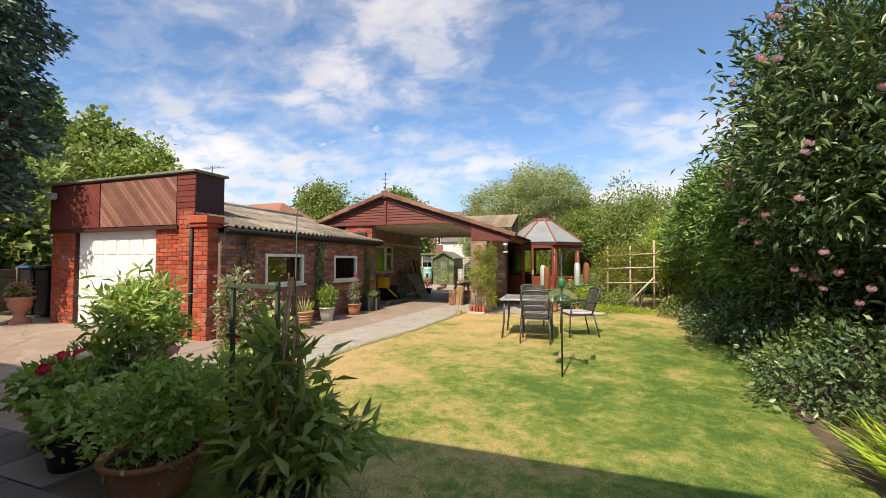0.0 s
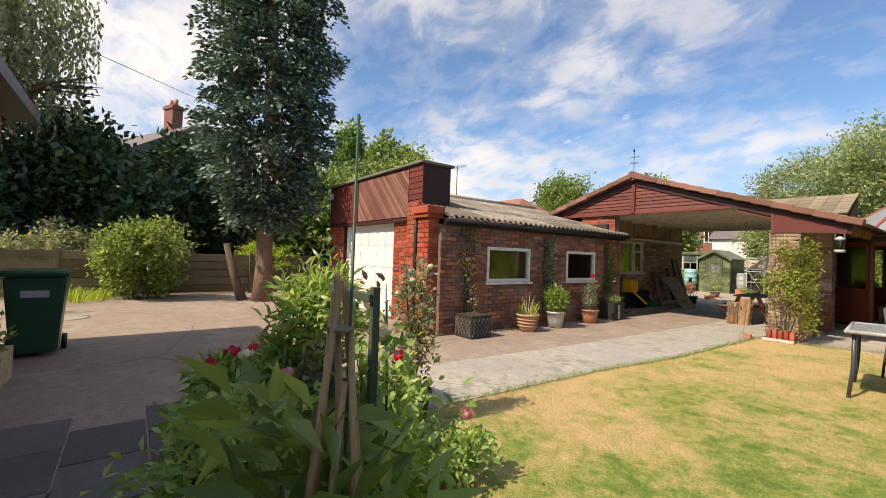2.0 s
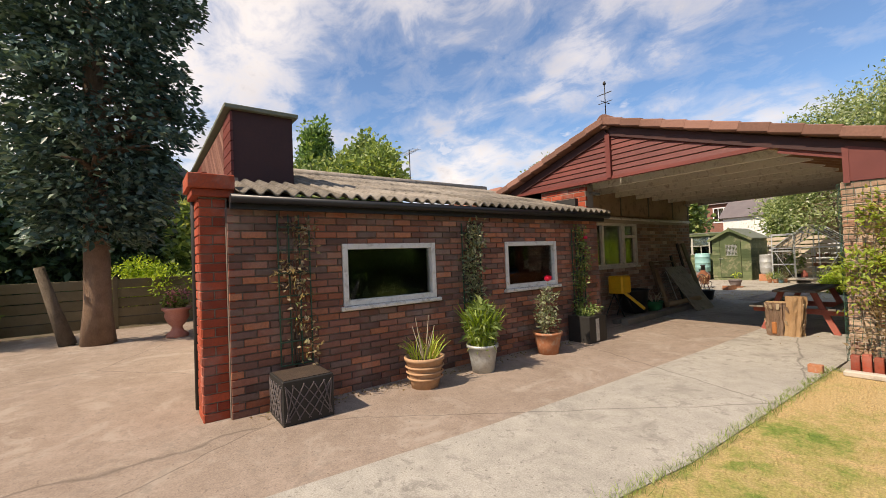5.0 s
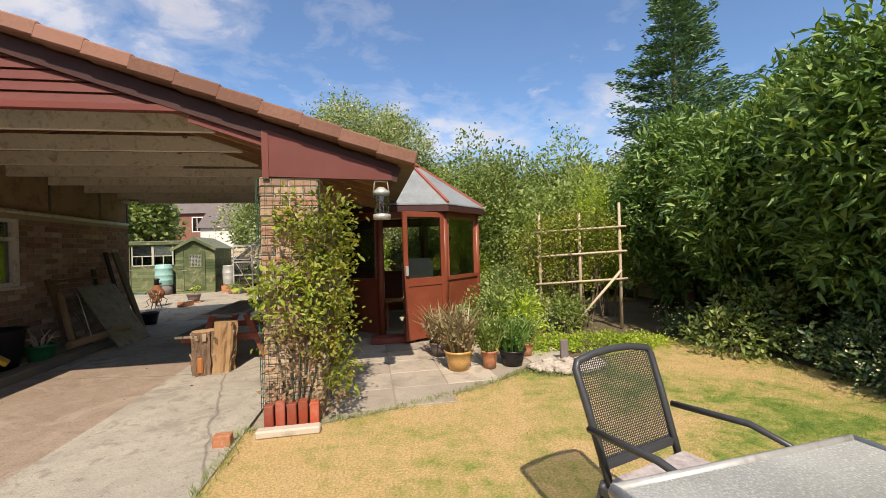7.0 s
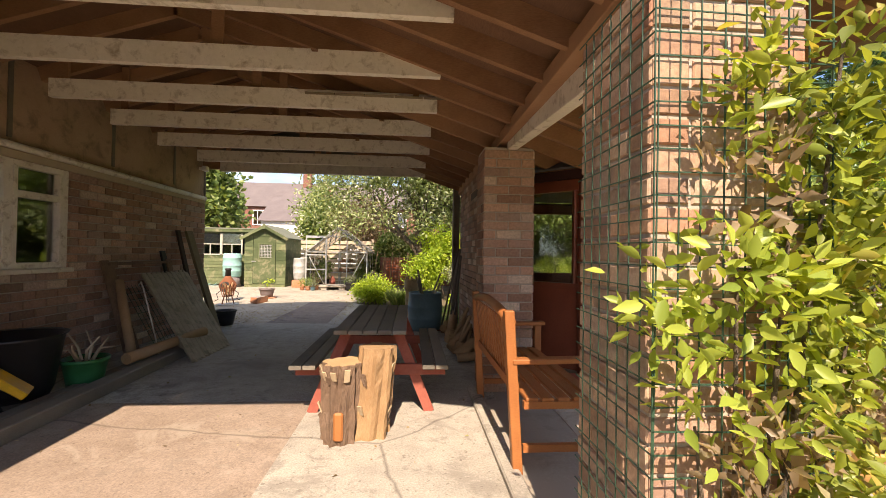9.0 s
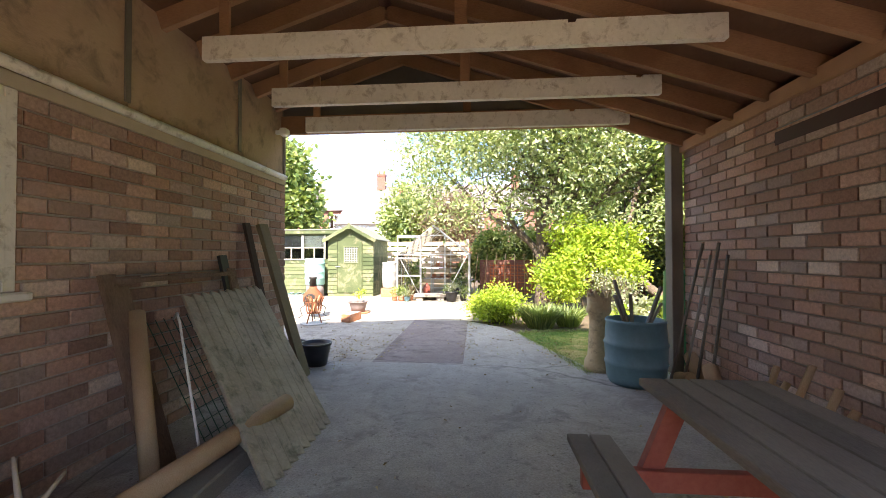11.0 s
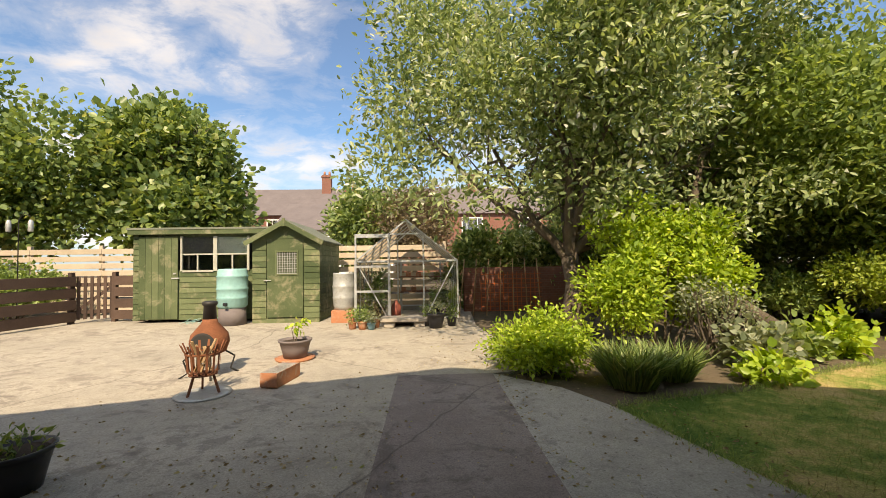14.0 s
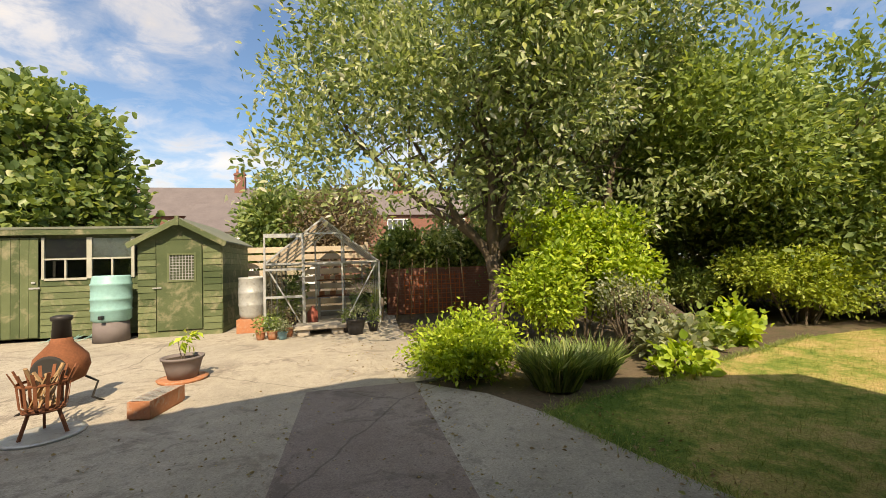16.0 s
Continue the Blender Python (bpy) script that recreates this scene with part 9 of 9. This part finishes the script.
for i in range(150):
    a, rr_ = random.uniform(0, 2 * math.pi), math.sqrt(random.random())
    bm = B()
    bmesh.ops.create_icosphere(bm, subdivisions=1, radius=1.0)
    s_ = random.uniform(0.025, 0.055)
    bmesh.ops.scale(bm, vec=(s_ * 1.3, s_, s_ * 0.7), verts=bm.verts)
    ob = part("pebble", bm, M["pebble"], pb)
    ob.location, ob.rotation_euler = (1.24 + 0.42 * rr_ * math.cos(a), 7.66 + 0.27 * rr_ * math.sin(a), 0.02), (0, 0, a * 3)
solid("slate_marker", boxes((-0.05, -0.02, 0, 0.05, 0.02, 0.26), bevel=0.01), M["slate"], "upright slate marker among the pebbles", "stone", at=(1.3, 7.86, 0))
ar = thing("rustic_trellis", (1.82, 9.7, 0), "rustic pole trellis tangled with bare climber", "trellis", rz=-13)
for x in (0, 0.65, 1.3):
    bm = B(); tube(bm, [(x, 0, 0), (x + 0.01, 0, 1.9 + 0.15 * (x > 1))], [0.03, 0.022], 8); part("post", bm, M["wood_pale"], ar)
for z in (0.75, 1.2, 1.6):
    bm = B(); tube(bm, [(-0.08, -0.04, z), (1.4, -0.04, z + 0.06)], 0.018, 8); part("rail", bm, M["wood_pale"], ar)
bm = B(); tube(bm, [(0.45, -0.06, 0.0), (1.3, -0.06, 0.95)], 0.022, 8); part("brace", bm, M["wood_pale"], ar)
shrub("tangled_climber", (2.6, 9.75, 0), [(-0.85, 0.1, 1.25, 0.45, 0.3, 0.5), (-0.45, -0.05, 1.6, 0.45, 0.3, 0.33), (0.0, 0, 1.7, 0.5, 0.3, 0.3), (0.35, 0.0, 1.45, 0.35, 0.3, 0.5), (-0.3, 0.1, 0.9, 0.6, 0.3, 0.4)], 8500, "vine", 0.05, "tangled honeysuckle over the trellis", "climbing plant", "leaf", 0.12, 22)
shrub("golden_conifer", (3.6, 10.6, 0), make_lobes(0, 0, 1.5, 0.6, 0.6, 1.3, 12, 0.4), 5000, "lime", 0.09, "bright upright golden shrub", "shrub", "thin")
# mostly dark leaf colours here: the shade under the rhododendron is painted in
for i in range(9):
    y = -1.6 + i * 1.15
    shrub("border_plant", (3.6 + 0.25 * math.sin(i * 2.1), y, 0), [(0, 0, 0.25, 0.5, 0.55, 0.26), (0.5, 0.1, 0.45, 0.5, 0.5, 0.4)], 2400, ("rhodo", "dark", "rhodo", "mid", "dark")[i % 5], 0.07, "low shrubby planting under the hedge", "shrub", "leaf", 0.1, 4, group="plants under the hedge")
for i in range(7):
    shrub("undergrowth", (5.6 + 0.3 * math.sin(i), -1 + i * 1.9, 0), [(0, 0, 0.8, 0.9, 1.2, 0.8)], 3600, "dark", 0.12, "dark undergrowth behind the hedge", "shrub", "leaf", 0.15, 3, group="undergrowth behind the hedge")
t = thing("daylily_clump", (3.35, -0.95, 0), "arching clump of yellow-green strap leaves", "plant"); grass(t, 420, 0.28, 0.48, "lime", 1.0)
t = thing("daylily_clump", (3.7, -1.4, 0), "second clump of yellow-green strap leaves", "plant"); grass(t, 420, 0.3, 0.5, "lime", 1.0)
rh = thing("rhododendron_flowers", (4.7, 1.8, 0), "faded pink flower heads on the rhododendron", "flowers")
for k in range(110):
    d = rng.normal(size=3); d /= np.linalg.norm(d); d[0] = -abs(d[0]); d[1] = d[1] - 0.3
    p_ = (d[0] * 1.95, d[1] * 2.2, 2.8 + d[2] * 2.0)
    bloom(rh, p_, 0.045, "mauve", 9)

fence_run("boundary_fence", (5.35, -3.0), (5.6, 12.6), 1.55, 6, "fence_old", "dark weathered board fence behind the hedge trunks", 0.02, 1.9)
for k in range(6):
    fx, fy = 3.75 + 0.2 * math.sin(k * 2.3), 4.2 + k * 0.85
    t = thing("flowering_ground_cover", (fx, fy, 0), "low dark plant dotted with tiny white flowers", "plant", "flowering plants under the hedge")
    plant(t, [(0, 0, 0.2, 0.45, 0.5, 0.2)], 700, "dark", 0.06, "leaf", 0.08)
    plant(t, [(0, 0, 0.27, 0.45, 0.5, 0.2)], 70, "creamp", 0.022, "wide", 0.1, 0.7, name="flowers")

# ---- drive side: bushes and trees beyond the fence ----
shrub("round_bush", (-12.4, -2.45, 0), make_lobes(0, 0, 1.15, 1.05, 1.0, 1.0, 14, 0.5), 9000, "fresh", 0.11, "round bright green bush before the fence", "shrub", "leaf", 0.15)
shrub("low_bush", (-14.3, -4.6, 0), make_lobes(0, 0, 1.1, 1.3, 1.2, 0.9, 10, 0.5), 6000, "grey", 0.1, "wide pale green bush beyond the fence", "shrub", "leaf", 0.15)
shrub("golden_bush", (-13.9, 0.9, 0), make_lobes(0, 0, 1.1, 0.8, 0.8, 0.7, 8, 0.5), 3500, "lime", 0.09, "golden bush beyond the fence")
t = thing("verge_grass", (-12.5, -4.0, 0), "rough lime green grass at the fence foot", "plant"); grass(t, 500, 0.9, 0.35, "lime", 0.5)
t = thing("dead_stump", (-11.3, -0.35, 0), "short bare leaning stump beside the cypress", "stump"); bm = B(); tube(bm, [(0, 0, 0), (-0.1, -0.2, 0.7), (-0.1, -0.4, 1.5)], [0.14, 0.1, 0.08], 9); part("trunk", bm, M["barkm"], t)
for x, y, h, rx, k, lab in ((-19, -9, 9, 3.2, "dark", "tall dark tree beyond the drive"), (-19, -4.5, 6.5, 2.6, "dark", "dark evergreen beyond the fence"), (-20, 0, 6.2, 2.8, "dark", "dark evergreen beyond the fence"), (-21, 5, 6, 3, "mid", "leafy tree beyond the garage"), (-17.5, 3.5, 4.2, 2.0, "mid", "fresh green tree beyond the garage"), (-22, -14, 10, 4, "mid", "tall tree beyond the drive"), (-17.5, -7, 4.4, 2.2, "dark", "dark evergreen beyond the fence"), (-18, -2.4, 4.4, 2.0, "dark", "dark evergreen beyond the fence"), (-24, 9, 7.5, 3.2, "mid", "leafy tree beyond the garage")):
    tree("street_tree", (x, y, 0), h, (0, 0, h * 0.52, rx, rx, h * 0.47), 12000, k, 0.3, lab, 0.2, "leaf", 26, 0.4, tuft=0.5)
bi = thing("birch", (-17.5, -7.6, 0), "tall weeping silver birch with hanging strands of leaves", "tree")
bm = B(); limbs(bm, (0, 0, 0), (0, 0, 12), 0.24, (2.6, 3.6, 1.6), 16); part("trunk", bm, M["barkm"], bi)
P, Wd = [], []
for k in range(1500):
    d_ = rng.normal(size=3); d_ /= np.linalg.norm(d_)
    r_ = 0.45 + 0.55 * rng.random()
    x_, y_, z_ = d_[0] * r_ * 3.0, d_[1] * r_ * 3.9, 8.8 + d_[2] * r_ * 4.2
    ln_ = random.uniform(0.8, 3.0)
    for q in range(int(ln_ / 0.13)):
        P.append((x_ + random.gauss(0, 0.06), y_ + random.gauss(0, 0.06), max(2.6, z_ - q * 0.13)))
        Wd.append((random.gauss(0, 0.5), random.gauss(0, 0.5), -1.0))
part("crown", leaves_mesh("crown", np.array(P), np.array(Wd), 0.16 + 0.06 * rng.random(len(P)), L["grey"], "leaf"), None, bi)
tree("round_tree", (-47.6, 24, 0), 17, (0, 0, 11.5, 4.6, 4.6, 5.6), 16000, "mid", 0.55, "tall rounded tree far beyond the garage", 0.4, "wide", 30, 0.36, tuft=0.8)
tree("poplar", (-33.2, 12.1, 0), 13, (0, 0, 8.0, 1.2, 1.2, 5.3), 14000, "conifer", 0.4, "slim upright poplar far beyond the roofs", 0.2, "leaf", 26, 0.4, tuft=0.5)
tree("round_tree", (-22.4, 11.7, 0), 8, (0, 0, 5.6, 2.0, 2.0, 2.5), 10000, "fresh", 0.3, "rounded tree beyond the roofs", 0.15, "leaf", 24, 0.4, tuft=0.45)
far_house("neighbour_house", -34, -8, 10, 9, 5.6, 8.6, "red brick house among the trees", chimneys=((7, 4.5, 10),), rz=25)
far_house("red_roof_house", -22, 13.5, 7, 7, 3.2, 5.2, "house with a low red tiled roof", roof="redroof", hip=2.5)
far_house("distant_house", -16, 44, 9, 8, 4.0, 6.6, "distant house with white gable trim", wall="white", chimneys=((5, 4, 7.8),))
# hedge that closes the view behind the street trees
for i in range(12):
    shrub("boundary_hedge", (-24 + 0.5 * math.sin(i), -22 + i * 4.0, 0), [(0, 0, 1.8, 1.2, 2.6, 2.0), (0, 1, 2.8, 1.0, 1.8, 1.2)], 2400, "dark", 0.3, "tall dark boundary hedge", "hedge", "wide", 0.3, 3, group="boundary hedge")
for i in range(10):
    shrub("boundary_hedge", (15.5 + math.sin(i), -8 + i * 4.0, 0), [(0, 0, 1.8, 1.2, 2.6, 2.0), (0, 1, 2.8, 1.0, 1.8, 1.2)], 2400, "dark", 0.3, "tall dark boundary hedge", "hedge", "wide", 0.3, 3, group="boundary hedge")

# grass blades, denser where the camera walks
def inside(px, py, outline):
    c = np.zeros(len(px), bool)
    n = len(outline)
    for i in range(n):
        x0, y0 = outline[i]
        x1, y1 = outline[(i + 1) % n]
        hit = ((y0 > py) != (y1 > py)) & (px < (x1 - x0) * (py - y0) / (y1 - y0 + 1e-12) + x0)
        c ^= hit
    return c
def turf(name, outline, x0, x1, y0, y1, n, h, mt="lawn"):
    px, py = rng.uniform(x0, x1, n), rng.uniform(y0, y1, n)
    k = inside(px, py, outline)
    p = np.stack([px[k], py[k], np.full(k.sum(), -0.004)], 1)
    w = rng.normal(size=(len(p), 3)) * 0.45
    w[:, 2] = 1
    me = leaves_mesh(name, p, w, h * (0.5 + 0.9 * rng.random(len(p))), M[mt], "blade", 1.0)
    ob = new(name, me)
    return tagged(ob, "short blades of lawn grass", "grass", kind="stuff")
turf("grass", LAWN_FRONT, -2.4, 3.8, -2.6, 8.9, 210000, 0.035)
turf("grass", LAWN_BACK, -3.1, 5.5, 12.2, 16.6, 60000, 0.04, "lawn_back")
# ragged tufts along the lawn edges
def edge_tufts(name, pts, n, h, leaf, label):
    P = []
    for (x0, y0), (x1, y1) in zip(pts, pts[1:]):
        m = int(n * math.hypot(x1 - x0, y1 - y0))
        f = rng.random(m)
        P.append(np.stack([x0 + (x1 - x0) * f + rng.normal(size=m) * 0.035, y0 + (y1 - y0) * f + rng.normal(size=m) * 0.035, np.zeros(m)], 1))
    P = np.concatenate(P)
    w = rng.normal(size=(len(P), 3)) * 0.5
    w[:, 2] = 1
    ob = new(name, leaves_mesh(name, P, w, h * (0.5 + 0.8 * rng.random(len(P))), L[leaf], "blade", 1.0))
    tagged(ob, label, "grass", kind="stuff")
edge_tufts("edge_grass", LAWN_FRONT[:16], 500, 0.06, "fresh", "longer ragged grass along the lawn edge")
edge_tufts("edge_grass", LAWN_BACK[:7], 500, 0.06, "fresh", "longer ragged grass along the lawn edge")
# fallen leaves and crumbs
P = np.concatenate([np.stack([-4.84 + np.abs(rng.normal(0, 0.11, 420)), rng.uniform(1.5, 7.0, 420), np.full(420, 0.016)], 1), np.stack([rng.normal(-3.3, 0.5, 260), rng.uniform(13.2, 17, 260), np.full(260, 0.014)], 1), np.stack([rng.uniform(-5.6, -1.9, 120), rng.uniform(7.5, 13.3, 120), np.full(120, 0.016)], 1), np.stack([rng.normal(-5.0, 0.25, 160), rng.uniform(13.0, 15.6, 160), np.full(160, 0.016)], 1), np.stack([rng.normal(-4.72, 0.1, 160), rng.uniform(2.0, 7, 160), np.full(160, 0.016)], 1)])
P = np.concatenate([P, np.stack([rng.normal(-6.3, 0.9, 420), rng.normal(13.9, 0.7, 420), np.full(420, 0.012)], 1), np.stack([rng.normal(-5.45, 0.22, 260), rng.uniform(12.4, 14.2, 260), np.full(260, 0.014)], 1), np.stack([rng.normal(-2.7, 0.14, 220), rng.uniform(12.9, 15.0, 220), np.full(220, 0.014)], 1), np.stack([rng.normal(-3.8, 0.06, 140), rng.uniform(13, 16.5, 140), np.full(140, 0.016)], 1), np.stack([rng.normal(-4.1, 0.5, 200), rng.uniform(16, 19, 200), np.full(200, 0.014)], 1)])
w = rng.normal(size=(len(P), 3)); w[:, 2] *= 0.15
tagged(new("fallen_leaves", leaves_mesh("fallen_leaves", P, w, 0.014 + 0.022 * rng.random(len(P)), L["dry"], "leaf", 1.0)), "scattered dry leaves on the concrete", "leaves", kind="stuff")

# ---- bricks last ----
for wobj, o, al, ou, bricks, key, near in LATE:
    brickwork(wobj, o, al, ou, bricks, key, near=near, limit=300)
